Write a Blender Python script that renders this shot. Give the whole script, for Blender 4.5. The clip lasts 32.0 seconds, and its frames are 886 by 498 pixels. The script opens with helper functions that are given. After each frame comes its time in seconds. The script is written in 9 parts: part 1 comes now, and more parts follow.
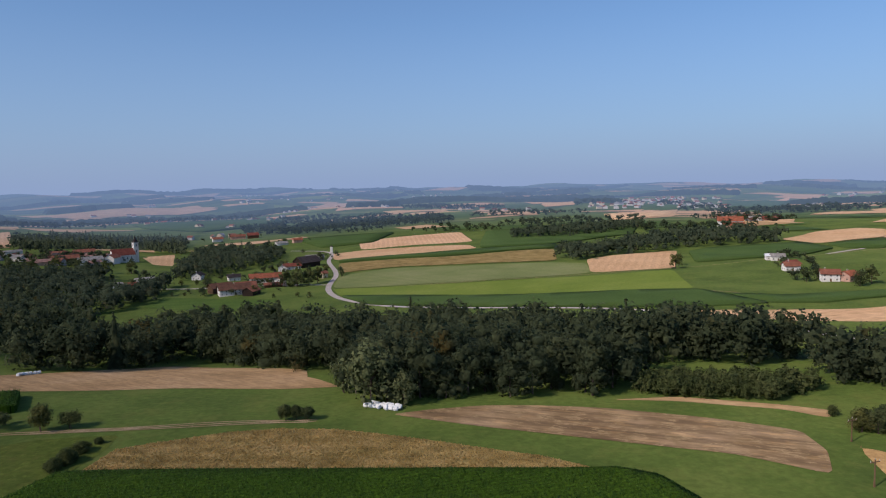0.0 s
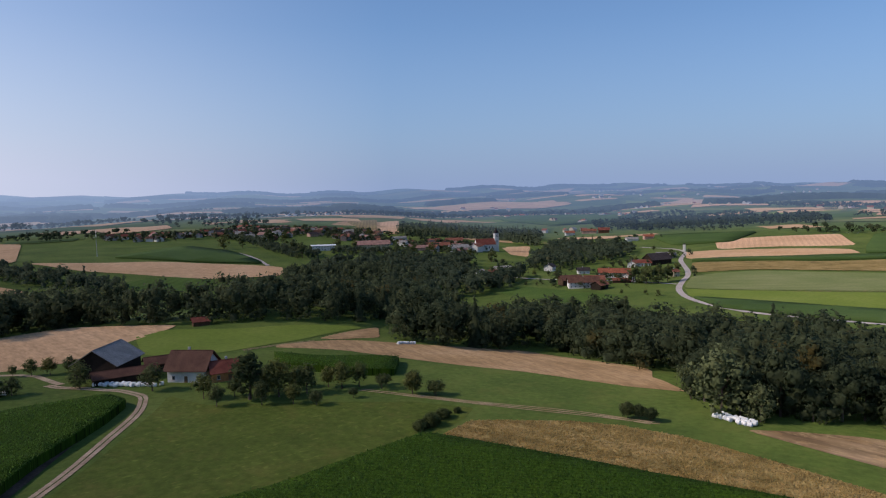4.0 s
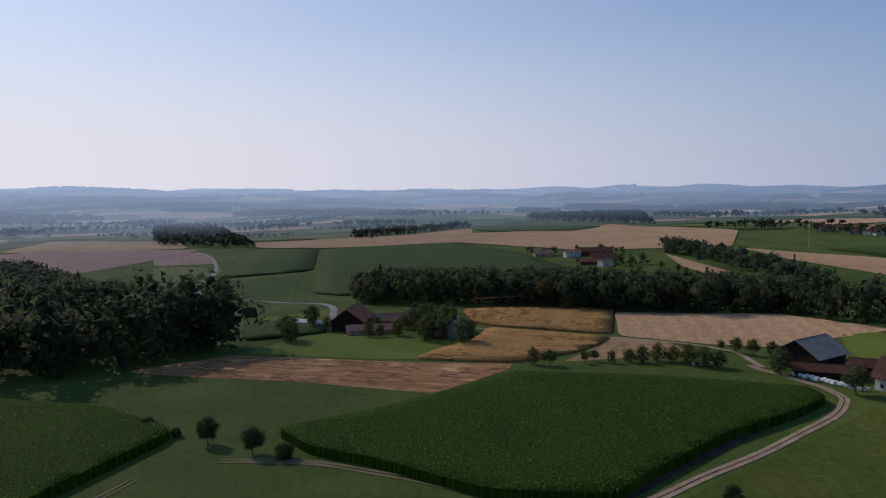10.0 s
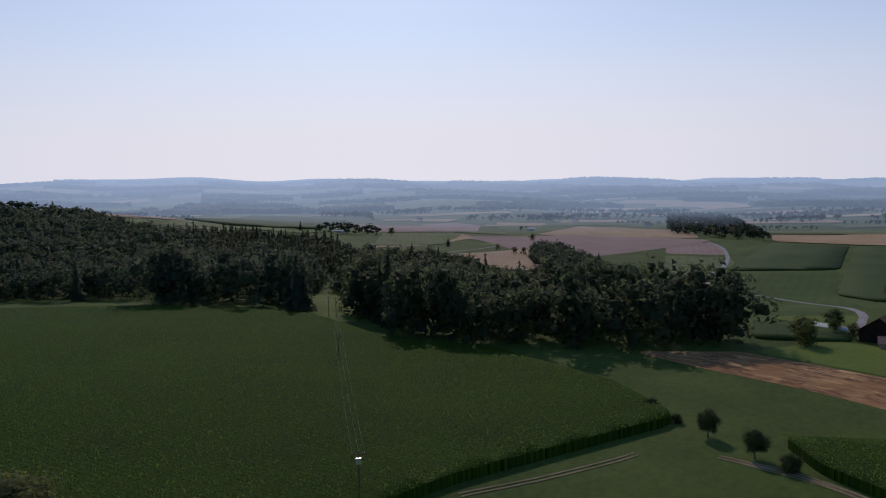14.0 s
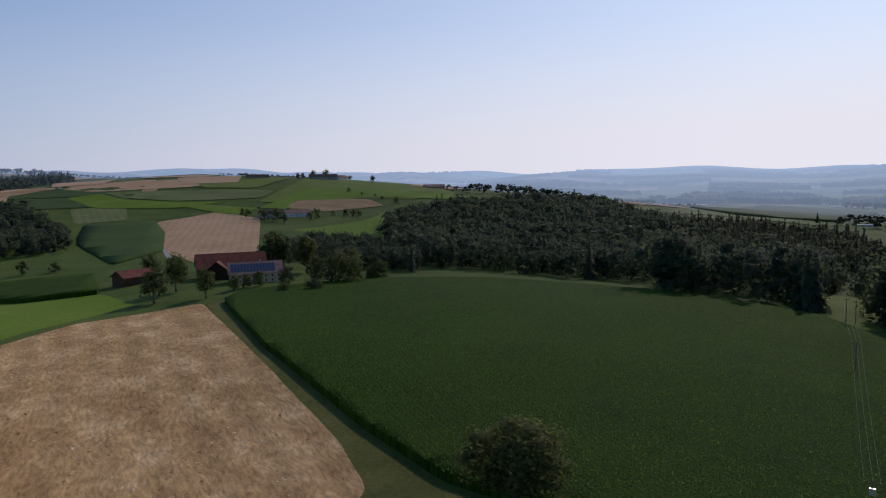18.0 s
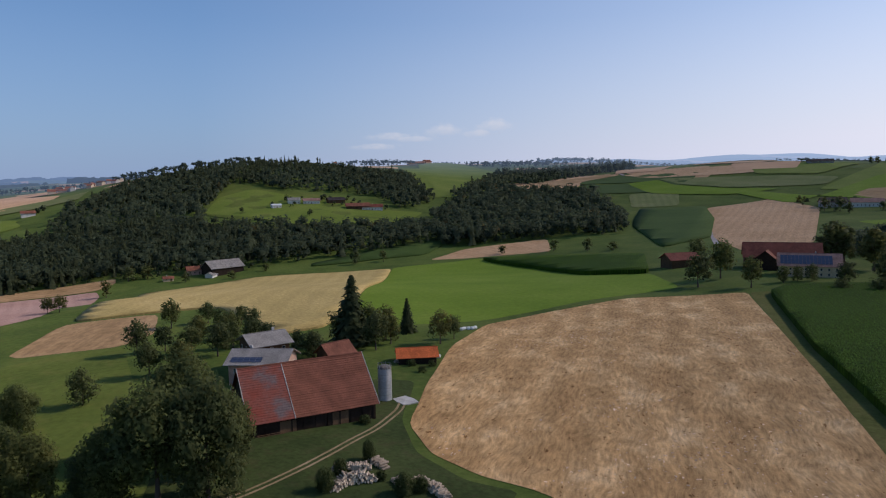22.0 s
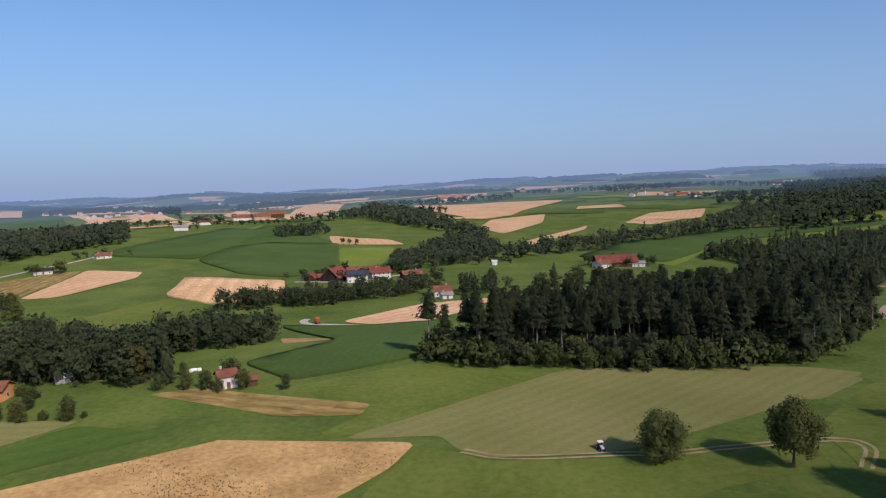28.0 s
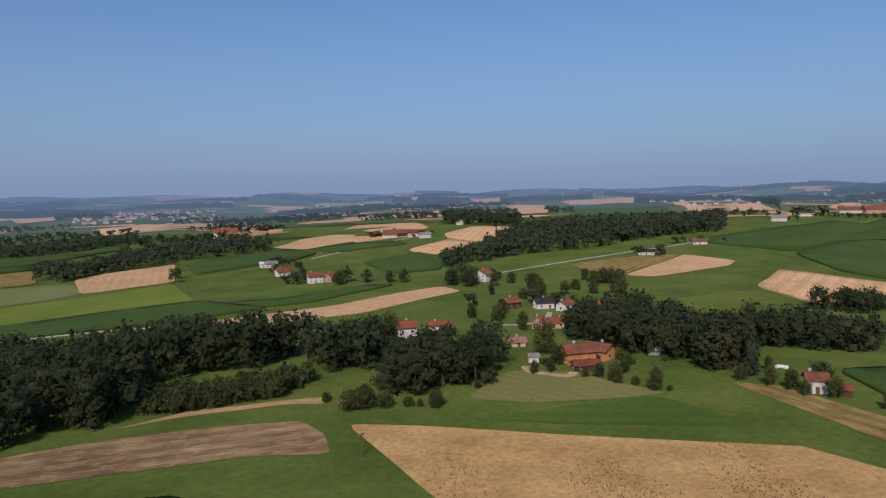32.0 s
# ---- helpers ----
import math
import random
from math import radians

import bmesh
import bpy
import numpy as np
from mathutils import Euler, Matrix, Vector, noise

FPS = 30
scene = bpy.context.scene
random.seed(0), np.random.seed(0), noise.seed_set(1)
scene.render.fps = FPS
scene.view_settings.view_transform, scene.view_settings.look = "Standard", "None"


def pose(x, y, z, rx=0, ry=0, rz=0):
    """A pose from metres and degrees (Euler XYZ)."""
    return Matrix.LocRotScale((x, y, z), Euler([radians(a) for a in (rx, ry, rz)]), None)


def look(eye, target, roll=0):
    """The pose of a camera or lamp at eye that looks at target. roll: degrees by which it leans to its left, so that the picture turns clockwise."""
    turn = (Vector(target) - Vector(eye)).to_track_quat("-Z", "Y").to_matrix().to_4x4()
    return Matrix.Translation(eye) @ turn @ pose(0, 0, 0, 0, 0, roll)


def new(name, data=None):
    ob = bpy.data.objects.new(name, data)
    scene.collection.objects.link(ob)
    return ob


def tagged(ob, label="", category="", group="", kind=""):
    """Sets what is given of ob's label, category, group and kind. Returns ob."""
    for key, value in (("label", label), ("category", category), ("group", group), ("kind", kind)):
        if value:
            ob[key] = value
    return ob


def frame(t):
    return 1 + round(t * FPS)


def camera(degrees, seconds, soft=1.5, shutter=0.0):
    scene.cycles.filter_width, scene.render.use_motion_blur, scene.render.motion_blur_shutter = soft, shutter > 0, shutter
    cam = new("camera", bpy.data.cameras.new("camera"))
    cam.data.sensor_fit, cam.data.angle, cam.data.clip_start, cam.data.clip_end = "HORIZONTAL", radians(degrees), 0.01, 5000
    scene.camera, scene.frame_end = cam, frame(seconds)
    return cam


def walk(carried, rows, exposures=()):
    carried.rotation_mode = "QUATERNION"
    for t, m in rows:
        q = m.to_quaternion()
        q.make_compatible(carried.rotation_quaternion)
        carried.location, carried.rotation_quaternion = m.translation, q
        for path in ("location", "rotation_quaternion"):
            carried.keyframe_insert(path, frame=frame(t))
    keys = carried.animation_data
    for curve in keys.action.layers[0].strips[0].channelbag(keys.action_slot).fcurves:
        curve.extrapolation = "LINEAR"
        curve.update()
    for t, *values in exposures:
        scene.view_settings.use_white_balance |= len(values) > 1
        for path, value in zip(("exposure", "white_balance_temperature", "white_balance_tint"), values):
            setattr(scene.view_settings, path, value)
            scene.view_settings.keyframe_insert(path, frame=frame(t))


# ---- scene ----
cam = camera(64.57, 32.0, soft=1.15)
PATH = [
    (0.0, pose(0.00, 0.00, 60.00, 84.805, 1.205, -0.110)),
    (0.5, pose(0.14, -0.22, 60.05, 84.828, 1.214, 2.763)),
    (1.0, pose(0.24, -0.07, 60.12, 84.836, 1.182, 5.875)),
    (1.5, pose(0.14, 0.15, 60.16, 84.845, 1.168, 9.029)),
    (2.0, pose(0.00, 0.41, 60.09, 84.867, 1.105, 12.268)),
    (2.5, pose(-0.07, 0.79, 59.95, 84.902, 1.083, 15.799)),
    (3.0, pose(-0.15, 1.07, 59.71, 84.970, 1.062, 19.781)),
    (3.5, pose(-0.20, 1.37, 59.59, 85.011, 1.147, 24.010)),
    (5.5, pose(-0.61, 1.81, 59.80, 85.049, 1.029, 39.698)),
    (6.0, pose(-0.71, 1.84, 59.71, 85.080, 1.007, 43.961)),
    (6.5, pose(-0.93, 1.81, 59.59, 85.103, 1.043, 48.334)),
    (7.0, pose(-1.13, 1.92, 59.53, 85.135, 1.013, 52.868)),
    (7.5, pose(-1.32, 1.96, 59.46, 85.144, 0.953, 57.570)),
    (8.0, pose(-1.26, 2.05, 59.39, 85.173, 0.972, 62.433)),
    (8.5, pose(-1.25, 2.12, 59.36, 85.207, 0.901, 67.307)),
    (9.0, pose(-1.37, 2.21, 59.34, 85.212, 0.897, 72.117)),
    (9.5, pose(-1.49, 2.25, 59.32, 85.202, 0.903, 77.004)),
    (10.0, pose(-1.58, 2.38, 59.27, 85.234, 0.921, 82.035)),
    (10.5, pose(-1.69, 2.30, 59.15, 85.256, 0.928, 87.139)),
    (11.0, pose(-1.73, 2.25, 59.04, 85.252, 0.938, 92.185)),
    (11.5, pose(-1.66, 2.36, 59.07, 85.218, 1.022, 97.261)),
    (12.0, pose(-1.55, 2.38, 59.19, 85.191, 1.027, 102.178)),
    (12.5, pose(-1.37, 2.32, 59.22, 85.165, 1.036, 106.973)),
    (13.0, pose(-1.38, 2.34, 59.29, 85.145, 1.040, 111.991)),
    (13.5, pose(-1.40, 2.36, 59.37, 85.119, 1.069, 117.183)),
    (14.0, pose(-1.42, 2.48, 59.50, 85.096, 1.080, 122.240)),
    (14.5, pose(-1.36, 2.75, 59.46, 85.095, 1.130, 127.073)),
    (16.5, pose(-1.37, 3.10, 59.45, 85.009, 1.176, 146.501)),
    (17.0, pose(-1.23, 3.17, 59.57, 84.981, 1.155, 151.511)),
    (17.5, pose(-1.23, 3.19, 59.58, 84.953, 1.185, 156.706)),
    (18.0, pose(-1.25, 3.04, 59.41, 84.952, 1.121, 161.882)),
    (18.5, pose(-1.30, 2.78, 59.31, 84.928, 1.095, 167.079)),
    (19.0, pose(-1.26, 2.67, 59.19, 84.899, 1.082, 172.350)),
    (19.5, pose(-1.10, 2.73, 59.08, 84.861, 1.020, 177.636)),
    (20.0, pose(-1.25, 2.54, 58.97, 84.812, 1.003, 182.862)),
    (20.5, pose(-1.48, 2.25, 58.79, 84.794, 1.038, 188.199)),
    (21.0, pose(-1.63, 2.11, 58.77, 84.744, 1.055, 193.688)),
    (21.5, pose(-1.76, 1.99, 58.75, 84.745, 1.090, 199.262)),
    (22.0, pose(-1.75, 1.70, 58.65, 84.725, 1.055, 204.751)),
    (22.5, pose(-1.51, 1.53, 58.53, 84.718, 1.031, 210.195)),
    (23.0, pose(-1.32, 1.36, 58.41, 84.687, 1.039, 216.090)),
    (23.5, pose(-1.31, 1.28, 58.36, 84.661, 1.137, 222.062)),
    (24.0, pose(-1.23, 1.25, 58.48, 84.633, 1.179, 227.757)),
    (24.5, pose(-1.18, 1.27, 58.65, 84.632, 1.299, 233.265)),
    (25.0, pose(-1.11, 1.37, 58.81, 84.640, 1.401, 238.873)),
    (25.5, pose(-1.24, 1.61, 58.91, 84.652, 1.428, 244.594)),
    (27.5, pose(-0.34, 1.57, 59.66, 84.783, 1.513, 268.207)),
    (28.0, pose(-0.32, 1.68, 59.64, 84.839, 1.504, 274.172)),
    (28.5, pose(-0.29, 1.66, 59.67, 84.895, 1.497, 280.128)),
    (29.0, pose(-0.20, 1.47, 59.57, 84.929, 1.490, 286.274)),
    (29.5, pose(-0.04, 1.36, 59.61, 84.963, 1.387, 292.440)),
    (30.0, pose(0.13, 1.33, 59.55, 84.985, 1.278, 298.507)),
    (30.5, pose(0.09, 1.37, 59.47, 85.026, 1.258, 304.652)),
    (31.0, pose(0.16, 1.50, 59.47, 85.030, 1.257, 310.936)),
    (31.5, pose(0.19, 1.63, 59.33, 85.066, 1.161, 316.553)),
    (32.0, pose(0.35, 1.73, 59.28, 85.058, 1.116, 320.344)),
]
walk(cam, PATH, exposures=((0, -0.17, 6500, 10), (3, -0.14, 6500, 10), (6, -0.17, 6500, 10), (9, -0.43, 6500, 10), (13, -0.5, 6500, 10), (17, -0.4, 6500, 10), (19, -0.45, 6500, 10), (21, -0.36, 6500, 10), (23, -0.04, 6500, 10), (25, 0.14, 6500, 10), (28, -0.08, 6500, 10), (30, -0.37, 6500, 10), (32, -0.5, 6500, 10)))

# ---- daylight: a hazy summer morning
SUN_BEARING, SUN_HEIGHT = 128.0, 37.0
world = bpy.data.worlds.new("sky")
scene.world = world
world.use_nodes = True
wn = world.node_tree.nodes
sky = wn.new("ShaderNodeTexSky")
sky.sky_type, sky.sun_disc = "NISHITA", False
sky.sun_elevation, sky.sun_rotation = radians(SUN_HEIGHT), radians(-SUN_BEARING)
sky.air_density, sky.dust_density, sky.ozone_density, sky.altitude = 1.0, 1.0, 1.5, 400
wn["Background"].inputs["Strength"].default_value = 0.1
# hazy summer air pales the sky towards the skyline, most of all on the sun's side
HAZE_BACK, HAZE_FRONT = (3.1, 4.1, 6.6), (10.7, 10.5, 11.7)
wl = world.node_tree.links.new
tc = wn.new("ShaderNodeTexCoord")
sep = wn.new("ShaderNodeSeparateXYZ")
wl(tc.outputs["Generated"], sep.inputs[0])
toward = wn.new("ShaderNodeVectorMath")
toward.operation = "DOT_PRODUCT"
toward.inputs[1].default_value = (-math.sin(radians(SUN_BEARING)), math.cos(radians(SUN_BEARING)), 0)
wl(tc.outputs["Generated"], toward.inputs[0])
side = wn.new("ShaderNodeMapRange")
side.inputs["From Min"].default_value, side.inputs["From Max"].default_value = -0.1, 1.0
wl(toward.outputs["Value"], side.inputs["Value"])
haze_tone = wn.new("ShaderNodeMix")
haze_tone.data_type = "RGBA"
haze_tone.inputs[6].default_value, haze_tone.inputs[7].default_value = (*HAZE_BACK, 1), (*HAZE_FRONT, 1)
wl(side.outputs[0], haze_tone.inputs["Factor"])
depth = wn.new("ShaderNodeValToRGB")
for pos in (0.08, 0.22, 0.4):
    depth.color_ramp.elements.new(pos)
for stop, v in zip(depth.color_ramp.elements, (0.95, 0.64, 0.24, 0.06, 0.0)):
    stop.color = (v, v, v, 1)
depth.color_ramp.elements[4].position = 0.75
wl(sep.outputs["Z"], depth.inputs[0])
lift = wn.new("ShaderNodeMix")
lift.data_type, lift.blend_type = "RGBA", "MULTIPLY"
lift.inputs["Factor"].default_value = 1.0
lift.inputs[7].default_value = (0.77, 1.09, 1.43, 1)
air = wn.new("ShaderNodeMix")
air.data_type = "RGBA"
wl(sky.outputs[0], lift.inputs[6])
glare = wn.new("ShaderNodeMath")
glare.operation, glare.use_clamp = "MULTIPLY_ADD", True
glare.inputs[1].default_value = 0.34
wl(side.outputs[0], glare.inputs[0])
wl(depth.outputs[0], glare.inputs[2])
wl(glare.outputs[0], air.inputs["Factor"])
wl(lift.outputs[2], air.inputs[6])
wl(haze_tone.outputs[2], air.inputs[7])
wl(air.outputs[2], wn["Background"].inputs[0])
sun = new("sun", bpy.data.lights.new("sun", "SUN"))
sun.data.energy, sun.data.angle, sun.data.color = 3.8, radians(0.6), (1.0, 0.85, 0.765)
sun.matrix_world = look((-math.sin(radians(SUN_BEARING)) * 10, math.cos(radians(SUN_BEARING)) * 10, 10 * math.tan(radians(SUN_HEIGHT))), (0, 0, 0))

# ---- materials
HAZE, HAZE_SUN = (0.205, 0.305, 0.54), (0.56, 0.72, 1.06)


def shader(name, build, far=False, rough=0.9, bump=None, leafy=0.0):
    """A node material. build(nodes, link) gives the colour socket; bump: (socket maker, strength, distance)."""
    m = bpy.data.materials.new(name)
    m.use_nodes = True
    nodes, link = m.node_tree.nodes, m.node_tree.links.new
    b = nodes["Principled BSDF"]
    b.inputs["Roughness"].default_value = rough
    b.inputs["Specular IOR Level"].default_value = 0.08
    b.inputs["Diffuse Roughness"].default_value = 0.75
    colour = build(nodes, link)
    link(colour, b.inputs["Base Color"])
    lit = b
    if leafy:
        b.inputs["Specular IOR Level"].default_value, b.inputs["Roughness"].default_value = 0.07, 0.75
        # thin leaves let part of the light through
        tl = nodes.new("ShaderNodeBsdfTranslucent")
        link(colour, tl.inputs[0])
        lit = nodes.new("ShaderNodeMixShader")
        lit.inputs[0].default_value = leafy
        link(b.outputs[0], lit.inputs[1])
        link(tl.outputs[0], lit.inputs[2])
        link(lit.outputs[0], nodes["Material Output"].inputs[0])
    if bump:
        maker, strength, distance = bump
        bn = nodes.new("ShaderNodeBump")
        bn.inputs["Strength"].default_value, bn.inputs["Distance"].default_value = strength, distance
        link(maker(nodes, link), bn.inputs["Height"])
        link(bn.outputs[0], b.inputs["Normal"])
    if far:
        # haze of the far air, painted over the surface as a bluish glow
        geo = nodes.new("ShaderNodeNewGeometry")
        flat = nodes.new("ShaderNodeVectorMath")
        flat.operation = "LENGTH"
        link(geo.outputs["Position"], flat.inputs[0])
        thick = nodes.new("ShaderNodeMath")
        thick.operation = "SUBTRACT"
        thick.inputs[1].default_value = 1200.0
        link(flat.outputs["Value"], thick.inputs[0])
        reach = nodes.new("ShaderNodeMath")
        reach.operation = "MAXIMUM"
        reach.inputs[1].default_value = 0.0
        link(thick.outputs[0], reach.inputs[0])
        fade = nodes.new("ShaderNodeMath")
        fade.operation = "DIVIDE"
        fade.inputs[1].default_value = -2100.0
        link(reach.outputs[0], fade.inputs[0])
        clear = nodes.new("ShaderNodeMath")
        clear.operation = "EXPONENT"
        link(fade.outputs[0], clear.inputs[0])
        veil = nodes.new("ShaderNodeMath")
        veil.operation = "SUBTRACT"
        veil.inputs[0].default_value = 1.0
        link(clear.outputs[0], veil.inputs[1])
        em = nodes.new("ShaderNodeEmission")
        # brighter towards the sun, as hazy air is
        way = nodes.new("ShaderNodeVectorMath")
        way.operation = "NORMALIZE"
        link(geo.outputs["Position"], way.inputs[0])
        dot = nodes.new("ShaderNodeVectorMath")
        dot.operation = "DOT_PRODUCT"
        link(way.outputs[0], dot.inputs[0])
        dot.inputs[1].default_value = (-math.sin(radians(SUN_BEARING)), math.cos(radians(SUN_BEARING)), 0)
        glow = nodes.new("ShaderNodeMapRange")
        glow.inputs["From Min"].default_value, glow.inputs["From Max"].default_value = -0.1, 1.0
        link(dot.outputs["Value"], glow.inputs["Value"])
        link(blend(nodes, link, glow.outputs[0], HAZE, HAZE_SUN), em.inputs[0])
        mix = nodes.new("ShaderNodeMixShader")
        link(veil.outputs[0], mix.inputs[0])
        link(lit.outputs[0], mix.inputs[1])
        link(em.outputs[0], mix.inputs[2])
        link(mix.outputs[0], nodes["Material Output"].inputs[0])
    return m


def coords(nodes, link, kind="Object", scale=(1, 1, 1)):
    tc = nodes.new("ShaderNodeTexCoord")
    mp = nodes.new("ShaderNodeMapping")
    mp.inputs["Scale"].default_value = scale
    link(tc.outputs[kind], mp.inputs["Vector"])
    return mp.outputs[0]


def speckle(nodes, link, size, detail=4.0, kind="Object", stretch=(1, 1, 1), rough=0.6):
    """Noise with grains of about size metres, 0 to 1."""
    n = nodes.new("ShaderNodeTexNoise")
    n.inputs["Scale"].default_value = 1.0
    n.inputs["Detail"].default_value, n.inputs["Roughness"].default_value = detail, rough
    link(coords(nodes, link, kind, tuple(k / size for k in stretch)), n.inputs["Vector"])
    return n.outputs["Fac"]


def ramp(nodes, link, fac, *stops):
    r = nodes.new("ShaderNodeValToRGB")
    el = r.color_ramp.elements
    while len(el) < len(stops):
        el.new(0.5)
    for e, (p, c) in zip(el, stops):
        e.position, e.color = p, (*c, 1)
    link(fac, r.inputs[0])
    return r.outputs[0]


def blend(nodes, link, fac, a, b, mode="MIX"):
    m = nodes.new("ShaderNodeMix")
    m.data_type, m.blend_type = "RGBA", mode
    for sock, v in ((m.inputs["Factor"], fac), (m.inputs[6], a), (m.inputs[7], b)):
        if isinstance(v, (int, float)):
            sock.default_value = v
        elif isinstance(v, tuple):
            sock.default_value = (*v, 1)
        else:
            link(v, sock)
    return m.outputs[2]


def rows_wave(nodes, link, width, distort=1.0):
    """Bands of that width along the field's own rows."""
    w = nodes.new("ShaderNodeTexWave")
    w.inputs["Scale"].default_value = 0.31416 / width * 1.0
    w.inputs["Distortion"].default_value, w.inputs["Detail"].default_value, w.inputs["Detail Scale"].default_value = distort, 3.0, 0.6
    link(coords(nodes, link, "UV"), w.inputs["Vector"])
    return w.outputs["Fac"]


def cooler(c):
    """A tone a little warmer and bluer than given, less of a pure green."""
    return c[0] * 1.03, c[1], c[2] * 1.06 + 0.038 * c[1] + 0.003


def soil_colour(dark, mid, light, row=0.0, amount=0.3, grain=1.2, patch=28.0, stretch=(1, 1, 1), bite=0.75):
    def build(nodes, link):
        big = speckle(nodes, link, patch, 5.0)
        c = ramp(nodes, link, big, (0.30, cooler(dark)), (0.5, cooler(mid)), (0.72, cooler(light)))
        fine = ramp(nodes, link, speckle(nodes, link, grain, 6.0, "UV", stretch), (0.3, (0.62,) * 3), (0.7, (1.3,) * 3))
        c = blend(nodes, link, bite, c, fine, "MULTIPLY")
        if row:
            band = ramp(nodes, link, rows_wave(nodes, link, row), (0.2, (0.72,) * 3), (0.8, (1.12,) * 3))
            c = blend(nodes, link, amount, c, band, "MULTIPLY")
        return c
    return build


def streaked(base, size, along, cut, tone):
    """The look with short dark or pale streaks along the rows."""
    def build(nodes, link):
        s = speckle(nodes, link, size, 3.0, "UV", (1, along, 1), 0.5)
        mask = ramp(nodes, link, s, (cut, (1, 1, 1)), (cut + 0.035, tone))
        return blend(nodes, link, 1.0, base(nodes, link), mask, "MULTIPLY")
    return build


def fine_bump(size):
    return lambda nodes, link: speckle(nodes, link, size, 5.0, "UV")


def mottled(base, tone, size, along=1.0):
    """The look with drifts of drier growth in it."""
    def build(nodes, link):
        f = ramp(nodes, link, speckle(nodes, link, size, 6.0, "UV", (1, along, 1), 0.7), (0.52, (0, 0, 0)), (0.74, (0.6,) * 3))
        return blend(nodes, link, f, base(nodes, link), tone)
    return build


def scribbled(base, size, along, width, tone):
    """The look with thin wandering lines along the rows, broken into pieces."""
    def build(nodes, link):
        s = speckle(nodes, link, size, 5.0, "UV", (1, along, 1), 0.62)
        line = ramp(nodes, link, s, (0.5 - width, (0, 0, 0)), (0.5, (1, 1, 1)), (0.5 + width, (0, 0, 0)))
        gaps = ramp(nodes, link, speckle(nodes, link, size * 3, 2.0), (0.46, (0, 0, 0)), (0.54, (1, 1, 1)))
        both_ = blend(nodes, link, 1.0, line, gaps, "MULTIPLY")
        return blend(nodes, link, both_, base(nodes, link), tone)
    return build


def brushed(browns, patch, strand, dents):
    """Straw laid over by wind and wheels: drifts of pale and brown stalks, combed in wandering strands."""
    def build(nodes, link):
        wander = nodes.new("ShaderNodeTexNoise")
        wander.inputs["Scale"].default_value, wander.inputs["Detail"].default_value = 1.0, 2.0
        link(coords(nodes, link, "UV", (1 / 20, 1 / 20, 1)), wander.inputs["Vector"])
        push = nodes.new("ShaderNodeVectorMath")
        push.operation = "MULTIPLY_ADD"
        push.inputs[1].default_value = (6.0, 6.0, 0.0)
        link(wander.outputs["Color"], push.inputs[0])
        link(coords(nodes, link, "UV"), push.inputs[2])

        def combed(size, along, detail):
            lay = nodes.new("ShaderNodeMapping")
            lay.inputs["Scale"].default_value = (1 / size, along / size, 1)
            link(push.outputs[0], lay.inputs["Vector"])
            n = nodes.new("ShaderNodeTexNoise")
            n.inputs["Scale"].default_value, n.inputs["Detail"].default_value, n.inputs["Roughness"].default_value = 1.0, detail, 0.65
            link(lay.outputs[0], n.inputs["Vector"])
            return n.outputs["Fac"]
        c = ramp(nodes, link, combed(patch, 0.55, 7.0), *((p, cooler(k)) for p, k in zip((0.34, 0.47, 0.56, 0.68), browns)))
        c = blend(nodes, link, 0.8, c, ramp(nodes, link, combed(strand, 0.22, 4.0), (0.34, (0.58,) * 3), (0.64, (1.34,) * 3)), "MULTIPLY")
        band = ramp(nodes, link, rows_wave(nodes, link, 11.0, 3.0), (0.15, (0.92,) * 3), (0.85, (1.06,) * 3))
        c = blend(nodes, link, 1.0, c, band, "MULTIPLY")
        dent = ramp(nodes, link, combed(dents, 0.5, 3.0), (0.635, (1, 1, 1)), (0.68, (0.45, 0.38, 0.32)))
        return blend(nodes, link, 1.0, c, dent, "MULTIPLY")
    return build


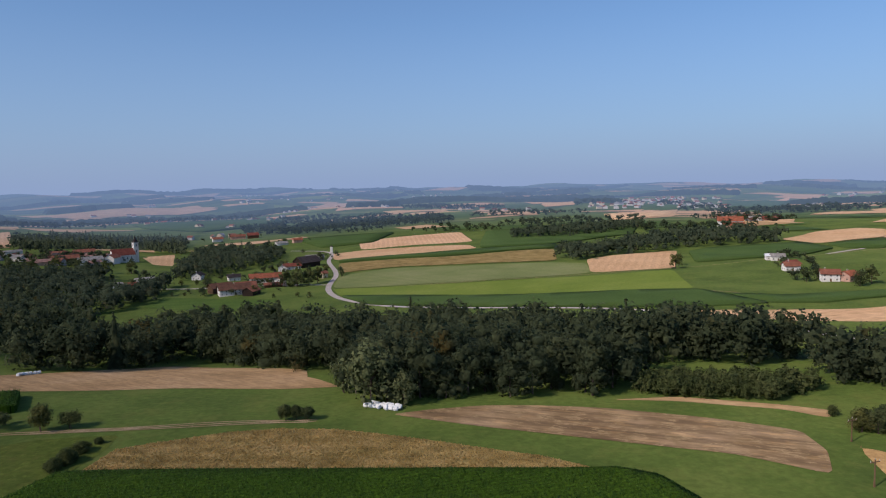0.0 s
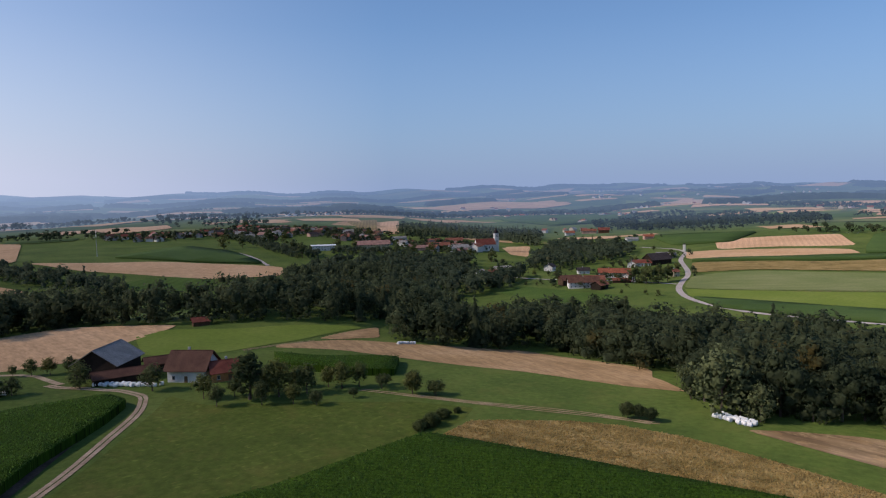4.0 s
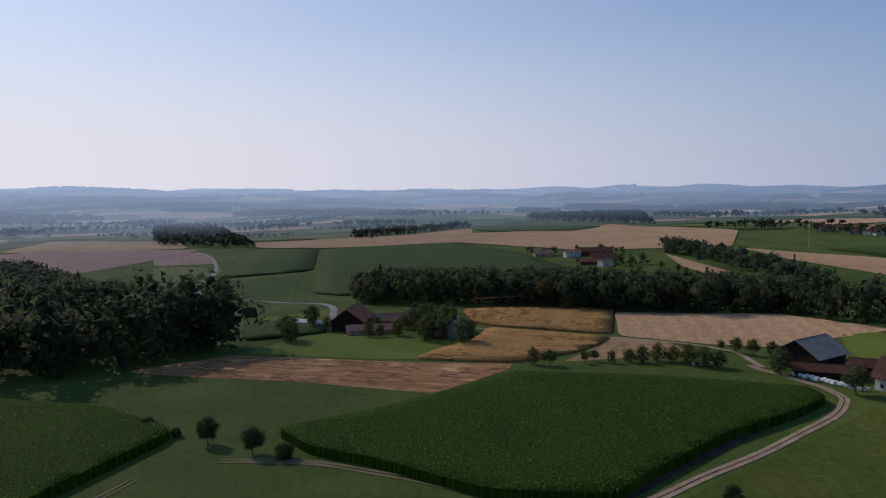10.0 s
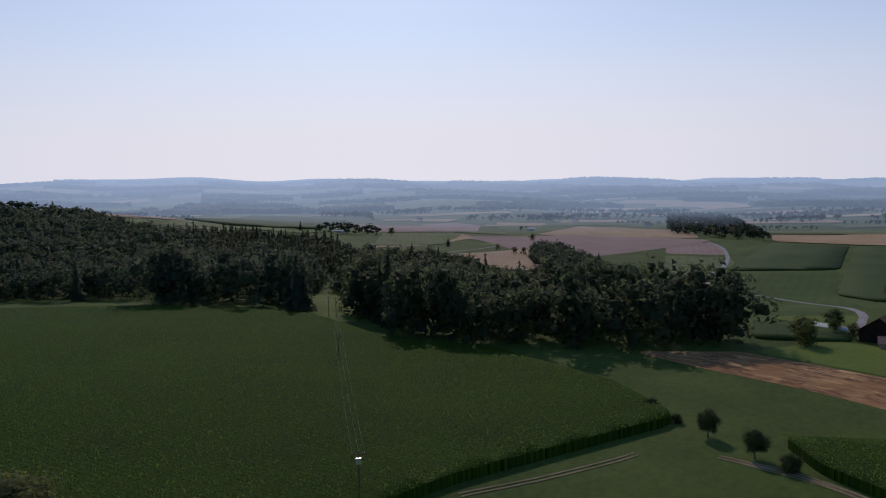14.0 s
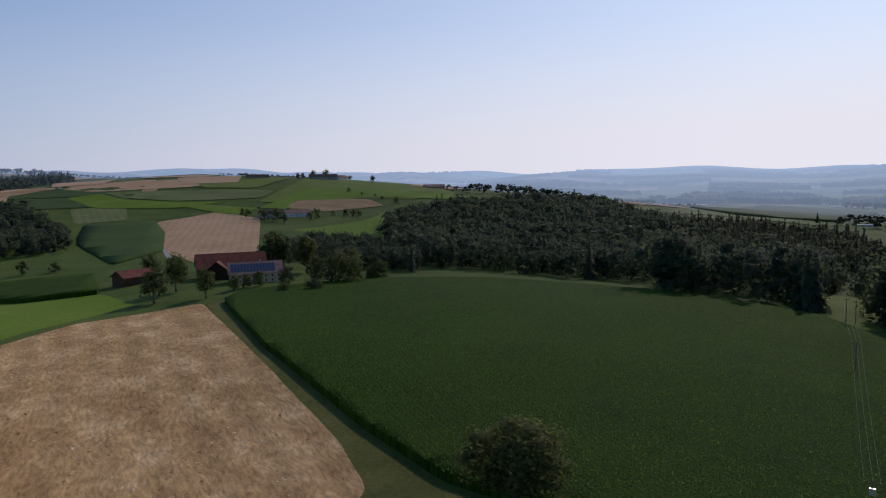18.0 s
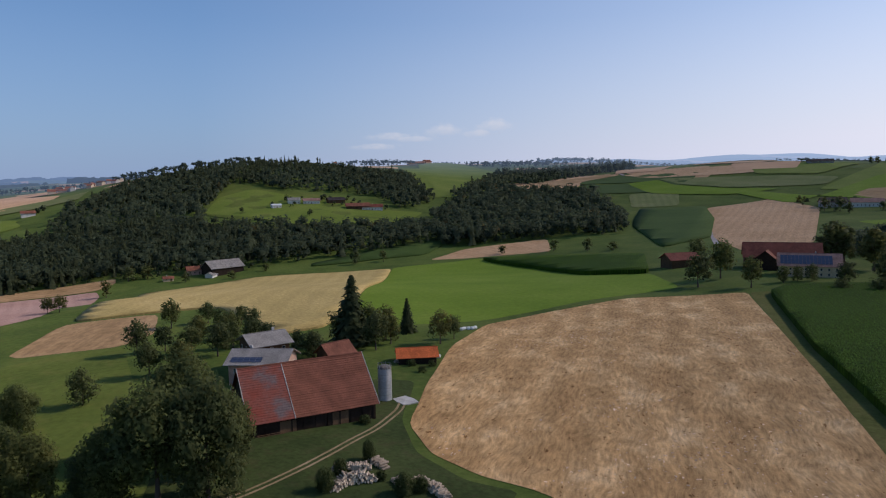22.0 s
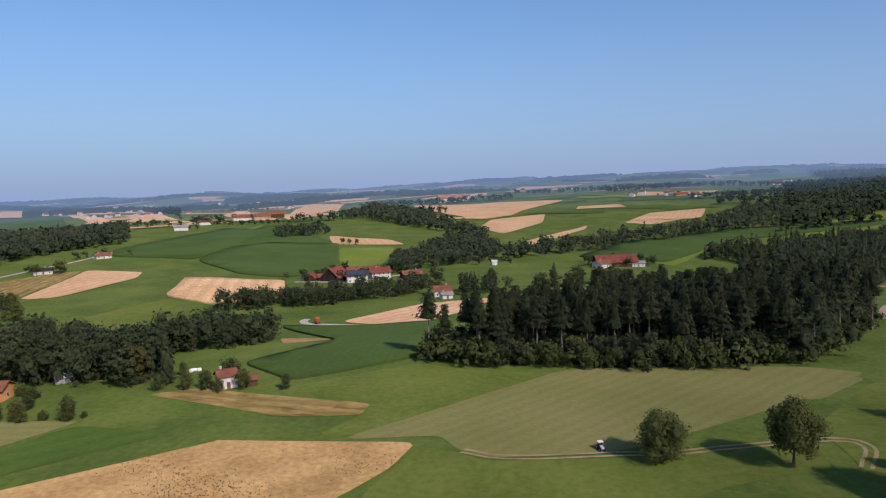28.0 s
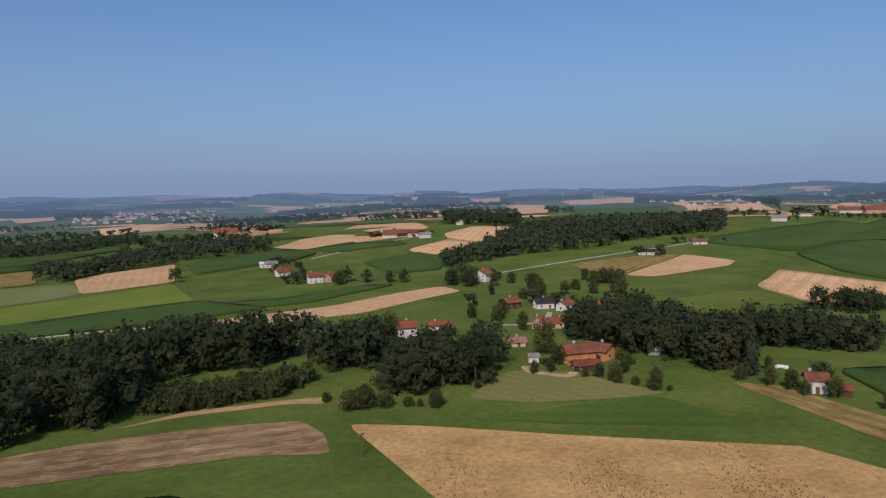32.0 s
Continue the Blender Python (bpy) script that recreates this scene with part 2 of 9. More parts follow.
FIELD_LOOKS = {
    "meadow_dry": streaked(mottled(mottled(soil_colour((0.047, 0.070, 0.007), (0.070, 0.097, 0.010), (0.098, 0.122, 0.017), grain=2.0, patch=38, bite=0.7), (0.12, 0.108, 0.028), 13.0), (0.12, 0.122, 0.032), 3.0), 1.3, 0.45, 0.62, (1.35, 1.3, 1.35)),
    "meadow": mottled(mottled(soil_colour((0.052, 0.082, 0.012), (0.076, 0.113, 0.016), (0.112, 0.143, 0.026), grain=2.0, patch=38, bite=0.55), (0.125, 0.13, 0.035), 15.0), (0.12, 0.14, 0.035), 3.5),
    "meadow_fresh": mottled(soil_colour((0.070, 0.098, 0.013), (0.094, 0.125, 0.017), (0.130, 0.154, 0.027), grain=2.0, patch=40, bite=0.5), (0.15, 0.14, 0.04), 9.0),
    "meadow_bright": soil_colour((0.104, 0.148, 0.015), (0.126, 0.170, 0.019), (0.155, 0.192, 0.03), grain=2.5, patch=40, bite=0.4),
    # the dark green holds the shade of the trees by the barn; brown is bare soil
    "yard_grass": mottled(soil_colour((0.032, 0.049, 0.010), (0.046, 0.066, 0.014), (0.066, 0.084, 0.022), grain=1.2, patch=14, bite=0.7), (0.085, 0.066, 0.034), 5.0),
    "grass_strip": mottled(soil_colour((0.075, 0.088, 0.015), (0.10, 0.112, 0.02), (0.135, 0.132, 0.032), grain=1.4, patch=16, bite=0.6), (0.13, 0.095, 0.04), 4.0, 0.4),
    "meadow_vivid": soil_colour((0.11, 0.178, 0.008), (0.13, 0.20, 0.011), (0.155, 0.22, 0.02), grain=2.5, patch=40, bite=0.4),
    "verge": soil_colour((0.05, 0.036, 0.02), (0.08, 0.056, 0.032), (0.12, 0.085, 0.05), grain=0.6, patch=5),
    "meadow_pale": soil_colour((0.120, 0.150, 0.040), (0.15, 0.175, 0.052), (0.18, 0.195, 0.068), 9, 0.3, 2.0, 40, bite=0.4),
    "meadow_dark": soil_colour((0.050, 0.088, 0.011), (0.063, 0.106, 0.013), (0.082, 0.124, 0.018), 7, 0.25, 2.0, 40, bite=0.4),
    "mown": soil_colour((0.130, 0.138, 0.036), (0.155, 0.158, 0.044), (0.19, 0.18, 0.060), 4.5, 0.18, 1.5, 50, bite=0.3),
    "crop": soil_colour((0.042, 0.074, 0.013), (0.053, 0.090, 0.016), (0.066, 0.104, 0.021), 3.0, 0.1, 1.6, 50, bite=0.45),
    # pale flecks are leaves, dark flecks the shade between them, painted in
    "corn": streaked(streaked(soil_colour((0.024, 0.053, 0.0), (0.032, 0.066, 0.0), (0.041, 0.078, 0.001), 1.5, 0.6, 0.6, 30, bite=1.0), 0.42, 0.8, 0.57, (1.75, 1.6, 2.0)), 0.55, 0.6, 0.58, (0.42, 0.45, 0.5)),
    "stubble": soil_colour((0.40, 0.255, 0.115), (0.46, 0.30, 0.142), (0.51, 0.345, 0.175), 8.0, 0.22, 1.6, 45, (1, 0.25, 1)),
    "stubble_near": brushed(((0.345, 0.21, 0.075), (0.42, 0.265, 0.098), (0.50, 0.33, 0.132), (0.64, 0.455, 0.21)), 13.0, 0.9, 1.9),
    "stubble_orange": soil_colour((0.46, 0.29, 0.14), (0.52, 0.335, 0.17), (0.57, 0.375, 0.2), 7.0, 0.3, 1.6, 45, (1, 0.25, 1)),
    "stubble_red": soil_colour((0.30, 0.15, 0.052), (0.38, 0.198, 0.07), (0.46, 0.26, 0.102), 6.0, 0.35, 1.6, 22, (1, 0.2, 1)),
    "stubble_grey": soil_colour((0.145, 0.098, 0.043), (0.21, 0.145, 0.066), (0.30, 0.215, 0.11), 7.0, 0.7, 1.6, 22, (1, 0.2, 1)),
    "tan": soil_colour((0.26, 0.17, 0.07), (0.33, 0.22, 0.095), (0.39, 0.27, 0.13), 8.0, 0.3, 1.6, 30, (1, 0.3, 1)),
    "drygrass": soil_colour((0.15, 0.112, 0.032), (0.23, 0.17, 0.05), (0.31, 0.225, 0.078), 6.0, 0.6, 1.6, 14, (1, 0.3, 1)),
    "wheat": soil_colour((0.47, 0.30, 0.13), (0.54, 0.36, 0.165), (0.58, 0.405, 0.2), 10.0, 0.35, 1.6, 30, (1, 0.3, 1)),
    "wheat_pale": soil_colour((0.36, 0.285, 0.09), (0.42, 0.325, 0.105), (0.47, 0.365, 0.13), 12.0, 0.2, 1.6, 35),
    "wheat_lodged": soil_colour((0.32, 0.175, 0.045), (0.38, 0.215, 0.058), (0.42, 0.25, 0.075), 14.0, 0.3, 1.6, 18),
    "wheat_weedy": soil_colour((0.30, 0.19, 0.065), (0.39, 0.255, 0.09), (0.44, 0.30, 0.115), 16.0, 0.25, 1.6, 14),
    "soil_pink": soil_colour((0.32, 0.205, 0.145), (0.37, 0.24, 0.175), (0.40, 0.27, 0.2), 8.0, 0.2, 1.6, 40),
    "road": soil_colour((0.29, 0.26, 0.215), (0.35, 0.315, 0.265), (0.41, 0.375, 0.32), grain=0.8, patch=6),
    "gravel": soil_colour((0.25, 0.19, 0.105), (0.35, 0.27, 0.16), (0.45, 0.355, 0.22), grain=0.7, patch=5),
    "track": soil_colour((0.19, 0.15, 0.06), (0.265, 0.205, 0.1), (0.34, 0.265, 0.145), grain=0.7, patch=5),
}
# dark strokes paint the shadow along the edges of the flattened patches
FIELD_LOOKS["wheat_lodged"] = scribbled(scribbled(FIELD_LOOKS["wheat_lodged"], 16.0, 0.45, 0.03, (0.09, 0.055, 0.02)), 9.0, 0.3, 0.015, (0.16, 0.085, 0.03))
FIELD_LOOKS["stubble_red"] = scribbled(streaked(FIELD_LOOKS["stubble_red"], 3.4, 0.3, 0.57, (1.45, 1.58, 1.6)), 3.6, 0.24, 0.055, (0.12, 0.06, 0.038))
FIELD_LOOKS["stubble_grey"] = scribbled(streaked(FIELD_LOOKS["stubble_grey"], 2.2, 0.3, 0.58, (1.3, 1.25, 1.15)), 2.0, 0.2, 0.04, (0.33, 0.235, 0.125))
FIELD_LOOKS["drygrass"] = streaked(FIELD_LOOKS["drygrass"], 3.5, 0.2, 0.60, (0.62, 0.6, 0.5))
FIELD_LOOKS["drygrass"] = mottled(FIELD_LOOKS["drygrass"], (0.10, 0.09, 0.028), 6.0)
FIELD_LOOKS["stubble_grey"] = mottled(FIELD_LOOKS["stubble_grey"], (0.12, 0.085, 0.035), 9.0)
NEAR_LOOK, FAR_LOOK = {}, {}
for key, look_of in FIELD_LOOKS.items():
    b = (fine_bump(0.9), 0.6, 0.35 if key == "corn" else 0.15)
    NEAR_LOOK[key] = shader(key, look_of, bump=b)
    NEAR_LOOK[key].node_tree.nodes["Principled BSDF"].inputs["Specular IOR Level"].default_value = 0.04 if key == "corn" else 0.05
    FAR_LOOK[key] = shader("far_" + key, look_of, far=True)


def leaf_colour(a, b, c, size=9.0, grain=0.0, sport=None, each=False, tint_by=0.8):
    """Leaf green in broad drifts; grain: size of the leaf clumps; sport: colour of a few odd trees."""
    def build(nodes, link):
        big = ramp(nodes, link, speckle(nodes, link, size, 2.0), (0.3, cooler(a)), (0.5, cooler(b)), (0.72, cooler(c)))
        if sport:
            odd = ramp(nodes, link, speckle(nodes, link, size * 1.7, 1.0), (0.68, (0, 0, 0)), (0.76, (1, 1, 1)))
            big = blend(nodes, link, odd, big, sport)
        geo = nodes.new("ShaderNodeNewGeometry")
        tint = ramp(nodes, link, geo.outputs["Random Per Island"], (0.0, (0.8,) * 3), (1.0, (1.2,) * 3))
        c2 = blend(nodes, link, tint_by, big, tint, "MULTIPLY")
        if each:
            # every tree has a green of its own
            info = nodes.new("ShaderNodeObjectInfo")
            own = ramp(nodes, link, info.outputs["Random"], (0.0, (0.72, 0.78, 0.8)), (0.35, (1.0, 1.0, 1.0)), (0.7, (1.22, 1.2, 1.0)), (1.0, (1.42, 1.22, 0.95)))
            c2 = blend(nodes, link, 1.0, c2, own, "MULTIPLY")
        if grain:
            g = ramp(nodes, link, speckle(nodes, link, grain, 3.0), (0.36, (0.72,) * 3), (0.62, (1.25,) * 3))
            c2 = blend(nodes, link, 0.65, c2, g, "MULTIPLY")
        return c2
    return build


LEAVES = leaf_colour((0.052, 0.071, 0.031), (0.071, 0.093, 0.038), (0.102, 0.120, 0.047), 13.0, 1.5, (0.125, 0.10, 0.034))
TREE_LEAVES = leaf_colour((0.062, 0.081, 0.028), (0.091, 0.112, 0.036), (0.132, 0.146, 0.048), 0.35, each=True)
NEEDLES = leaf_colour((0.040, 0.055, 0.024), (0.054, 0.071, 0.029), (0.076, 0.092, 0.036), 6.0, 1.2)
SHRUBS = leaf_colour((0.050, 0.068, 0.017), (0.072, 0.092, 0.024), (0.104, 0.12, 0.036), 5.0)
leaf_mat = shader("leaves", LEAVES, leafy=0.54)
wood_mat = shader("wood_leaves", leaf_colour((0.046, 0.066, 0.034), (0.064, 0.088, 0.042), (0.094, 0.116, 0.052), 16.0, 5.0, (0.105, 0.092, 0.04), tint_by=0.25), leafy=0.46)
tree_leaf_mat = shader("tree_leaves", TREE_LEAVES, leafy=0.46)
needle_mat = shader("needles", NEEDLES, leafy=0.46)
pine_mat = shader("pine_needles", leaf_colour((0.026, 0.036, 0.014), (0.038, 0.050, 0.019), (0.056, 0.070, 0.026), 7.0, 1.2), leafy=0.28)
spruce_mat = shader("spruce_needles", leaf_colour((0.036, 0.050, 0.017), (0.050, 0.066, 0.021), (0.070, 0.086, 0.027), 0.4), leafy=0.2)
willow_mat = shader("willow_leaves", leaf_colour((0.10, 0.125, 0.045), (0.13, 0.155, 0.055), (0.165, 0.185, 0.07), 0.35), leafy=0.3)
shrub_mat = shader("shrub_leaves", SHRUBS, leafy=0.3)
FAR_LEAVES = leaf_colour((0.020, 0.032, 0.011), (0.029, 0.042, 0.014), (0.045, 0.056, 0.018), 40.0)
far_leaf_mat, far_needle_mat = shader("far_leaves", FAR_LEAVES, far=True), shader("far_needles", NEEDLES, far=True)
CORN_LEAVES = leaf_colour((0.053, 0.112, 0.012), (0.069, 0.134, 0.016), (0.092, 0.154, 0.026), 2.2)
corn_mat = shader("corn_leaves", CORN_LEAVES, leafy=0.7)
corn_mat.node_tree.nodes["Principled BSDF"].inputs["Specular IOR Level"].default_value = 0.15
corn_mat.node_tree.nodes["Principled BSDF"].inputs["Roughness"].default_value = 0.5
weed_mat = shader("brown_weeds", leaf_colour((0.12, 0.064, 0.028), (0.165, 0.092, 0.04), (0.22, 0.13, 0.058), 6.0))
pale_bark = shader("pale_bark", soil_colour((0.13, 0.10, 0.075), (0.22, 0.175, 0.14), (0.32, 0.27, 0.22), grain=0.3, patch=2))
bark_mat = shader("bark", soil_colour((0.06, 0.045, 0.03), (0.1, 0.08, 0.055), (0.16, 0.13, 0.1), grain=0.3, patch=2))
# ---- the lie of the land: height above the hovering point's field, by bearing (degrees left of north) and distance
RINGS = (0, 150, 230, 350, 550, 850, 1300, 2000, 3000, 4700)
PROFILES = {}


def profile(bearing, *heights):
    PROFILES[bearing] = heights


profile(0, 0, 0, -4, -17, -22, -21, -14, -8, 10, 42)
profile(20, 0, 0, -3, -20, -30, -33, -34, -22, 4, 48)
profile(40, 0, 0, 0, -1, -32, -14, -4, -4, 2, 48)
profile(60, 0, 0, 1, -2, -18, -5, -2, -12, 2, 58)
profile(80, 0, 0, 0, -1, -16, -12, -14, -14, 6, 56)
profile(100, 0, 0, 0, -2, -14, -14, -22, -12, 26, 80)
profile(120, 0, 0, 0, -3, -20, -16, -20, -4, 50, 105)
profile(140, 0, 1, 4, 4, -12, 4, 8, 0, 56, 140)
profile(160, 0, 2, 6, 7, 2, 24, 58, 20, 60, 146)
profile(180, 0, 2, 5, 6, 8, 22, 84, 72, 86, 188)
profile(200, 0, 3, 4, 2, -8, 16, 72, 112, 90, 188)
profile(220, 0, 5, 5, 5, -14, 30, 100, 98, 80, 110)
profile(240, 0, 3, 3, 2, -20, -4, 30, 52, 66, 124)
profile(260, 0, 1, 1, -3, -14, -4, 20, 46, 66, 98)
profile(280, 0, 0, 0, -6, -9, 2, 12, 18, 34, 48)
profile(300, 0, 0, 0, -6, -3, 6, 10, 8, 16, 28)
profile(320, 0, 0, 0, -7, -7, -2, 2, 2, 10, 28)
profile(340, 0, 0, -3, -12, -13, -14, -8, -6, 10, 36)


def slopes(x, y):
    """Tangents for a curve through the points that does not overshoot."""
    h, d = np.diff(x), np.diff(y) / np.diff(x)
    m = np.zeros(len(x))
    for i in range(1, len(x) - 1):
        if d[i - 1] * d[i] > 0:
            w1, w2 = 2 * h[i] + h[i - 1], h[i] + 2 * h[i - 1]
            m[i] = (w1 + w2) / (w1 / d[i - 1] + w2 / d[i])
    m[-1] = d[-1]
    return m


FAR = 4780.0
LOG_R = np.linspace(math.log(20.0), math.log(FAR), 420)


def land_table():
    rows = []
    rs = np.exp(LOG_R)
    for b in sorted(PROFILES):
        x, y = np.array(RINGS, float), np.array(PROFILES[b], float)
        m = slopes(x, y)
        i = np.clip(np.searchsorted(x, rs) - 1, 0, len(x) - 2)
        h = x[i + 1] - x[i]
        s = (rs - x[i]) / h
        rows.append((2 * s**3 - 3 * s**2 + 1) * y[i] + (s**3 - 2 * s**2 + s) * h * m[i]
                    + (-2 * s**3 + 3 * s**2) * y[i + 1] + (s**3 - s**2) * h * m[i + 1])
    rows = np.array(rows)
    n, steps = len(rows), 720
    u = np.arange(steps) * n / steps
    k, s = np.floor(u).astype(int), (u % 1)[:, None]
    p0, p1, p2, p3 = (rows[(k + j) % n] for j in (-1, 0, 1, 2))
    return p1 + 0.5 * s * (p2 - p0 + s * (2 * p0 - 5 * p1 + 4 * p2 - p3 + s * (3 * (p1 - p2) + p3 - p0)))


TABLE = land_table()


def land(x, y):
    """Height of the ground at x, y (numbers or arrays)."""
    x, y = np.asarray(x, float), np.asarray(y, float)
    r = np.hypot(x, y)
    u = (np.degrees(np.arctan2(-x, y)) % 360) * 2
    v = (np.log(np.clip(r, 20.1, FAR - 1)) - LOG_R[0]) / (LOG_R[1] - LOG_R[0])
    i, j = np.floor(u).astype(int) % 720, np.clip(np.floor(v).astype(int), 0, 418)
    s, t = u - np.floor(u), v - j
    i2 = (i + 1) % 720
    z = (TABLE[i, j] * (1 - s) + TABLE[i2, j] * s) * (1 - t) + (TABLE[i, j + 1] * (1 - s) + TABLE[i2, j + 1] * s) * t
    far = np.clip((r - 900) / 2200, 0, 1)
    wave = (np.sin(x / 310 + 1.3) * np.sin(y / 270 + 0.4) + 0.6 * np.sin(x / 150 - y / 190 + 2.0) + 0.5 * np.sin(x / 95 + y / 120))
    small = 0.5 * np.sin(x / 37 + 0.7) * np.sin(y / 43) + 0.3 * np.sin((x + y) / 23)
    return z + far * 12 * wave + np.clip((r - 60) / 300, 0, 1) * small


# ---- ground: one sheet out to the horizon, the far part of it a hazy backdrop
def mesh_object(name, verts, faces, material, parent=None, uvs=None, smooth=False):
    me = bpy.data.meshes.new(name)
    me.from_pydata([tuple(map(float, v)) for v in verts], [], [tuple(map(int, f)) for f in faces])
    me.materials.append(material)
    if uvs is not None:
        layer = me.uv_layers.new(name="UVMap")
        idx = np.empty(len(me.loops), int)
        me.loops.foreach_get("vertex_index", idx)
        layer.data.foreach_set("uv", np.asarray(uvs, float)[idx].ravel())
    if smooth:
        me.polygons.foreach_set("use_smooth", np.ones(len(me.polygons), bool))
    ob = new(name, me)
    ob.parent = parent
    return ob


BACKDROP_FROM = 1150.0


def ground_ring(name, r0, r1, ratio, spokes, material, label):
    n = max(2, int(math.log(r1 / r0) / math.log(ratio)))
    rs = np.geomspace(r0, r1, n)
    a = np.linspace(0, 2 * math.pi, spokes, endpoint=False)
    x, y = -np.sin(a)[None] * rs[:, None], np.cos(a)[None] * rs[:, None]
    z = land(x, y)
    verts = np.stack([x, y, z], -1).reshape(-1, 3)
    i, j = np.meshgrid(np.arange(n - 1), np.arange(spokes), indexing="ij")
    k = (j + 1) % spokes
    faces = np.stack([i * spokes + j, i * spokes + k, (i + 1) * spokes + k, (i + 1) * spokes + j], -1).reshape(-1, 4)
    faces = faces[:, ::-1]
    if r0 < 30:
        verts = np.vstack([verts, [[0, 0, float(land(0.0, 0.0))]]])
        faces = [tuple(f) for f in faces] + [(len(verts) - 1, (m + 1) % spokes, m)[::-1] for m in range(spokes)]
    ob = mesh_object(name, verts, faces, material, uvs=verts[:, :2], smooth=True)
    return tagged(ob, label, "ground", kind="structure")


ground_ring("ground", 20.0, BACKDROP_FROM, 1.028, 500, NEAR_LOOK["meadow"], "green meadow land rolling away under the fields")
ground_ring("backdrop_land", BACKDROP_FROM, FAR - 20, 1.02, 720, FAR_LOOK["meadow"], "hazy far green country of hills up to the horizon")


def inside(poly, x, y):
    hit = np.zeros(np.shape(x), bool)
    for (x1, y1), (x2, y2) in zip(poly, poly[1:] + poly[:1]):
        c = (y1 > y) != (y2 > y)
        with np.errstate(divide="ignore", invalid="ignore"):
            hit ^= c & (x < (x2 - x1) * (y - y1) / (y2 - y1 + 1e-12) + x1)
    return hit


def draped(poly, step, lift, side=0.0):
    """A mesh over the land within an outline, cut into a grid of that step; side: depth of a skirt round it."""
    bm = bmesh.new()
    bm.faces.new([bm.verts.new((x, y, 0)) for x, y in poly])
    xs, ys = [p[0] for p in poly], [p[1] for p in poly]
    for axis, lo, hi in ((0, min(xs), max(xs)), (1, min(ys), max(ys))):
        for k in range(1, int((hi - lo) / step) + 1):
            co, no = [0, 0, 0], [0, 0, 0]
            co[axis], no[axis] = lo + (hi - lo) * k / (int((hi - lo) / step) + 1), 1
            bmesh.ops.bisect_plane(bm, geom=bm.verts[:] + bm.edges[:] + bm.faces[:], plane_co=co, plane_no=no)
    bmesh.ops.triangulate(bm, faces=[f for f in bm.faces if len(f.verts) > 4])
    bm.normal_update()
    if sum(f.normal.z for f in bm.faces) < 0:
        bmesh.ops.reverse_faces(bm, faces=bm.faces[:])
    edge = [e for e in bm.edges if e.is_boundary]
    if side:
        made = bmesh.ops.extrude_edge_only(bm, edges=edge)["geom"]
        low = {v for v in made if isinstance(v, bmesh.types.BMVert)}
    else:
        low = set()
    co = np.array([v.co[:] for v in bm.verts])
    z = land(co[:, 0], co[:, 1]) + (lift(np.hypot(co[:, 0], co[:, 1])) if callable(lift) else lift)
    for v, h in zip(bm.verts, z):
        v.co.z = h - (side if v in low else 0)
    bmesh.ops.recalc_face_normals(bm, faces=bm.faces[:])
    return bm


FIELD_WORDS = {
    "corn": ("corn_field", "tall dark green maize field with dense leafy rows", "maize field"),
    "crop": ("crop_field", "dark green crop field in fine rows", "crop field"),
    "meadow": ("meadow", "green grass meadow", "meadow"),
    "meadow_dry": ("meadow", "grazed meadow with yellowing grass and pale tufts", "meadow"),
    "meadow_fresh": ("meadow", "green grass meadow in full growth", "meadow"),
    "meadow_bright": ("meadow", "fresh bright green grass meadow", "meadow"),
    "yard_grass": ("yard_grass", "short grass with bare patches round the barn, tree shade painted in", "grass"),
    "grass_strip": ("grass_strip", "narrow strip of olive dry grass between stubble and maize", "grass"),
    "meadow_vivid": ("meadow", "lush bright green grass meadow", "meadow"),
    "meadow_pale": ("meadow", "pale green meadow with faint mowing lines", "meadow"),
    "meadow_dark": ("meadow", "deep green grass meadow", "meadow"),
    "mown": ("mown_meadow", "olive green mown meadow with mowing stripes", "meadow"),
    "stubble": ("stubble_field", "harvested beige stubble field with straw rows", "stubble field"),
    "stubble_near": ("stubble_field", "broad harvested stubble field, patchy beige straw and brown soil", "stubble field"),
    "stubble_orange": ("stubble_field", "harvested orange-beige stubble field", "stubble field"),
    "stubble_red": ("stubble_field", "reddish brown stubble field with pale straw swaths", "stubble field"),
    "stubble_grey": ("stubble_field", "grey-brown cut field with pale straw streaks", "stubble field"),
    "tan": ("cut_field", "tan cut strip field of dry stalks", "stubble field"),
    "drygrass": ("dry_field", "tawny dry grass field going to seed", "field"),
    "wheat": ("wheat_field", "golden ripe wheat field with tramlines", "wheat field"),
    "wheat_pale": ("wheat_field", "pale yellow-green ripening grain field", "wheat field"),
    "wheat_lodged": ("wheat_field", "golden wheat field with wind-flattened patches", "wheat field"),
    "wheat_weedy": ("wheat_field", "dry golden grain field with brown weeds", "wheat field"),
    "soil_pink": ("bare_field", "pinkish bare tilled field", "field"),
}
LIFTS = {"corn": 2.2, "wheat": 0.7, "wheat_pale": 0.7, "wheat_lodged": 0.6, "crop": 0.8}
FIELDS, TAKEN, OUTLINES, OUTLINE_LOOKS = [], [], [], []


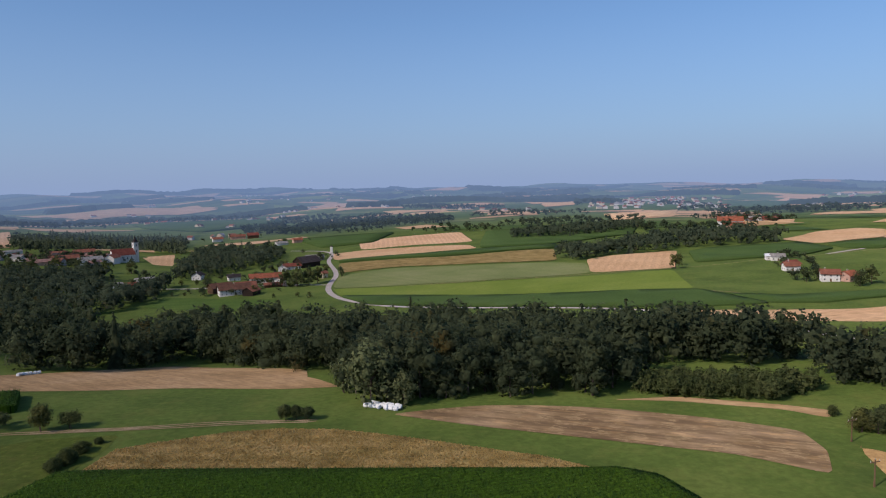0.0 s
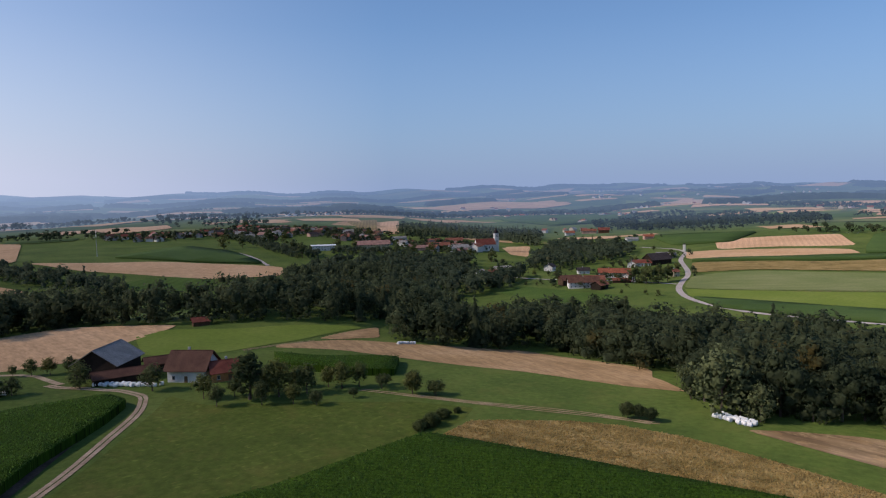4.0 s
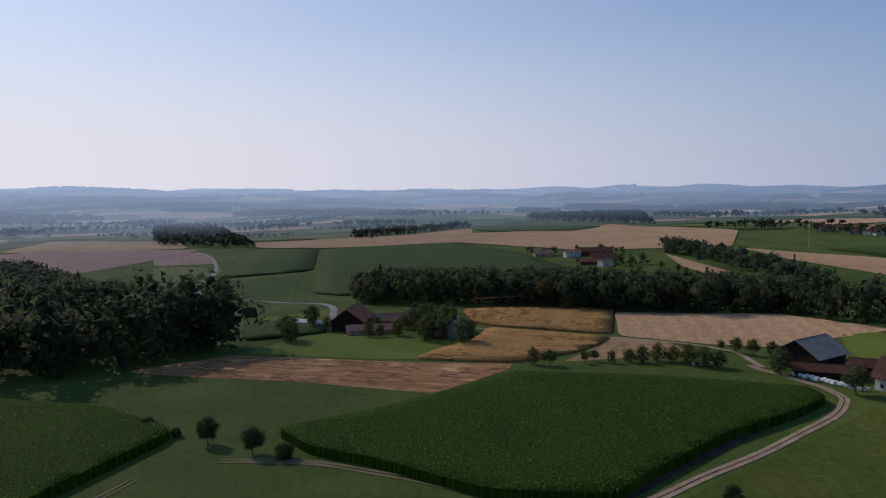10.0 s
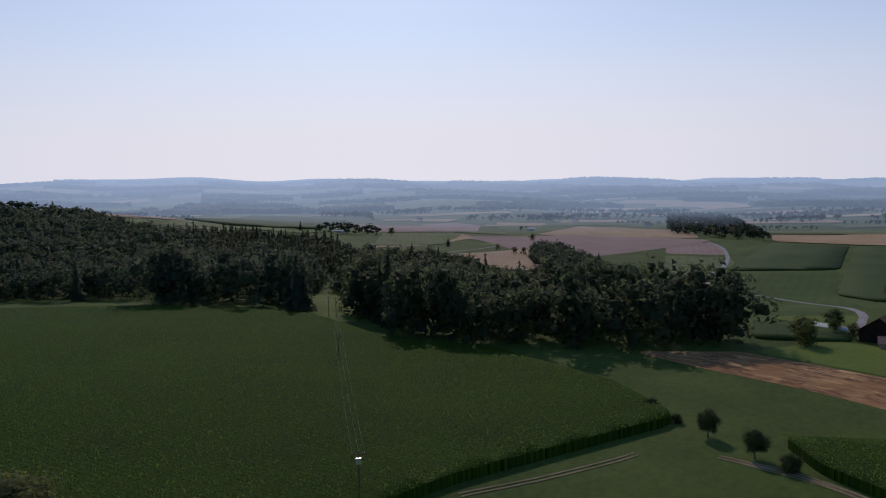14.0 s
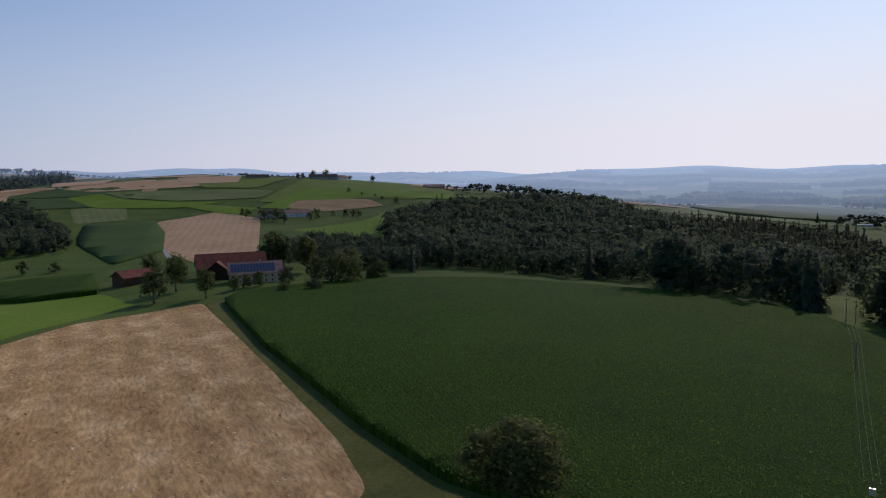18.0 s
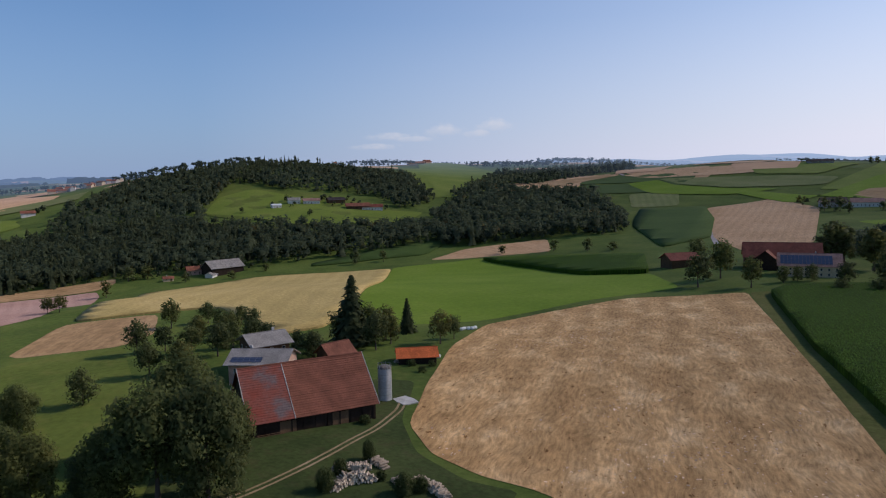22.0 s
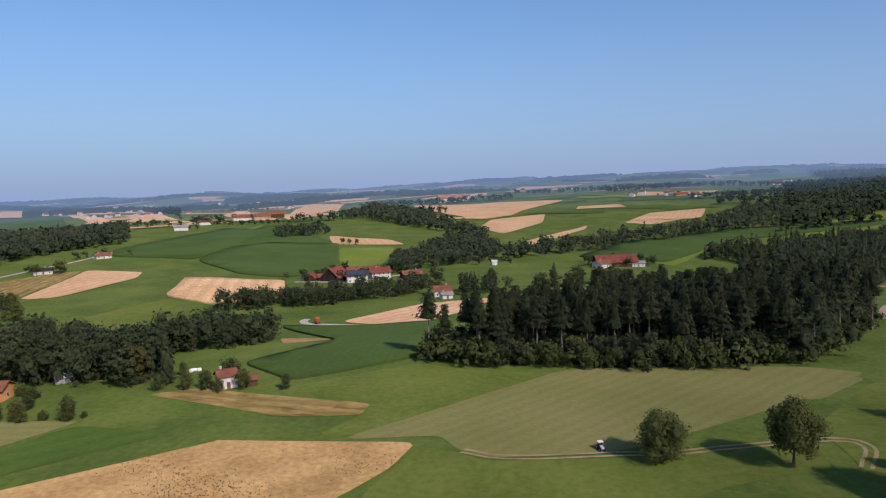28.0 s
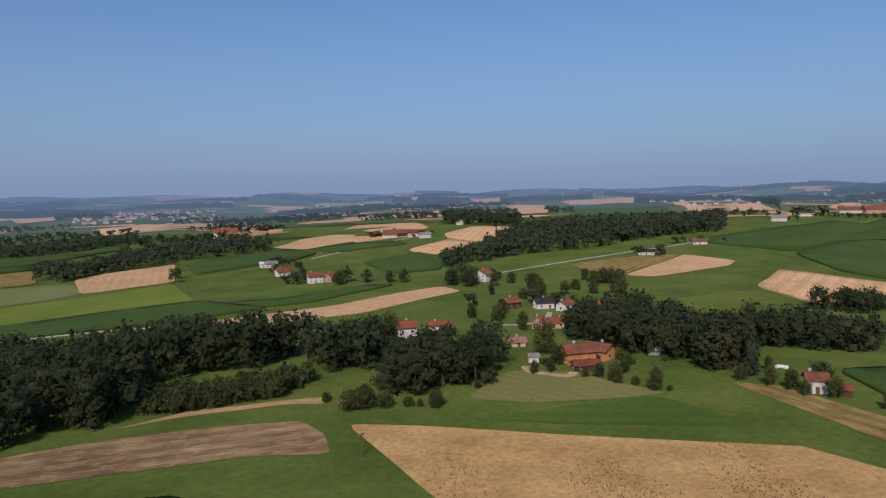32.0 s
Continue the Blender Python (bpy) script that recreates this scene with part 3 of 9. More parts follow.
def softened(poly, near):
    """The outline with its corners rounded and its long sides slightly uneven."""
    rng = random.Random(len(FIELDS) + 5)
    out = []
    n = len(poly)
    for i in range(n):
        p, a, b = Vector(poly[i]), Vector(poly[i - 1]), Vector(poly[(i + 1) % n])
        cut = 4.0 + near * 0.012
        u, w = min(0.16, cut / max(1.0, (a - p).length)), min(0.16, cut / max(1.0, (b - p).length))
        out += [p + (a - p) * u, p + (a - p) * u * 0.25 + (b - p) * w * 0.25, p + (b - p) * w]
    fine = []
    for a, b in zip(out, out[1:] + out[:1]):
        k = max(1, min(8, int((b - a).length / max(7.0, near * 0.03))))
        for j in range(k):
            w = min(0.16, 0.02 * (b - a).length) * rng.uniform(-1, 1) if j else 0.0
            d = (b - a).normalized() if (b - a).length > 1e-6 else Vector((1, 0))
            q = a + (b - a) * (j / k) + Vector((-d.y, d.x)) * w
            fine.append((q.x, q.y))
    return fine


def field(look_key, *poly):
    poly = list(poly)
    if look_key == "corn":
        # the far rim of standing maize hides the ground behind it
        mean = sum(math.hypot(*p) for p in poly) / len(poly)
        poly = [(p[0] * 0.966, p[1] * 0.966) if math.hypot(*p) > mean else p for p in poly]
    TAKEN.append(poly), OUTLINES.append(poly), OUTLINE_LOOKS.append(look_key)
    near = min(math.hypot(*p) for p in poly)
    far_off = sum(math.hypot(*p) for p in poly) / len(poly) > BACKDROP_FROM
    level = len(FIELDS) % 7
    lift = (lambda r, h=LIFTS.get(look_key, 0.0), k=level: h + 0.03 + (0.012 + np.maximum(0, r - 250) * 0.00016) * k + r * 0.00015 + np.maximum(0, r - 850) * 0.0009)
    step = max(6.0, near * 0.045)
    bm = draped(softened(poly, near), step, lift, 2.6 if look_key == "corn" else (2.2 if look_key in LIFTS else 0.0))
    # the rows run along the longest side
    sides = [(math.hypot(q[0] - p[0], q[1] - p[1]), math.atan2(q[1] - p[1], q[0] - p[0])) for p, q in zip(poly, poly[1:] + poly[:1])]
    a = max(sides)[1]
    bm.normal_update()
    uv = bm.loops.layers.uv.new("UVMap")
    ca, sa = math.cos(a), math.sin(a)
    for f in bm.faces:
        f.smooth = f.normal.z > 0.5
        for lp in f.loops:
            x, y, z = lp.vert.co
            lp[uv].uv = (-sa * x + ca * y, ca * x + sa * y)
    name, label, cat = FIELD_WORDS[look_key]
    me = bpy.data.meshes.new(name)
    bm.to_mesh(me)
    bm.free()
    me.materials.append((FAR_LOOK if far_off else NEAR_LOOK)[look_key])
    ob = new(name, me)
    FIELDS.append(ob)
    return tagged(ob, label, cat, kind="structure")


CLEAR = []


def clearing(look_key, *poly):
    """A field between woods, kept free of trees."""
    CLEAR.append(list(poly))
    return field(look_key, *poly)


def lane(look_key, width, *line):
    """A road or track laid over the land along a line, rounded at its bends."""
    pts = [Vector(p) for p in line]
    for _ in range(2):
        out = [pts[0]]
        for a, b in zip(pts, pts[1:]):
            out += [a * 0.75 + b * 0.25, a * 0.25 + b * 0.75]
        pts = out + [pts[-1]]
    fine = []
    for a, b in zip(pts, pts[1:]):
        n = max(1, int((b - a).length / 8))
        fine += [a + (b - a) * k / n for k in range(n)]
    fine.append(pts[-1])
    verts, faces, uvs = [], [], []
    worn = look_key == "track"
    # a road is one strip, a track two worn ruts
    strips = ((-width / 2, width / 2),) if look_key not in ("track", "ruts") else ((-width * 0.5, -width * 0.07), (width * 0.06, width * 0.47)) if look_key == "ruts" else ((-width * 0.34, -width * 0.14), (width * 0.14, width * 0.34))
    for lo, hi in strips:
        start, s = len(verts), 0.0
        for i, p in enumerate(fine):
            d = (fine[min(i + 1, len(fine) - 1)] - fine[max(i - 1, 0)]).normalized()
            n = Vector((-d.y, d.x))
            wob = 0.12 * width * (math.sin(i * 1.3) + math.sin(i * 0.47)) * (0 if look_key == "road" else 0.6)
            for k in (0, 1 / 3, 2 / 3, 1):
                q = p + n * (lo + (hi - lo) * k + wob * (0.5 if worn or k not in (0, 1) else 1))
                verts.append((q.x, q.y, float(land(q.x, q.y)) + 0.09 + q.length * 0.0002 + max(0.0, q.length - 850) * 0.0009))
                uvs.append((lo + (hi - lo) * k, s))
            s += 8
        for i in range(len(fine) - 1):
            for k in range(3):
                faces.append((start + 4 * i + k + 1, start + 4 * i + k, start + 4 * i + k + 4, start + 4 * i + k + 5))
    far_off = sum(p.length for p in fine) / len(fine) > BACKDROP_FROM
    ob = mesh_object("track" if look_key == "track" else "road", verts, faces, (FAR_LOOK if far_off else NEAR_LOOK)[{"ruts": "gravel"}.get(look_key, look_key)], uvs=uvs, smooth=True)
    return tagged(ob, {"road": "pale asphalt country road", "gravel": "pale dusty gravel farm road", "ruts": "pale gravel farm road with two worn wheel ruts", "track": "dusty farm track worn into the grass", "verge": "strip of dark bare soil along the maize"}[look_key], "road", kind="structure")


# ---- trees
def facing(v, soft):
    """Triangles turned so that each looks the way it is shaded."""
    t = v.reshape(-1, 3, 3).copy()
    g = np.cross(t[:, 1] - t[:, 0], t[:, 2] - t[:, 0])
    back = np.sum(g * soft, 1) < 0
    t[back] = t[back][:, ::-1]
    return t.reshape(-1, 3)


def leaf_cards(rng, centres, radii, count, size, up=0.25, reach=(0.66, 1.14)):
    """Small leaf clumps round lumps, each a triangle facing outwards."""
    share = radii[:, 0] ** 2 / np.sum(radii[:, 0] ** 2)
    k = rng.choice(len(centres), count, p=share)
    d = rng.normal(size=(count, 3))
    d[:, 2] += up
    d /= np.linalg.norm(d, axis=1)[:, None]
    p = centres[k] + d * radii[k] * rng.uniform(*reach, (count, 1))
    n = d + rng.normal(scale=0.38, size=(count, 3))
    n /= np.linalg.norm(n, axis=1)[:, None]
    a = np.cross(n, rng.normal(size=(count, 3)))
    a /= np.linalg.norm(a, axis=1)[:, None]
    b = np.cross(n, a)
    s = size * rng.uniform(0.55, 1.4, (count, 1))
    v = np.stack([p - a * s * 0.62 - b * s * 0.3 - n * s * 0.15, p + a * s * 0.62 - b * s * 0.3 - n * s * 0.15, p + b * s * 0.75], 1).reshape(-1, 3)
    soft = d * 0.95 + n * 0.3
    return facing(v, soft), np.arange(count * 3).reshape(-1, 3), np.repeat(soft, 3, 0)


def ball(n):
    """A cube's faces cut n times each way and blown up to a ball: directions and quads."""
    d, q = [], []
    for axis in range(3):
        for sign in (-1, 1):
            start = len(d)
            for i in range(n + 1):
                for j in range(n + 1):
                    p = [0, 0, 0]
                    p[axis], p[(axis + 1) % 3], p[(axis + 2) % 3] = sign, math.tan((i / n - 0.5) * math.pi / 2) * sign, math.tan((j / n - 0.5) * math.pi / 2)
                    d.append(p)
            for i in range(n):
                for j in range(n):
                    a = start + i * (n + 1) + j
                    q.append((a, a + n + 1, a + n + 2, a + 1))
    d = np.array(d, float)
    d /= np.linalg.norm(d, axis=1)[:, None]
    # one vertex where faces meet
    keys, first, back = np.unique(np.round(d, 4), axis=0, return_index=True, return_inverse=True)
    return d[first], back.reshape(-1)[np.array(q)]


BALLS = {n: ball(n) for n in (1, 2, 3, 4)}


def lumps_mesh(rng, centres, radii, n, rough=0.24, fill=0.74):
    """Bulging leaf masses, each a dented ball, shaded softly."""
    d, q = BALLS[n]
    v, f, nv = [], [], []
    for k, (c, r) in enumerate(zip(centres, radii)):
        dent = 1 + rng.uniform(-rough, rough, (len(d), 1))
        v.append(c + d * r * fill * dent * np.array([1, 1, 0.9]))
        f.append(q + k * len(d))
        nv.append(d + rng.normal(scale=0.2, size=d.shape) + np.array([0, 0, 0.12]))
    return np.concatenate(v), np.concatenate(f), np.concatenate(nv)


def both(a, b):
    """Two meshes in one, all in triangles."""
    a, b = ((v, f if f.shape[1] == 3 else np.concatenate([f[:, [0, 1, 2]], f[:, [0, 2, 3]]]), nv) for v, f, nv in (a, b))
    return np.concatenate([a[0], b[0]]), np.concatenate([a[1], b[1] + len(a[0])]), np.concatenate([a[2], b[2]])


def leafy_shape(seed, cards, size, lumps=11, slim=0.42, base=0.16, fine=2, fill=0.62, reach=(0.66, 1.14)):
    """A broad-leaved crown in a box one unit high: leaf masses round a middle, ragged with leaf clumps."""
    rng = np.random.default_rng(seed)
    c, r = [], []
    for i in range(lumps):
        h = base + 0.16 + (0.66 - base) * (i + 0.5) / lumps
        bulge = math.sin(math.pi * min(1, max(0, (h - base) / (1.02 - base)))) ** 0.7
        a = i * 2.4 + rng.uniform(-0.5, 0.5)
        off = slim * bulge * rng.uniform(0.4, 0.85)
        c.append((off * math.cos(a), off * math.sin(a), h))
        r.append(slim * rng.uniform(0.27, 0.54) * (0.65 + 0.35 * bulge) * (11 / max(lumps, 4)) ** 0.25)
    c.append((0, 0, 0.58)), r.append(slim * 0.72)
    if lumps > 2:
        c.append((rng.uniform(-0.06, 0.06), 0, 0.84)), r.append(slim * 0.42)
    c, r = np.array(c), np.array(r)[:, None]
    return both(lumps_mesh(rng, c, r, fine, fill=fill), leaf_cards(rng, c, r, cards, size, reach=reach))


def needle_shape(seed, cards, size, slim=0.17, base=0.12, tiers=7, sides=9, blunt=1.0):
    """A spruce crown one unit high: drooping ragged skirts that shorten towards the tip, fringed with twigs."""
    rng = np.random.default_rng(seed)
    v, q, nv = [], [], []
    for k in range(tiers):
        z0, z1 = base + (1 - base) * k / tiers, min(1.0, base + (1 - base) * (k + 1.7) / tiers)
        r0, r1 = slim * (1.02 - k / tiers) ** blunt * 0.72, slim * max(0.0, 1 - (k + 1.7) / tiers) ** blunt * 0.5 + 0.004
        start = len(v)
        for i in range(sides):
            a = 2 * math.pi * (i + 0.5 * (k % 2)) / sides
            rag = rng.uniform(0.72, 1.12)
            v.append((r0 * rag * math.cos(a), r0 * rag * math.sin(a), z0 - 0.02 * rag))
            v.append((max(r1, 0.004) * math.cos(a), max(r1, 0.004) * math.sin(a), z1))
            for _ in range(2):
                nv.append((math.cos(a) + rng.normal() * 0.15, math.sin(a) + rng.normal() * 0.15, 0.45))
        for i in range(sides):
            a, b = start + 2 * i, start + 2 * ((i + 1) % sides)
            q.append((a, b, b + 1, a + 1))
    core = (np.array(v), np.array(q), np.array(nv))
    h = base + (1 - base) * rng.uniform(0, 1, cards) ** 1.25
    a = rng.uniform(0, 2 * math.pi, cards)
    whorl = 0.8 + 0.2 * np.sin(h * 60 + seed)
    reach = slim * ((1.04 - h) / (1 - base)) ** blunt * whorl * rng.uniform(0.7, 1.1, cards) * (1 + 0.15 * np.sin(3 * a + seed)) + 0.008
    out = np.stack([np.cos(a), np.sin(a), np.zeros(cards)], 1)
    p = out * reach[:, None] + np.stack([0 * h, 0 * h, h], 1)
    s = size * rng.uniform(0.7, 1.3, (cards, 1)) * (0.55 + 0.6 * (1 - h))[:, None]
    side = np.stack([-np.sin(a), np.cos(a), rng.normal(scale=0.3, size=cards)], 1)
    drop = out * 0.75 + np.array([0, 0, -0.62]) + rng.normal(scale=0.15, size=(cards, 3))
    v = np.stack([p - drop * s * 0.35 - side * s * 0.5, p - drop * s * 0.35 + side * s * 0.5, p + drop * s * 0.9], 1).reshape(-1, 3)
    soft = out * 0.8 + np.array([0, 0, 0.45]) + rng.normal(scale=0.15, size=(cards, 3))
    return both(core, (facing(v, soft), np.arange(cards * 3).reshape(-1, 3), np.repeat(soft, 3, 0)))


def stem(verts, faces, bottom, top, r0, r1, n=6, rings=3, bow=0.0):
    """Adds a tapered limb between two places."""
    bottom, top = np.array(bottom, float), np.array(top, float)
    ax = (top - bottom) / np.linalg.norm(top - bottom)
    u = np.cross(ax, [0.3, 0.9, 0.1])
    u /= np.linalg.norm(u)
    w = np.cross(ax, u)
    start = len(verts)
    for i in range(rings + 1):
        t = i / rings
        c = bottom + (top - bottom) * t + u * bow * math.sin(math.pi * t)
        r = r0 + (r1 - r0) * t + (0.35 * r0 if i == 0 else 0)
        verts += [tuple(c + (u * math.cos(2 * math.pi * k / n) + w * math.sin(2 * math.pi * k / n)) * r) for k in range(n)]
    for i in range(rings):
        for k in range(n):
            a, b = start + i * n + k, start + i * n + (k + 1) % n
            faces.append((a, b, b + n, a + n))


SHAPES = {
    "mixed": [[leafy_shape(s, n, z, k, 0.34 + 0.06 * (s % 3), -0.06, fine, fill, (0.66, 1.14) if n > 100 else (0.82, 1.05)) for s in range(9)] for n, z, k, fine, fill in ((800, 0.044, 10, 2, 0.58), (310, 0.061, 6, 1, 0.52), (56, 0.105, 2, 1, 0.62), (24, 0.145, 2, 1, 0.68))],
    # trees inside a wood, of which only the tops can be seen
    "top": [[leafy_shape(s, n, z, k, 0.36 + 0.05 * (s % 3), 0.3, 1, fill, (0.66, 1.14) if n > 100 else (0.82, 1.05)) for s in range(9)] for n, z, k, fill in ((400, 0.044, 6, 0.52), (150, 0.062, 4, 0.54), (30, 0.105, 1, 0.64), (14, 0.145, 1, 0.7))],
    "conifer": [[needle_shape(s, n, z, 0.17 + 0.025 * (s % 3), 0.06, tr, sd) for s in range(6)] for n, z, tr, sd in ((420, 0.06, 6, 6), (90, 0.11, 5, 5), (14, 0.2, 3, 4), (8, 0.24, 3, 4))],
    "pine": [[needle_shape(s + 9, n, z, 0.125 + 0.02 * (s % 3), 0.5 + 0.07 * (s % 3), tr, sd, 0.55) for s in range(6)] for n, z, tr, sd in ((420, 0.05, 5, 6), (90, 0.11, 5, 5), (14, 0.2, 3, 4), (8, 0.24, 3, 4))],
    "bush": [[leafy_shape(s + 20, n, z, k, 0.5, 0.02, fine, 0.5) for s in range(4)] for n, z, k, fine in ((320, 0.08, 6, 1), (90, 0.13, 4, 1), (20, 0.24, 2, 1), (12, 0.3, 2, 1))],
}
WOODS = []


def wood(kind, height, *poly, edge=1.0):
    """A wood within an outline: tree upon tree, joined; edge: how much taller the trees of its near edge are."""
    poly = list(poly)
    TAKEN.append(poly)
    rng = np.random.default_rng(1000 + len(WOODS))
    xs, ys = np.array(poly).T
    mid = float(np.mean(np.hypot(xs, ys)))
    gap = height * ({"mixed": 0.46, "conifer": 0.235 if mid < 400 else 0.36, "bush": 0.55}[kind]) * (1.0 if mid < 420 else (1.2 if mid < 800 else (1.4 if mid < 1300 else 1.7)))
    gx, gy = np.meshgrid(np.arange(xs.min() - gap, xs.max() + gap, gap), np.arange(ys.min() - gap, ys.max() + gap, gap))
    px = (gx + (np.arange(gx.shape[0]) % 2)[:, None] * gap * 0.5 + rng.uniform(-0.46, 0.46, gx.shape) * gap).ravel()
    py = (gy + rng.uniform(-0.46, 0.46, gy.shape) * gap).ravel()
    keep = inside(poly, px, py)
    for p in CLEAR:
        keep &= ~inside(p, px, py)
    px, py = px[keep], py[keep]
    if not len(px):
        px, py = np.array([xs.mean()]), np.array([ys.mean()])
    pz = land(px, py)
    verts, faces, norms, base = [], [], [], 0
    t_verts, t_faces = [], []
    deep = np.all([inside(poly, px + 1.7 * gap * math.cos(a), py + 1.7 * gap * math.sin(a)) for a in np.arange(8) * math.pi / 4], axis=0)
    for p in CLEAR:
        for a in np.arange(8) * math.pi / 4:
            deep &= ~inside(p, px + 1.7 * gap * math.cos(a), py + 1.7 * gap * math.sin(a))
    for k, (x, y, z) in enumerate(zip(px, py, pz)):
        r = math.hypot(x, y)
        lod = 0 if r < (225 if kind != "conifer" else 330) else (1 if r < 560 else (2 if r < 900 else 3))
        kk = kind
        if kind == "mixed" and rng.random() < 0.06:
            kk = "conifer"
        elif kind == "conifer" and rng.random() < ((0.1 if deep[k] else 0.72) if mid < 350 else 0.6):
            kk = "mixed"
        if kk == "conifer" == kind and mid < 350:
            kk = "pine"
        if kk == "mixed" and deep[k]:
            kk = "top"
        v, f, nv = SHAPES[kk][lod][rng.integers(0, len(SHAPES[kk][lod]))]
        h = height * (rng.uniform(0.84, 1.06) if kk == "pine" else rng.uniform(0.66, 1.14)) * ({'pine': 1.05, 'conifer': 1.0 if kind == 'conifer' else 1.1, 'mixed': 0.8 if kind == 'conifer' else 1.0, 'top': 0.8 if kind == 'conifer' else 1.0}.get(kk, 1.0))
        h *= edge if r < 385 and not deep[k] else 1.0
        if kind == "conifer" and mid < 350 and kk == "mixed" and not deep[k]:
            # broad-leaved fringe along the foot of the pines
            h *= 0.62
        wide = h * rng.uniform(0.85, 1.2)
        a = rng.uniform(0, 6.28)
        ca, sa = math.cos(a), math.sin(a)
        verts.append(np.stack([(v[:, 0] * ca - v[:, 1] * sa) * wide + x, (v[:, 0] * sa + v[:, 1] * ca) * wide + y, v[:, 2] * h + z - 0.02 * h], 1))
        norms.append(np.stack([nv[:, 0] * ca - nv[:, 1] * sa, nv[:, 0] * sa + nv[:, 1] * ca, nv[:, 2] + 0.55 * lod], 1))
        faces.append(f + base)
        base += len(v)
        if lod == 0 and kind != "bush":
            stem(t_verts, t_faces, (x, y, z - 0.3), (x, y, z + h * 0.75), h * 0.012 + 0.06, 0.05, 5, 1)
    far_off = mid > BACKDROP_FROM
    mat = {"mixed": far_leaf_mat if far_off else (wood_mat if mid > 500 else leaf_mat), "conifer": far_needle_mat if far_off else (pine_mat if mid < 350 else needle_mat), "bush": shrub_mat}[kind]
    crowns = joined(verts, faces, "woodland" if kind != "bush" else "thicket", mat, norms)
    WOODS.append(crowns)
    if t_verts:
        mesh_object("trunks", t_verts, t_faces, pale_bark if kind == "conifer" else bark_mat, crowns)
    word = {"mixed": "dense dark green broad-leaved wood with an uneven canopy", "conifer": "dense dark spruce wood with pointed crowns",
            "bush": "low dense green thicket of shrubs"}[kind]
    return tagged(crowns, word, "wood" if kind != "bush" else "thicket", kind="stuff")


def joined(verts, faces, name, material, norms=None):
    v, f = np.concatenate(verts), np.concatenate(faces)
    me = bpy.data.meshes.new(name)
    me.vertices.add(len(v))
    me.vertices.foreach_set("co", v.astype(np.float32).ravel())
    corners = f.shape[1]
    me.loops.add(len(f) * corners)
    me.loops.foreach_set("vertex_index", f.astype(np.int32).ravel())
    me.polygons.add(len(f))
    me.polygons.foreach_set("loop_start", np.arange(len(f), dtype=np.int32) * corners)
    me.update(calc_edges=True)
    me.validate()
    if norms is not None:
        me.polygons.foreach_set("use_smooth", np.ones(len(f), bool))
        nv = np.concatenate(norms)
        nv = nv / np.linalg.norm(nv, axis=1)[:, None]
        me.normals_split_custom_set_from_vertices(nv.astype(np.float32))
    me.materials.append(material)
    return new(name, me)


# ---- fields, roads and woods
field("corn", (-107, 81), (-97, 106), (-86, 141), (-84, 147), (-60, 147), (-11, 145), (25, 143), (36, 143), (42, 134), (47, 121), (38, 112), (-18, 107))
field("meadow_dry", (-120, 60), (-130, 76), (-145, 105), (-160, 131), (-167, 141), (-150, 139), (-132, 150), (-118, 158), (-100, 168), (-82, 171), (-80, 160), (-82, 143), (-97, 106), (-107, 83))
field("drygrass", (-80, 143), (-78, 160), (-71, 164), (-55, 171), (-42, 173), (-27, 171), (-12, 165), (1, 159), (14, 153), (21, 150), (28, 145), (36, 139), (-11, 138), (-60, 140))
field("tan", (-185, 208), (-171, 233), (-149, 253), (-116, 298), (-51, 253), (-44, 220), (-85, 220), (-124, 218), (-158, 215), (-182, 204))
field("tan", (-120, 261), (-85, 268), (-44, 231), (-33, 217), (-51, 215), (-89, 220), (-116, 221))
field("tan", (-180, 227), (-184, 278), (-166, 252), (-173, 231))
field("stubble_grey", (-15, 183), (-5, 187), (11, 191), (27, 190), (42, 187), (67, 176), (85, 164), (84, 150), (78, 137), (63, 149), (42, 157), (8, 171))
field("tan", (47, 196), (67, 198), (91, 186), (101, 179), (97, 173), (89, 182), (65, 193))
field("crop", (-83, 548), (85, 486), (169, 457), (177, 423), (187, 393), (132, 401), (5, 460), (-55, 494))
field("meadow_bright", (-95, 597), (26, 573), (147, 574), (190, 577), (167, 461), (85, 486), (-83, 548))
field("meadow_pale", (-102, 680), (-49, 715), (114, 682), (136, 662), (125, 591), (26, 579), (-96, 601))
field("stubble", (143, 696), (178, 719), (251, 749), (196, 588), (125, 591))
field("drygrass", (-120, 804), (-3, 790), (132, 830), (114, 699), (-50, 726), (-105, 700))
field("crop", (-125, 836), (38, 848), (145, 891), (136, 837), (-3, 797), (-121, 811))
field("stubble_orange", (-127, 1056), (-109, 1091), (29, 1136), (43, 972), (-111, 949))
field("stubble", (-134, 853), (-145, 921), (-110, 942), (34, 923), (43, 866), (-126, 842))
field("crop", (51, 950), (70, 1131), (337, 1202), (273, 1003), (150, 897), (46, 865))
field("stubble_orange", (344, 1494), (477, 1613), (517, 1538), (440, 1339), (315, 1273))
field("tan", (419, 1054), (458, 1141), (531, 1017), (490, 1017), (420, 1007))
field("crop", (255, 726), (284, 752), (386, 750), (379, 673), (312, 626), (224, 619))
field("stubble", (384, 797), (458, 863), (522, 878), (533, 840), (484, 764), (392, 727))
field("crop", (393, 718), (480, 756), (412, 649), (387, 668))
field("stubble", (126, 392), (156, 385), (216, 362), (301, 368), (291, 335), (210, 327), (171, 345))
field("crop", (185, 396), (213, 384), (288, 403), (272, 422), (206, 415), (176, 435))
field("wheat_weedy", (92, 153), (106, 137), (126, 110), (160, 69), (160, 70), (158, 21), (143, 25), (129, 33), (111, 49), (80, 82), (81, 103))
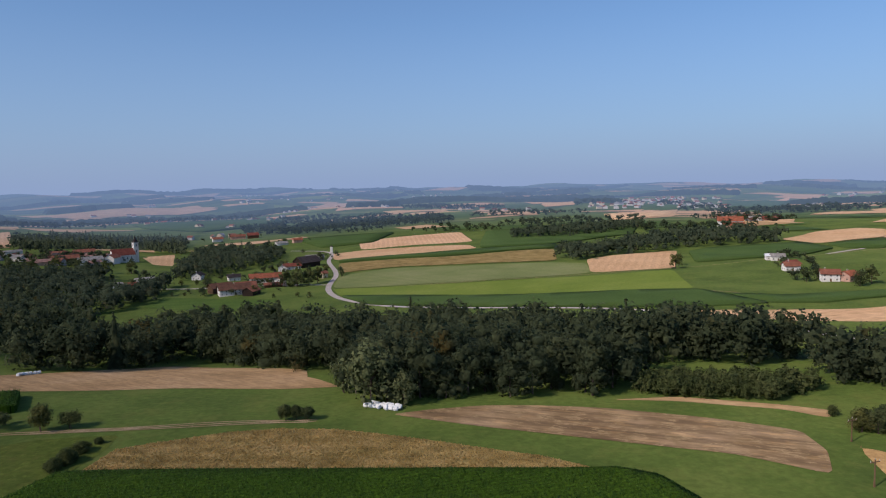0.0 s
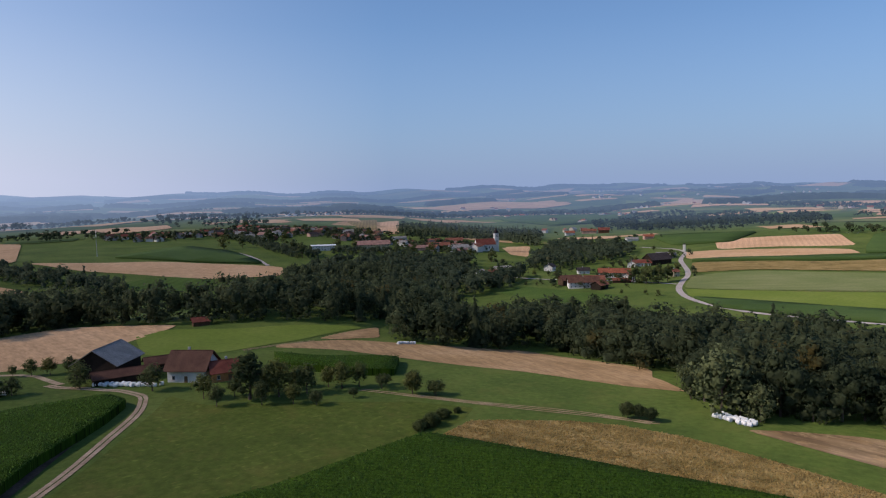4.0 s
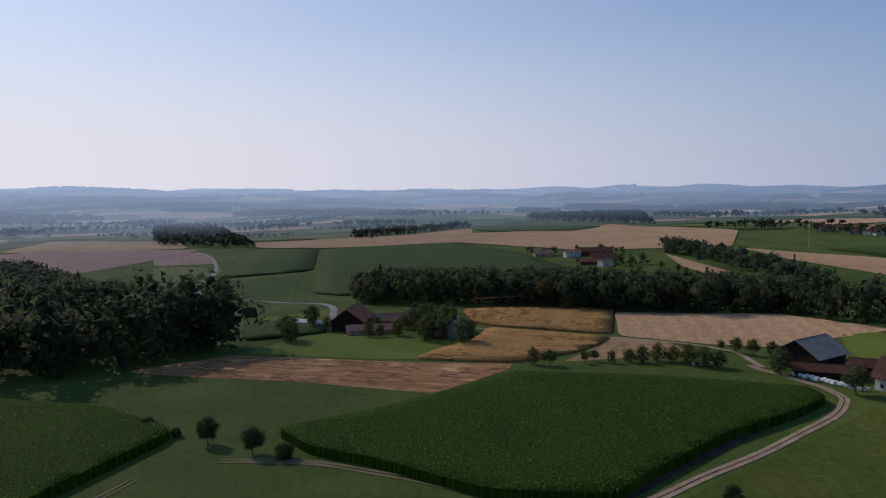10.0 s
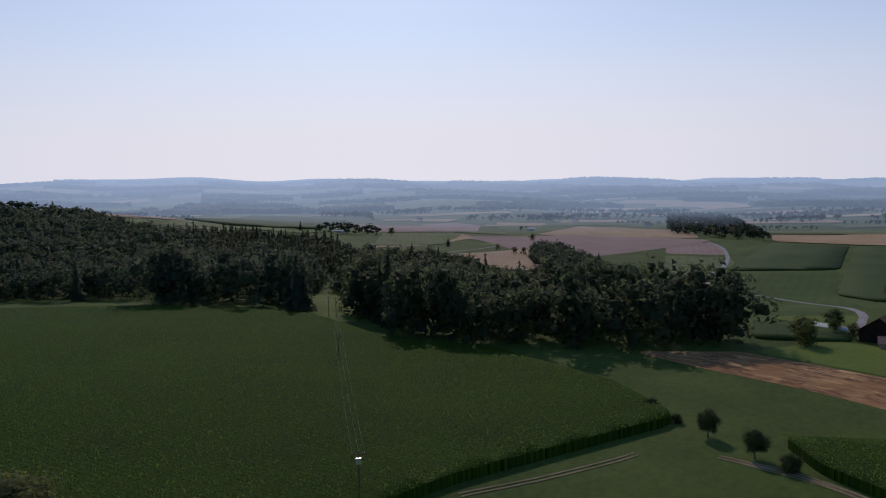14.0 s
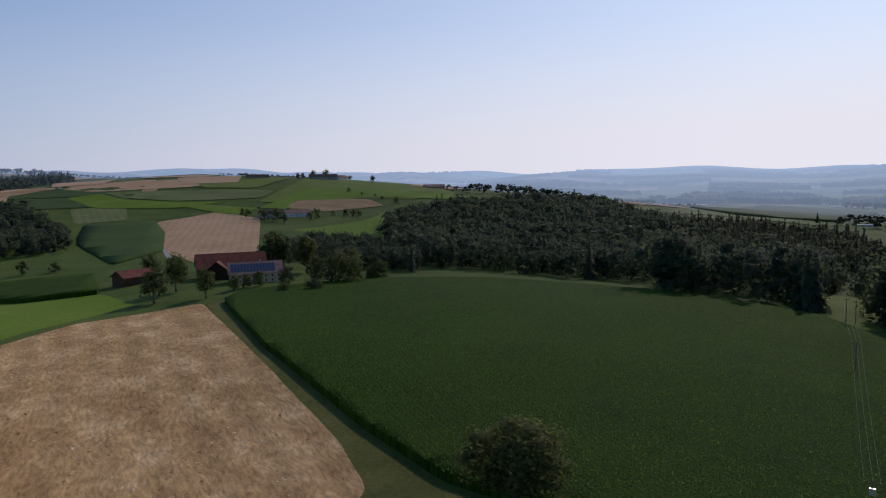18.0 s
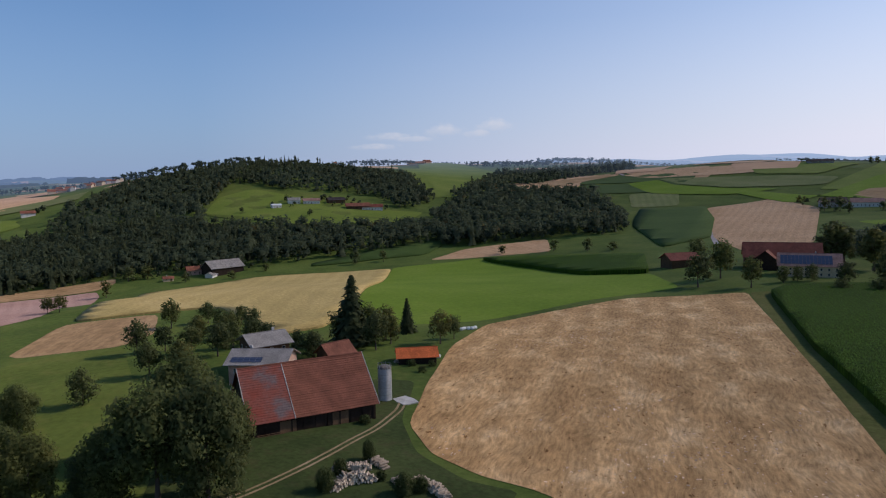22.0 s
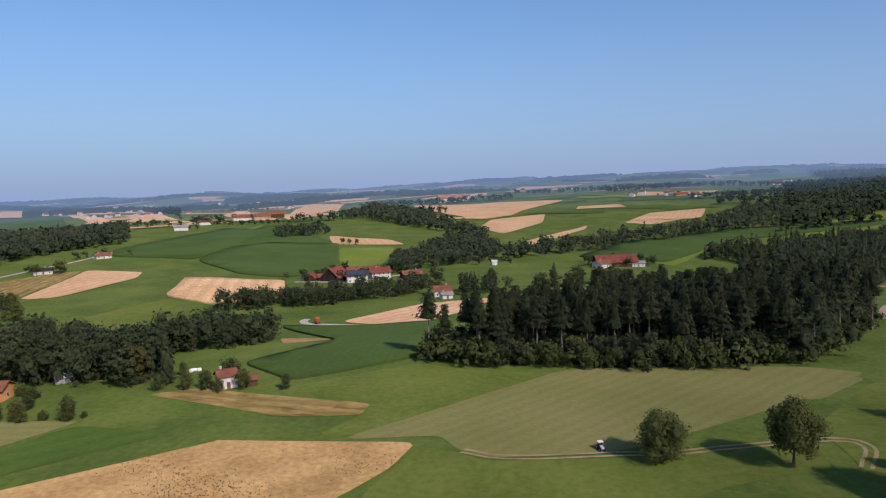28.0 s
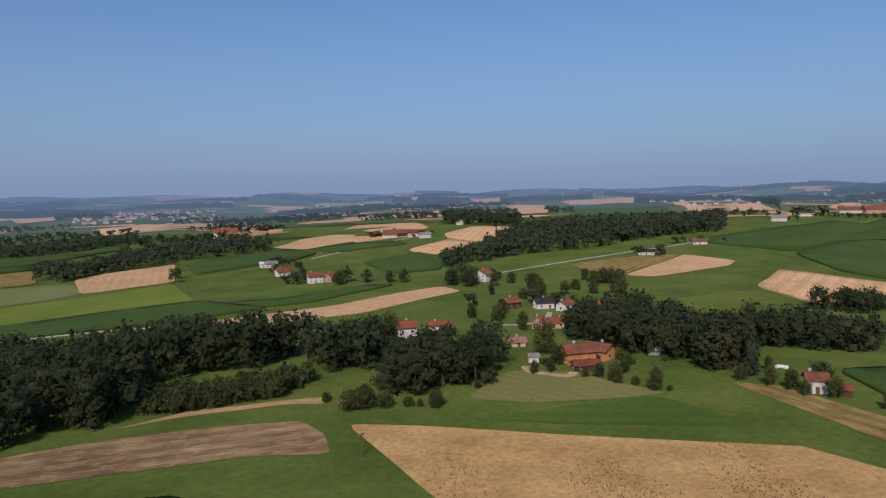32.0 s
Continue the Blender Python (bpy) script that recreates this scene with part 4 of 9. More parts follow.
field("mown", (128, 147), (143, 155), (156, 158), (164, 155), (171, 140), (174, 112), (157, 120), (139, 132))
field("meadow_dark", (120, 131), (143, 124), (170, 112), (165, 83), (132, 115))
field("drygrass", (196, 106), (203, 93), (188, 37), (178, 38), (177, 59), (185, 77))
field("stubble", (473, 853), (528, 821), (576, 726), (531, 750), (412, 746))
field("crop", (395, 714), (443, 738), (501, 708), (486, 650), (400, 668))
field("crop", (364, 554), (445, 571), (439, 525), (359, 440), (324, 454), (351, 541))
field("wheat", (585, 707), (696, 771), (722, 699), (604, 596), (528, 570), (547, 652))
field("wheat", (440, 593), (537, 640), (519, 564), (427, 526))
field("stubble", (578, 897), (703, 911), (651, 820), (560, 769))
field("stubble", (411, 299), (464, 309), (535, 328), (528, 278), (494, 266), (417, 277))
field("drygrass", (443, 375), (497, 358), (536, 332), (463, 311), (419, 305), (414, 334))
field("wheat", (418, 208), (510, 235), (502, 157), (442, 139), (389, 161))
field("crop", (600, 265), (694, 276), (751, 247), (749, 171), (547, 131), (519, 164), (532, 204))
field("crop", (660, 377), (945, 373), (891, 292), (734, 273), (606, 270), (625, 357))
field("stubble", (822, 200), (786, 121), (745, 97), (738, 175))
field("meadow_bright", (713, 163), (726, 106), (613, 101), (565, 130))
field("stubble_orange", (339, 80), (391, 46), (413, 8), (400, 5), (355, 22), (317, 43))
field("crop", (327, 107), (322, 65), (329, 26), (240, 29), (220, 53), (211, 67), (232, 90), (274, 65))
field("tan", (291, 95), (281, 67), (273, 88))
field("mown", (160, 40), (219, -19), (220, -55), (215, -92), (207, -105), (179, -72), (153, -31), (149, -19), (148, 3), (153, 11), (162, 16))
field("stubble", (1591, 189), (1424, -139), (1211, -41), (1136, -25), (1063, 24), (1187, 84))
field("stubble", (925, 25), (1053, 7), (1131, -79), (997, -65), (856, -8))
field("stubble", (757, -20), (949, -122), (900, -112), (752, -42))
field("stubble", (976, -179), (1086, -233), (1107, -323), (988, -281))
field("crop", (664, -74), (767, -134), (878, -290), (888, -472), (846, -450), (782, -258), (629, -149), (648, -113))
field("stubble_orange", (1240, 384), (1910, 525), (1808, 392), (1347, 315), (1125, 339))
field("stubble_orange", (1356, 540), (1574, 579), (1127, 349), (1070, 341), (1170, 431))
field("stubble_orange", (1501, 822), (1699, 886), (1040, 446), (1023, 465), (1250, 632))
field("stubble", (1993, 1476), (2033, 1432), (1580, 1115), (1585, 1175))
field("stubble_near", (6, -354), (57, -329), (82, -286), (97, -251), (94, -211), (82, -167), (72, -137), (60, -124), (47, -119), (36, -118), (20, -112), (-17, -112), (-27, -126), (-26, -153), (-13, -227))
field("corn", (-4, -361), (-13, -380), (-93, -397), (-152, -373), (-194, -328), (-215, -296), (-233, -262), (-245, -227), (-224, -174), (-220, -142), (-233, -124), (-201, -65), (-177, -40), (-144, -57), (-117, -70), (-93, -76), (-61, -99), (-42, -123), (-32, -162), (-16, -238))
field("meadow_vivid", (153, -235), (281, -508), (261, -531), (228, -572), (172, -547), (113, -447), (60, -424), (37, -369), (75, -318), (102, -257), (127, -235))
field("wheat_pale", (259, -194), (403, -358), (371, -441), (279, -502), (171, -272), (152, -221), (161, -203), (223, -240))
field("tan", (231, -148), (259, -190), (236, -218), (206, -188), (202, -168), (224, -147))
field("soil_pink", (315, -165), (497, -299), (458, -365), (437, -351), (290, -203), (287, -149))
field("tan", (515, -256), (520, -329), (484, -405), (469, -392), (461, -367), (499, -300))
field("mown", (206, -77), (202, -103), (181, -80), (188, -70))
field("corn", (232, -582), (181, -584), (85, -561), (61, -424), (103, -437), (163, -524))
field("stubble", (270, -555), (262, -614), (198, -679), (171, -600), (224, -580), (244, -569))
field("crop", (360, -504), (308, -656), (288, -624), (285, -574), (323, -530), (354, -496))
field("crop", (132, -792), (141, -888), (65, -898), (48, -787), (42, -647), (74, -586), (126, -750))
field("stubble", (64, -887), (-10, -947), (-55, -875), (-35, -599), (7, -511), (39, -640))
field("stubble", (216, -1165), (24, -1206), (13, -1124), (160, -1113))
field("tan", (343, -1102), (245, -1200), (225, -1170), (304, -1063))
field("tan", (-92, -962), (-116, -997), (-213, -989), (-221, -921), (-134, -900))
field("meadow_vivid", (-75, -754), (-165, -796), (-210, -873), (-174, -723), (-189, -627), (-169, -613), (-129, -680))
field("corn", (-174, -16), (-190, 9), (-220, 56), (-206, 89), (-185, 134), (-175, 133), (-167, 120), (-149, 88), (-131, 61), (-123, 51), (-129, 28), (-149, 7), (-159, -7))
field("stubble_red", (-249, -74), (-266, -38), (-264, -38), (-244, 12), (-231, 58), (-223, 54), (-201, 27), (-201, 28), (-221, -11), (-235, -48))
field("meadow_bright", (-267, -37), (-303, -12), (-272, 44), (-244, 29), (-247, 9))
field("wheat_lodged", (-350, 60), (-347, 90), (-342, 137), (-271, 109), (-287, 88), (-301, 65), (-312, 58))
field("wheat_lodged", (-244, 25), (-258, 36), (-269, 50), (-297, 63), (-266, 106), (-250, 95), (-240, 82), (-231, 60))
field("stubble", (-330, 133), (-318, 160), (-308, 202), (-255, 224), (-243, 176), (-234, 155), (-243, 134), (-267, 110))
field("tan", (-228, 74), (-241, 87), (-265, 106), (-253, 122), (-233, 123), (-227, 102))
field("crop", (-504, -22), (-912, -26), (-948, 143), (-761, 190), (-628, 206), (-561, 140), (-532, 46), (-478, 2))
field("crop", (-625, -110), (-925, -113), (-915, -32), (-665, -29))
field("meadow_dark", (-530, -104), (-602, -106), (-656, -29), (-500, -23), (-406, -1), (-469, -61))
field("crop", (-337, -46), (-322, -9), (-301, -7), (-290, -40))
field("meadow_bright", (-344, -44), (-371, -6), (-325, -8))
field("stubble", (-1119, -137), (-1182, 14), (-1179, 159), (-1148, 367), (-1230, 482), (-910, 544), (-702, 413), (-712, 337), (-752, 247), (-951, 159), (-926, -23), (-969, -118))
field("soil_pink", (-961, -248), (-903, -170), (-767, -135), (-769, -198))
field("meadow_pale", (-753, -194), (-734, -126), (-684, -113), (-552, -115), (-587, -152))
field("crop", (-1307, 239), (-1345, 336), (-1197, 458), (-1095, 370), (-1185, 246))
field("stubble", (-689, 413), (-597, 504), (-549, 537), (-492, 566), (-463, 533), (-495, 478), (-537, 447), (-611, 418))
field("stubble", (-677, 324), (-617, 326), (-501, 338), (-471, 313), (-533, 308), (-598, 304))
field("meadow_dark", (-536, 409), (-529, 453), (-492, 475), (-467, 422), (-503, 389))
field("crop", (-665, 492), (-691, 615), (-609, 611), (-519, 568), (-552, 540), (-604, 509))
field("stubble", (-424, 981), (-393, 1024), (-336, 868), (-364, 875))
field("stubble_orange", (-796, 1216), (-800, 1296), (-638, 1034), (-656, 1002))
field("drygrass", (-835, 1153), (-843, 1276), (-678, 1027), (-684, 993))
field("stubble", (-1172, 2071), (-1066, 2323), (-780, 2482), (-848, 2393), (-1000, 2100))
field("stubble", (-1233, 833), (-1453, 1316), (-1371, 1411), (-1155, 833))
field("stubble", (-1180, 2116), (-1062, 2435), (-785, 2486), (-885, 2278), (-1056, 2072))
field("stubble", (-484, 2382), (-442, 2716), (-340, 2688), (-381, 2126))
field("meadow_dark", (-239, 547), (-242, 599), (-129, 555), (-159, 505))
field("crop", (-104, 1036), (-177, 1023), (-265, 1221), (-81, 1206))
field("soil_pink", (-968, -578), (-1101, -427), (-999, -197), (-903, -192), (-721, -259), (-751, -363), (-871, -474))
field("stubble_orange", (-670, -421), (-774, -374), (-734, -264), (-590, -285))
field("soil_pink", (-1146, -947), (-1151, -675), (-1042, -644), (-980, -762))
field("meadow_pale", (-683, -531), (-793, -499), (-1039, -609), (-933, -703))
field("crop", (-796, -1039), (-1193, -1286), (-1260, -1057), (-877, -791), (-762, -877))
field("meadow_bright", (-816, -461), (-1116, -523), (-1032, -479), (-823, -439))
field("stubble", (-1090, -500), (-1312, -509), (-1234, -274), (-1038, -221), (-1052, -360))
field("stubble_orange", (-961, -117), (-1224, -28), (-1197, 94), (-1335, 244), (-999, 184), (-968, 12))
field("stubble", (-1182, 2116), (-1019, 2209), (-885, 2479), (-767, 2439), (-849, 2266), (-1045, 2032))
field("stubble", (-473, 2304), (-337, 2655), (-290, 2080), (-377, 2085))
field("stubble", (-1497, 3749), (-1268, 4044), (-1240, 3847), (-1232, 3153))
field("crop", (-776, 1744), (-450, 1883), (-371, 1668), (-509, 1490), (-668, 1564))
field("tan", (-816, 1073), (-848, 1158), (-775, 1258), (-618, 998), (-690, 1016))
field("stubble", (-56, 2146), (136, 2220), (195, 2100), (76, 2030))
field("wheat", (342, 1488), (541, 1607), (457, 1387), (309, 1253))
field("stubble", (256, 2204), (516, 2479), (490, 2350), (262, 1993))
field("stubble_orange", (720, 1891), (1143, 2309), (1101, 2225), (637, 1581))
field("crop", (780, 1973), (1064, 2149), (709, 1430), (631, 1538))
field("meadow_bright", (769, -1515), (710, -1560), (479, -1279), (385, -940), (421, -908), (523, -1062))
field("stubble_orange", (346, -1105), (299, -1202), (220, -1188), (239, -1122), (308, -1049))
field("stubble", (219, -1202), (147, -1214), (83, -1215), (75, -1100), (161, -1107))
field("meadow_pale", (174, -999), (109, -1011), (97, -910), (153, -898))
field("stubble_orange", (1188, -677), (1156, -775), (1006, -751), (956, -691), (1010, -616))
field("meadow_bright", (790, -309), (869, -403), (929, -540), (871, -582), (826, -560), (811, -441), (768, -332))
field("meadow_bright", (644, -703), (636, -760), (448, -753), (387, -785), (373, -701), (460, -626), (597, -626))
field("stubble", (1343, 1359), (1685, 1534), (1043, 936), (969, 939))
field("stubble", (1820, 1581), (2023, 1450), (1594, 1123), (1733, 1461))
field("stubble_orange", (1665, 1058), (1649, 993), (1172, 662), (1096, 649))
field("stubble_orange", (1588, 880), (1411, 724), (1185, 593), (1139, 602))
field("crop", (1375, 1215), (1631, 1055), (1076, 685), (948, 763))
field("stubble", (2243, 3118), (1789, 2321), (1543, 2017), (1671, 2309))
field("stubble", (1841, 2060), (1980, 2030), (1683, 1727), (1601, 1767))
field("stubble", (1336, 396), (1910, 503), (1867, 417), (1494, 346), (1261, 353))
field("stubble", (3982, 1978), (4142, 1776), (4007, 1718), (3963, 1929))
field("crop", (705, 311), (1004, 332), (773, 186), (575, 138), (528, 199))
field("meadow_bright", (647, 220), (1002, 340), (702, 316), (643, 341))
field("stubble", (282, 2006), (442, 2406), (353, 1860), (272, 1861))
field("stubble", (-2193, -480), (-2274, -351), (-2097, -310), (-2059, -425))
field("stubble_orange", (-1035, 741), (-1048, 894), (-966, 836), (-951, 702))
field("stubble", (-2745, 241), (-3009, 601), (-2451, 510), (-2375, 246))
field("meadow_pale", (-584, -824), (-1068, -1346), (-1430, -1432), (-1218, -1047), (-940, -824), (-718, -797))
field("soil_pink", (-1032, -879), (-1351, -826), (-1300, -724), (-1099, -618), (-916, -737))
field("stubble_orange", (-658, -520), (-882, -616), (-1041, -635), (-968, -544), (-768, -500))
field("meadow_pale", (-1414, -2107), (-1972, -2451), (-1611, -2001), (-1256, -1719))
field("meadow_pale", (-1754, -1339), (-1974, -1244), (-1818, -1115), (-1650, -1191))
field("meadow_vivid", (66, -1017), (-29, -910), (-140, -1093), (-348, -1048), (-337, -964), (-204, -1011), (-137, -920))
field("meadow_bright", (-253, 197), (-252, 213), (-222, 225), (-185, 270), (-183, 221), (-196, 185), (-218, 173))
field("corn", (-178, 198), (-159, 201), (-135, 218), (-120, 191), (-132, 184), (-158, 180))
clearing("meadow_bright", (732, -124), (834, -254), (915, -429), (987, -581), (871, -590), (843, -520), (883, -436), (845, -347), (790, -259), (704, -206), (609, -151), (632, -133), (664, -112))
clearing("stubble", (972, -175), (1089, -256), (1075, -312), (1031, -297), (931, -203), (956, -176))
clearing("meadow_bright", (653, -1214), (616, -1365), (450, -1221), (426, -1068), (420, -899), (463, -932), (554, -1076))
clearing("meadow_fresh", (606, -626), (689, -777), (535, -783), (448, -799), (384, -705), (471, -659), (529, -609))
clearing("meadow_bright", (-226, -210), (-241, -195), (-375, -311), (-356, -335))
field("meadow_fresh", (129, 29), (155, 20), (151, 11), (146, 5), (146, -19), (147, -50), (151, -70), (138, -61), (129, -37), (111, -18), (112, 25))
field("meadow_fresh", (201, 70), (232, 28), (219, 6), (216, -17), (183, 14), (163, 35), (164, 46), (178, 38), (187, 37))
field("meadow_fresh", (320, 221), (346, 222), (409, 201), (387, 175), (329, 176), (309, 200))
field("meadow_fresh", (195, -99), (210, -126), (219, -141), (202, -170), (153, -132), (125, -96), (131, -68), (162, -71))
field("meadow_bright", (-59, -1002), (-134, -1151), (-833, -3606), (-376, -1187), (-361, -1026), (-275, -973), (-215, -998), (-99, -993))
field("meadow_pale", (150, -1105), (-30, -1093), (-90, -1080), (-70, -1031), (45, -1019), (112, -1057))
field("meadow_bright", (23, -1164), (-34, -1209), (-130, -1202), (-66, -1100), (13, -1110))
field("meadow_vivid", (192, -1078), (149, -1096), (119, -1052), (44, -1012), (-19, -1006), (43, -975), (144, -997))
field("grass_strip", (-17, -110), (-27, -126), (-26, -153), (-13, -227), (5, -354), (-4, -358), (-16, -238), (-32, -162), (-41, -122), (-52, -103), (-30, -100))
field("yard_grass", (40, -100), (60, -84), (80, -76), (96, -82), (108, -98), (106, -122), (97, -166), (86, -168), (75, -139), (63, -123), (49, -116), (38, -116))

lane("road", 5, (182, 284), (164, 316), (151, 346), (127, 390), (80, 422), (-2, 460), (-42, 481), (-81, 532), (-99, 588), (-105, 646), (-105, 692), (-128, 792), (-140, 846), (-143, 920), (-169, 978), (-221, 1013))
lane("road", 4, (-268, 658), (-230, 650), (-149, 644), (-106, 628))
lane("track", 3, (412, 649), (312, 626), (222, 589), (126, 586), (26, 576), (-94, 593))
lane("track", 3, (168, 455), (188, 436), (187, 400))
lane("road", 4, (352, 639), (451, 683), (552, 731))
lane("road", 4, (370, 384), (437, 389), (512, 376), (582, 372), (681, 373))
lane("track", 4, (152, 10), (147, 0), (149, -20), (148, -36), (151, -51), (154, -74), (147, -76), (137, -69))
lane("road", 4, (347, 98), (340, 99), (332, 94), (330, 78), (319, 49))
lane("road", 5, (496, 78), (493, 98), (492, 147))
lane("road", 4, (499, 99), (540, 76))
lane("road", 4, (60, -886), (47, -803), (44, -681), (34, -593))
lane("verge", 3.0, (-124.5, 52.5), (-132.5, 63.5), (-150, 90.5), (-167, 121))
lane("ruts", 2.7, (-122, 56), (-130, 70), (-146, 100), (-162, 127), (-172, 137), (-181, 138), (-190, 136), (-203, 132), (-210, 131))
lane("track", 3, (-159, -27), (-155, -8), (-147, 7), (-132, 27))
lane("track", 3, (-114, -66), (-136, -51), (-152, -43))
lane("track", 3, (-159, -27), (-157, -9), (-143, 12))
lane("gravel", 2.2, (-297, 57), (-267, 105), (-235, 139), (-207, 134))
lane("road", 4, (-1004, -259), (-928, -175), (-706, -119), (-560, -115), (-512, -97), (-448, -43), (-397, -4), (-321, -6))
lane("road", 4, (-617, 615), (-553, 591), (-509, 562))
lane("track", 3, (85, -82), (79, -99), (78, -119), (77, -132), (78, -143), (81, -152))
lane("road", 4, (-709, -560), (-699, -510))
lane("road", 4, (-683, -430), (-927, -430))
lane("track", 3, (-120, 171), (-98, 174), (-76, 177), (-56, 180), (-36, 178))
lane("track", 3, (-113, 172), (-92, 174), (-57, 178), (-34, 179))
lane("track", 3, (-190, 195), (-185, 206), (-178, 223))
lane("road", 4, (231, -1213), (190, -1116), (129, -1104))
lane("road", 3.5, (231, 238), (237, 231), (252, 231), (264, 235), (269, 225), (280, 232), (287, 227), (295, 217))
lane("gravel", 3, (165, 159), (162, 157), (161, 152), (166, 141), (171, 144))
lane("gravel", 4, (265, 224), (251, 210), (236, 200))
lane("road", 3, (261, 236), (275, 247))

wood("mixed", 19, (-162, 251), (-137, 262), (-121, 278), (-124, 316), (-98, 308), (-61, 255), (-37, 240), (-26, 203), (-14, 190), (-5, 193), (2, 202), (28, 197), (52, 204), (69, 238), (90, 249), (100, 229), (132, 242), (134, 259), (126, 274), (104, 307), (55, 290), (47, 331), (4, 335), (-24, 346), (-103, 414), (-155, 391), (-156, 278), (-173, 269))
wood("mixed", 9, (-733, 724), (-664, 694), (-538, 620), (-500, 640), (-530, 672), (-606, 690), (-690, 735), (-740, 750))
wood("mixed", 9, (-516, 677), (-488, 698), (-479, 738), (-442, 762), (-452, 780), (-495, 752), (-530, 705))
wood("mixed", 17, (-445, 500), (-455, 560), (-440, 640), (-420, 700), (-365, 745), (-335, 700), (-345, 640), (-390, 590))
wood("mixed", 17, (113, 204), (125, 194), (136, 213), (126, 222))
wood("bush", 6, (58, 204), (67, 197), (92, 188), (107, 199), (108, 207), (88, 210), (64, 214))
wood("mixed", 18, (114, 699), (149, 693), (257, 764), (370, 766), (395, 820), (393, 907), (256, 889), (182, 758), (125, 748))
wood("mixed", 16, (92, 981), (181, 989), (316, 1097), (326, 1166), (196, 1120), (108, 1055))
wood("mixed", 18, (-281, 437), (-274, 503), (-246, 542), (-240, 595), (-270, 686), (-277, 583), (-331, 674), (-415, 653))
wood("mixed", 18, (-272, 705), (-210, 824), (-211, 952), (-227, 988), (-355, 1061), (-314, 835))
wood("conifer", 18, (-607, 982), (-490, 1114), (-375, 1021), (-479, 1309), (-679, 1270), (-683, 1110))
wood("mixed", 16, (115, 167), (122, 156), (135, 152), (153, 160), (167, 175), (145, 173), (129, 183))
wood("mixed", 15, (115, 213), (123, 194), (139, 199), (151, 217), (127, 230))
wood("mixed", 16, (219, 189), (209, 154), (210, 134), (202, 107), (227, 113), (278, 140), (221, 118), (263, 160), (282, 198), (235, 200))
wood("mixed", 16, (205, 158), (202, 128), (204, 101), (231, 115), (249, 126), (241, 130), (283, 200), (223, 171))
wood("mixed", 14, (256, 125), (276, 91), (297, 98), (296, 100), (294, 135), (272, 142))
wood("mixed", 18, (366, 448), (410, 451), (468, 450), (558, 423), (789, 431), (918, 501), (806, 589), (663, 634), (430, 482), (395, 480))
wood("mixed", 18, (711, 858), (722, 701), (815, 790), (909, 1094))
wood("conifer", 22, (238, 28), (225, 7), (226, -20), (217, -37), (218, -68), (222, -96), (272, -141), (282, -141), (349, -154), (321, -93), (314, -54), (271, 4), (250, 14))
wood("conifer", 20, (642, -182), (612, -239), (532, -283), (747, -397), (720, -292), (682, -204))
wood("mixed", 18, (618, 0), (697, -83), (716, -131), (826, -228), (902, -400), (931, -494), (1284, -681), (1034, -341), (893, -260), (778, -124), (673, -11))
wood("mixed", 16, (539, 85), (602, 40), (637, 0), (682, 0), (828, 26), (625, 92))
wood("mixed", 12, (365, 157), (388, 104), (427, 57), (493, 37), (452, 68), (409, 130), (398, 154))
wood("mixed", 16, (775, 255), (835, 197), (891, 225), (835, 267))
wood("mixed", 18, (1152, 261), (1008, 146), (862, 55), (759, 0), (883, 34), (1602, 281), (1283, 247))
wood("mixed", 18, (573, 430), (744, 404), (789, 434), (709, 490), (615, 460))
wood("mixed", 20, (285, -613), (251, -640), (193, -683), (124, -702), (139, -790), (217, -991), (312, -990), (363, -873), (335, -728))
wood("conifer", 18, (411, -897), (405, -1047), (339, -1102), (213, -1286), (267, -1477), (403, -1284), (459, -1109))
wood("mixed", 14, (-52, -523), (-85, -464), (-116, -407), (-154, -510), (-129, -622), (-96, -646), (-62, -596))
wood("mixed", 20, (-135, -570), (-146, -457), (-183, -405), (-216, -365), (-247, -290), (-490, -581), (-512, -754), (-572, -980), (-463, -939), (-272, -858), (-186, -758))
wood("mixed", 20, (-216, -301), (-234, -269), (-247, -230), (-429, -387), (-498, -468), (-469, -540), (-416, -537), edge=1.4)
wood("mixed", 20, (-245, -210), (-221, -158), (-233, -111), (-250, -73), (-270, -38), (-292, -38), (-290, -46), (-308, -95), (-323, -124), (-430, -216), (-562, -305), (-595, -400), (-582, -459), (-438, -376), edge=1.4)
wood("mixed", 16, (-633, -293), (-465, -154), (-369, -77), (-424, -89), (-640, -235), (-762, -323), (-757, -351))
wood("conifer", 20, (-372, -519), (-415, -449), (-432, -385), (-574, -466), (-629, -567), (-578, -664), (-524, -727))
wood("mixed", 18, (-385, 3), (-372, 50), (-359, 72), (-331, 131), (-318, 181), (-298, 214), (-318, 230), (-331, 210), (-346, 176), (-498, 182), (-519, 130), (-512, 45), (-411, 6))
wood("mixed", 16, (-690, 327), (-583, 343), (-504, 362), (-489, 370), (-525, 395), (-543, 390), (-624, 367), (-702, 370), (-738, 349))
wood("mixed", 18, (-1189, -306), (-1046, -204), (-971, -122), (-1042, -133), (-1778, -333), (-1711, -439))
wood("mixed", 16, (-1098, 13), (-1361, 249), (-1433, 239), (-1269, 16))
wood("mixed", 16, (-1478, 395), (-1168, 535), (-2022, 868), (-1638, 438))
wood("mixed", 19, (-359, 86), (-322, 147), (-300, 202), (-250, 226), (-209, 245), (-191, 292), (-166, 337), (-339, 595), (-400, 591), (-445, 521), (-266, 257), (-291, 232), (-426, 242), (-370, 140), (-518, 125))
wood("mixed", 18, (218, -82), (217, -96), (249, -128), (277, -137), (502, -215), (532, -207))
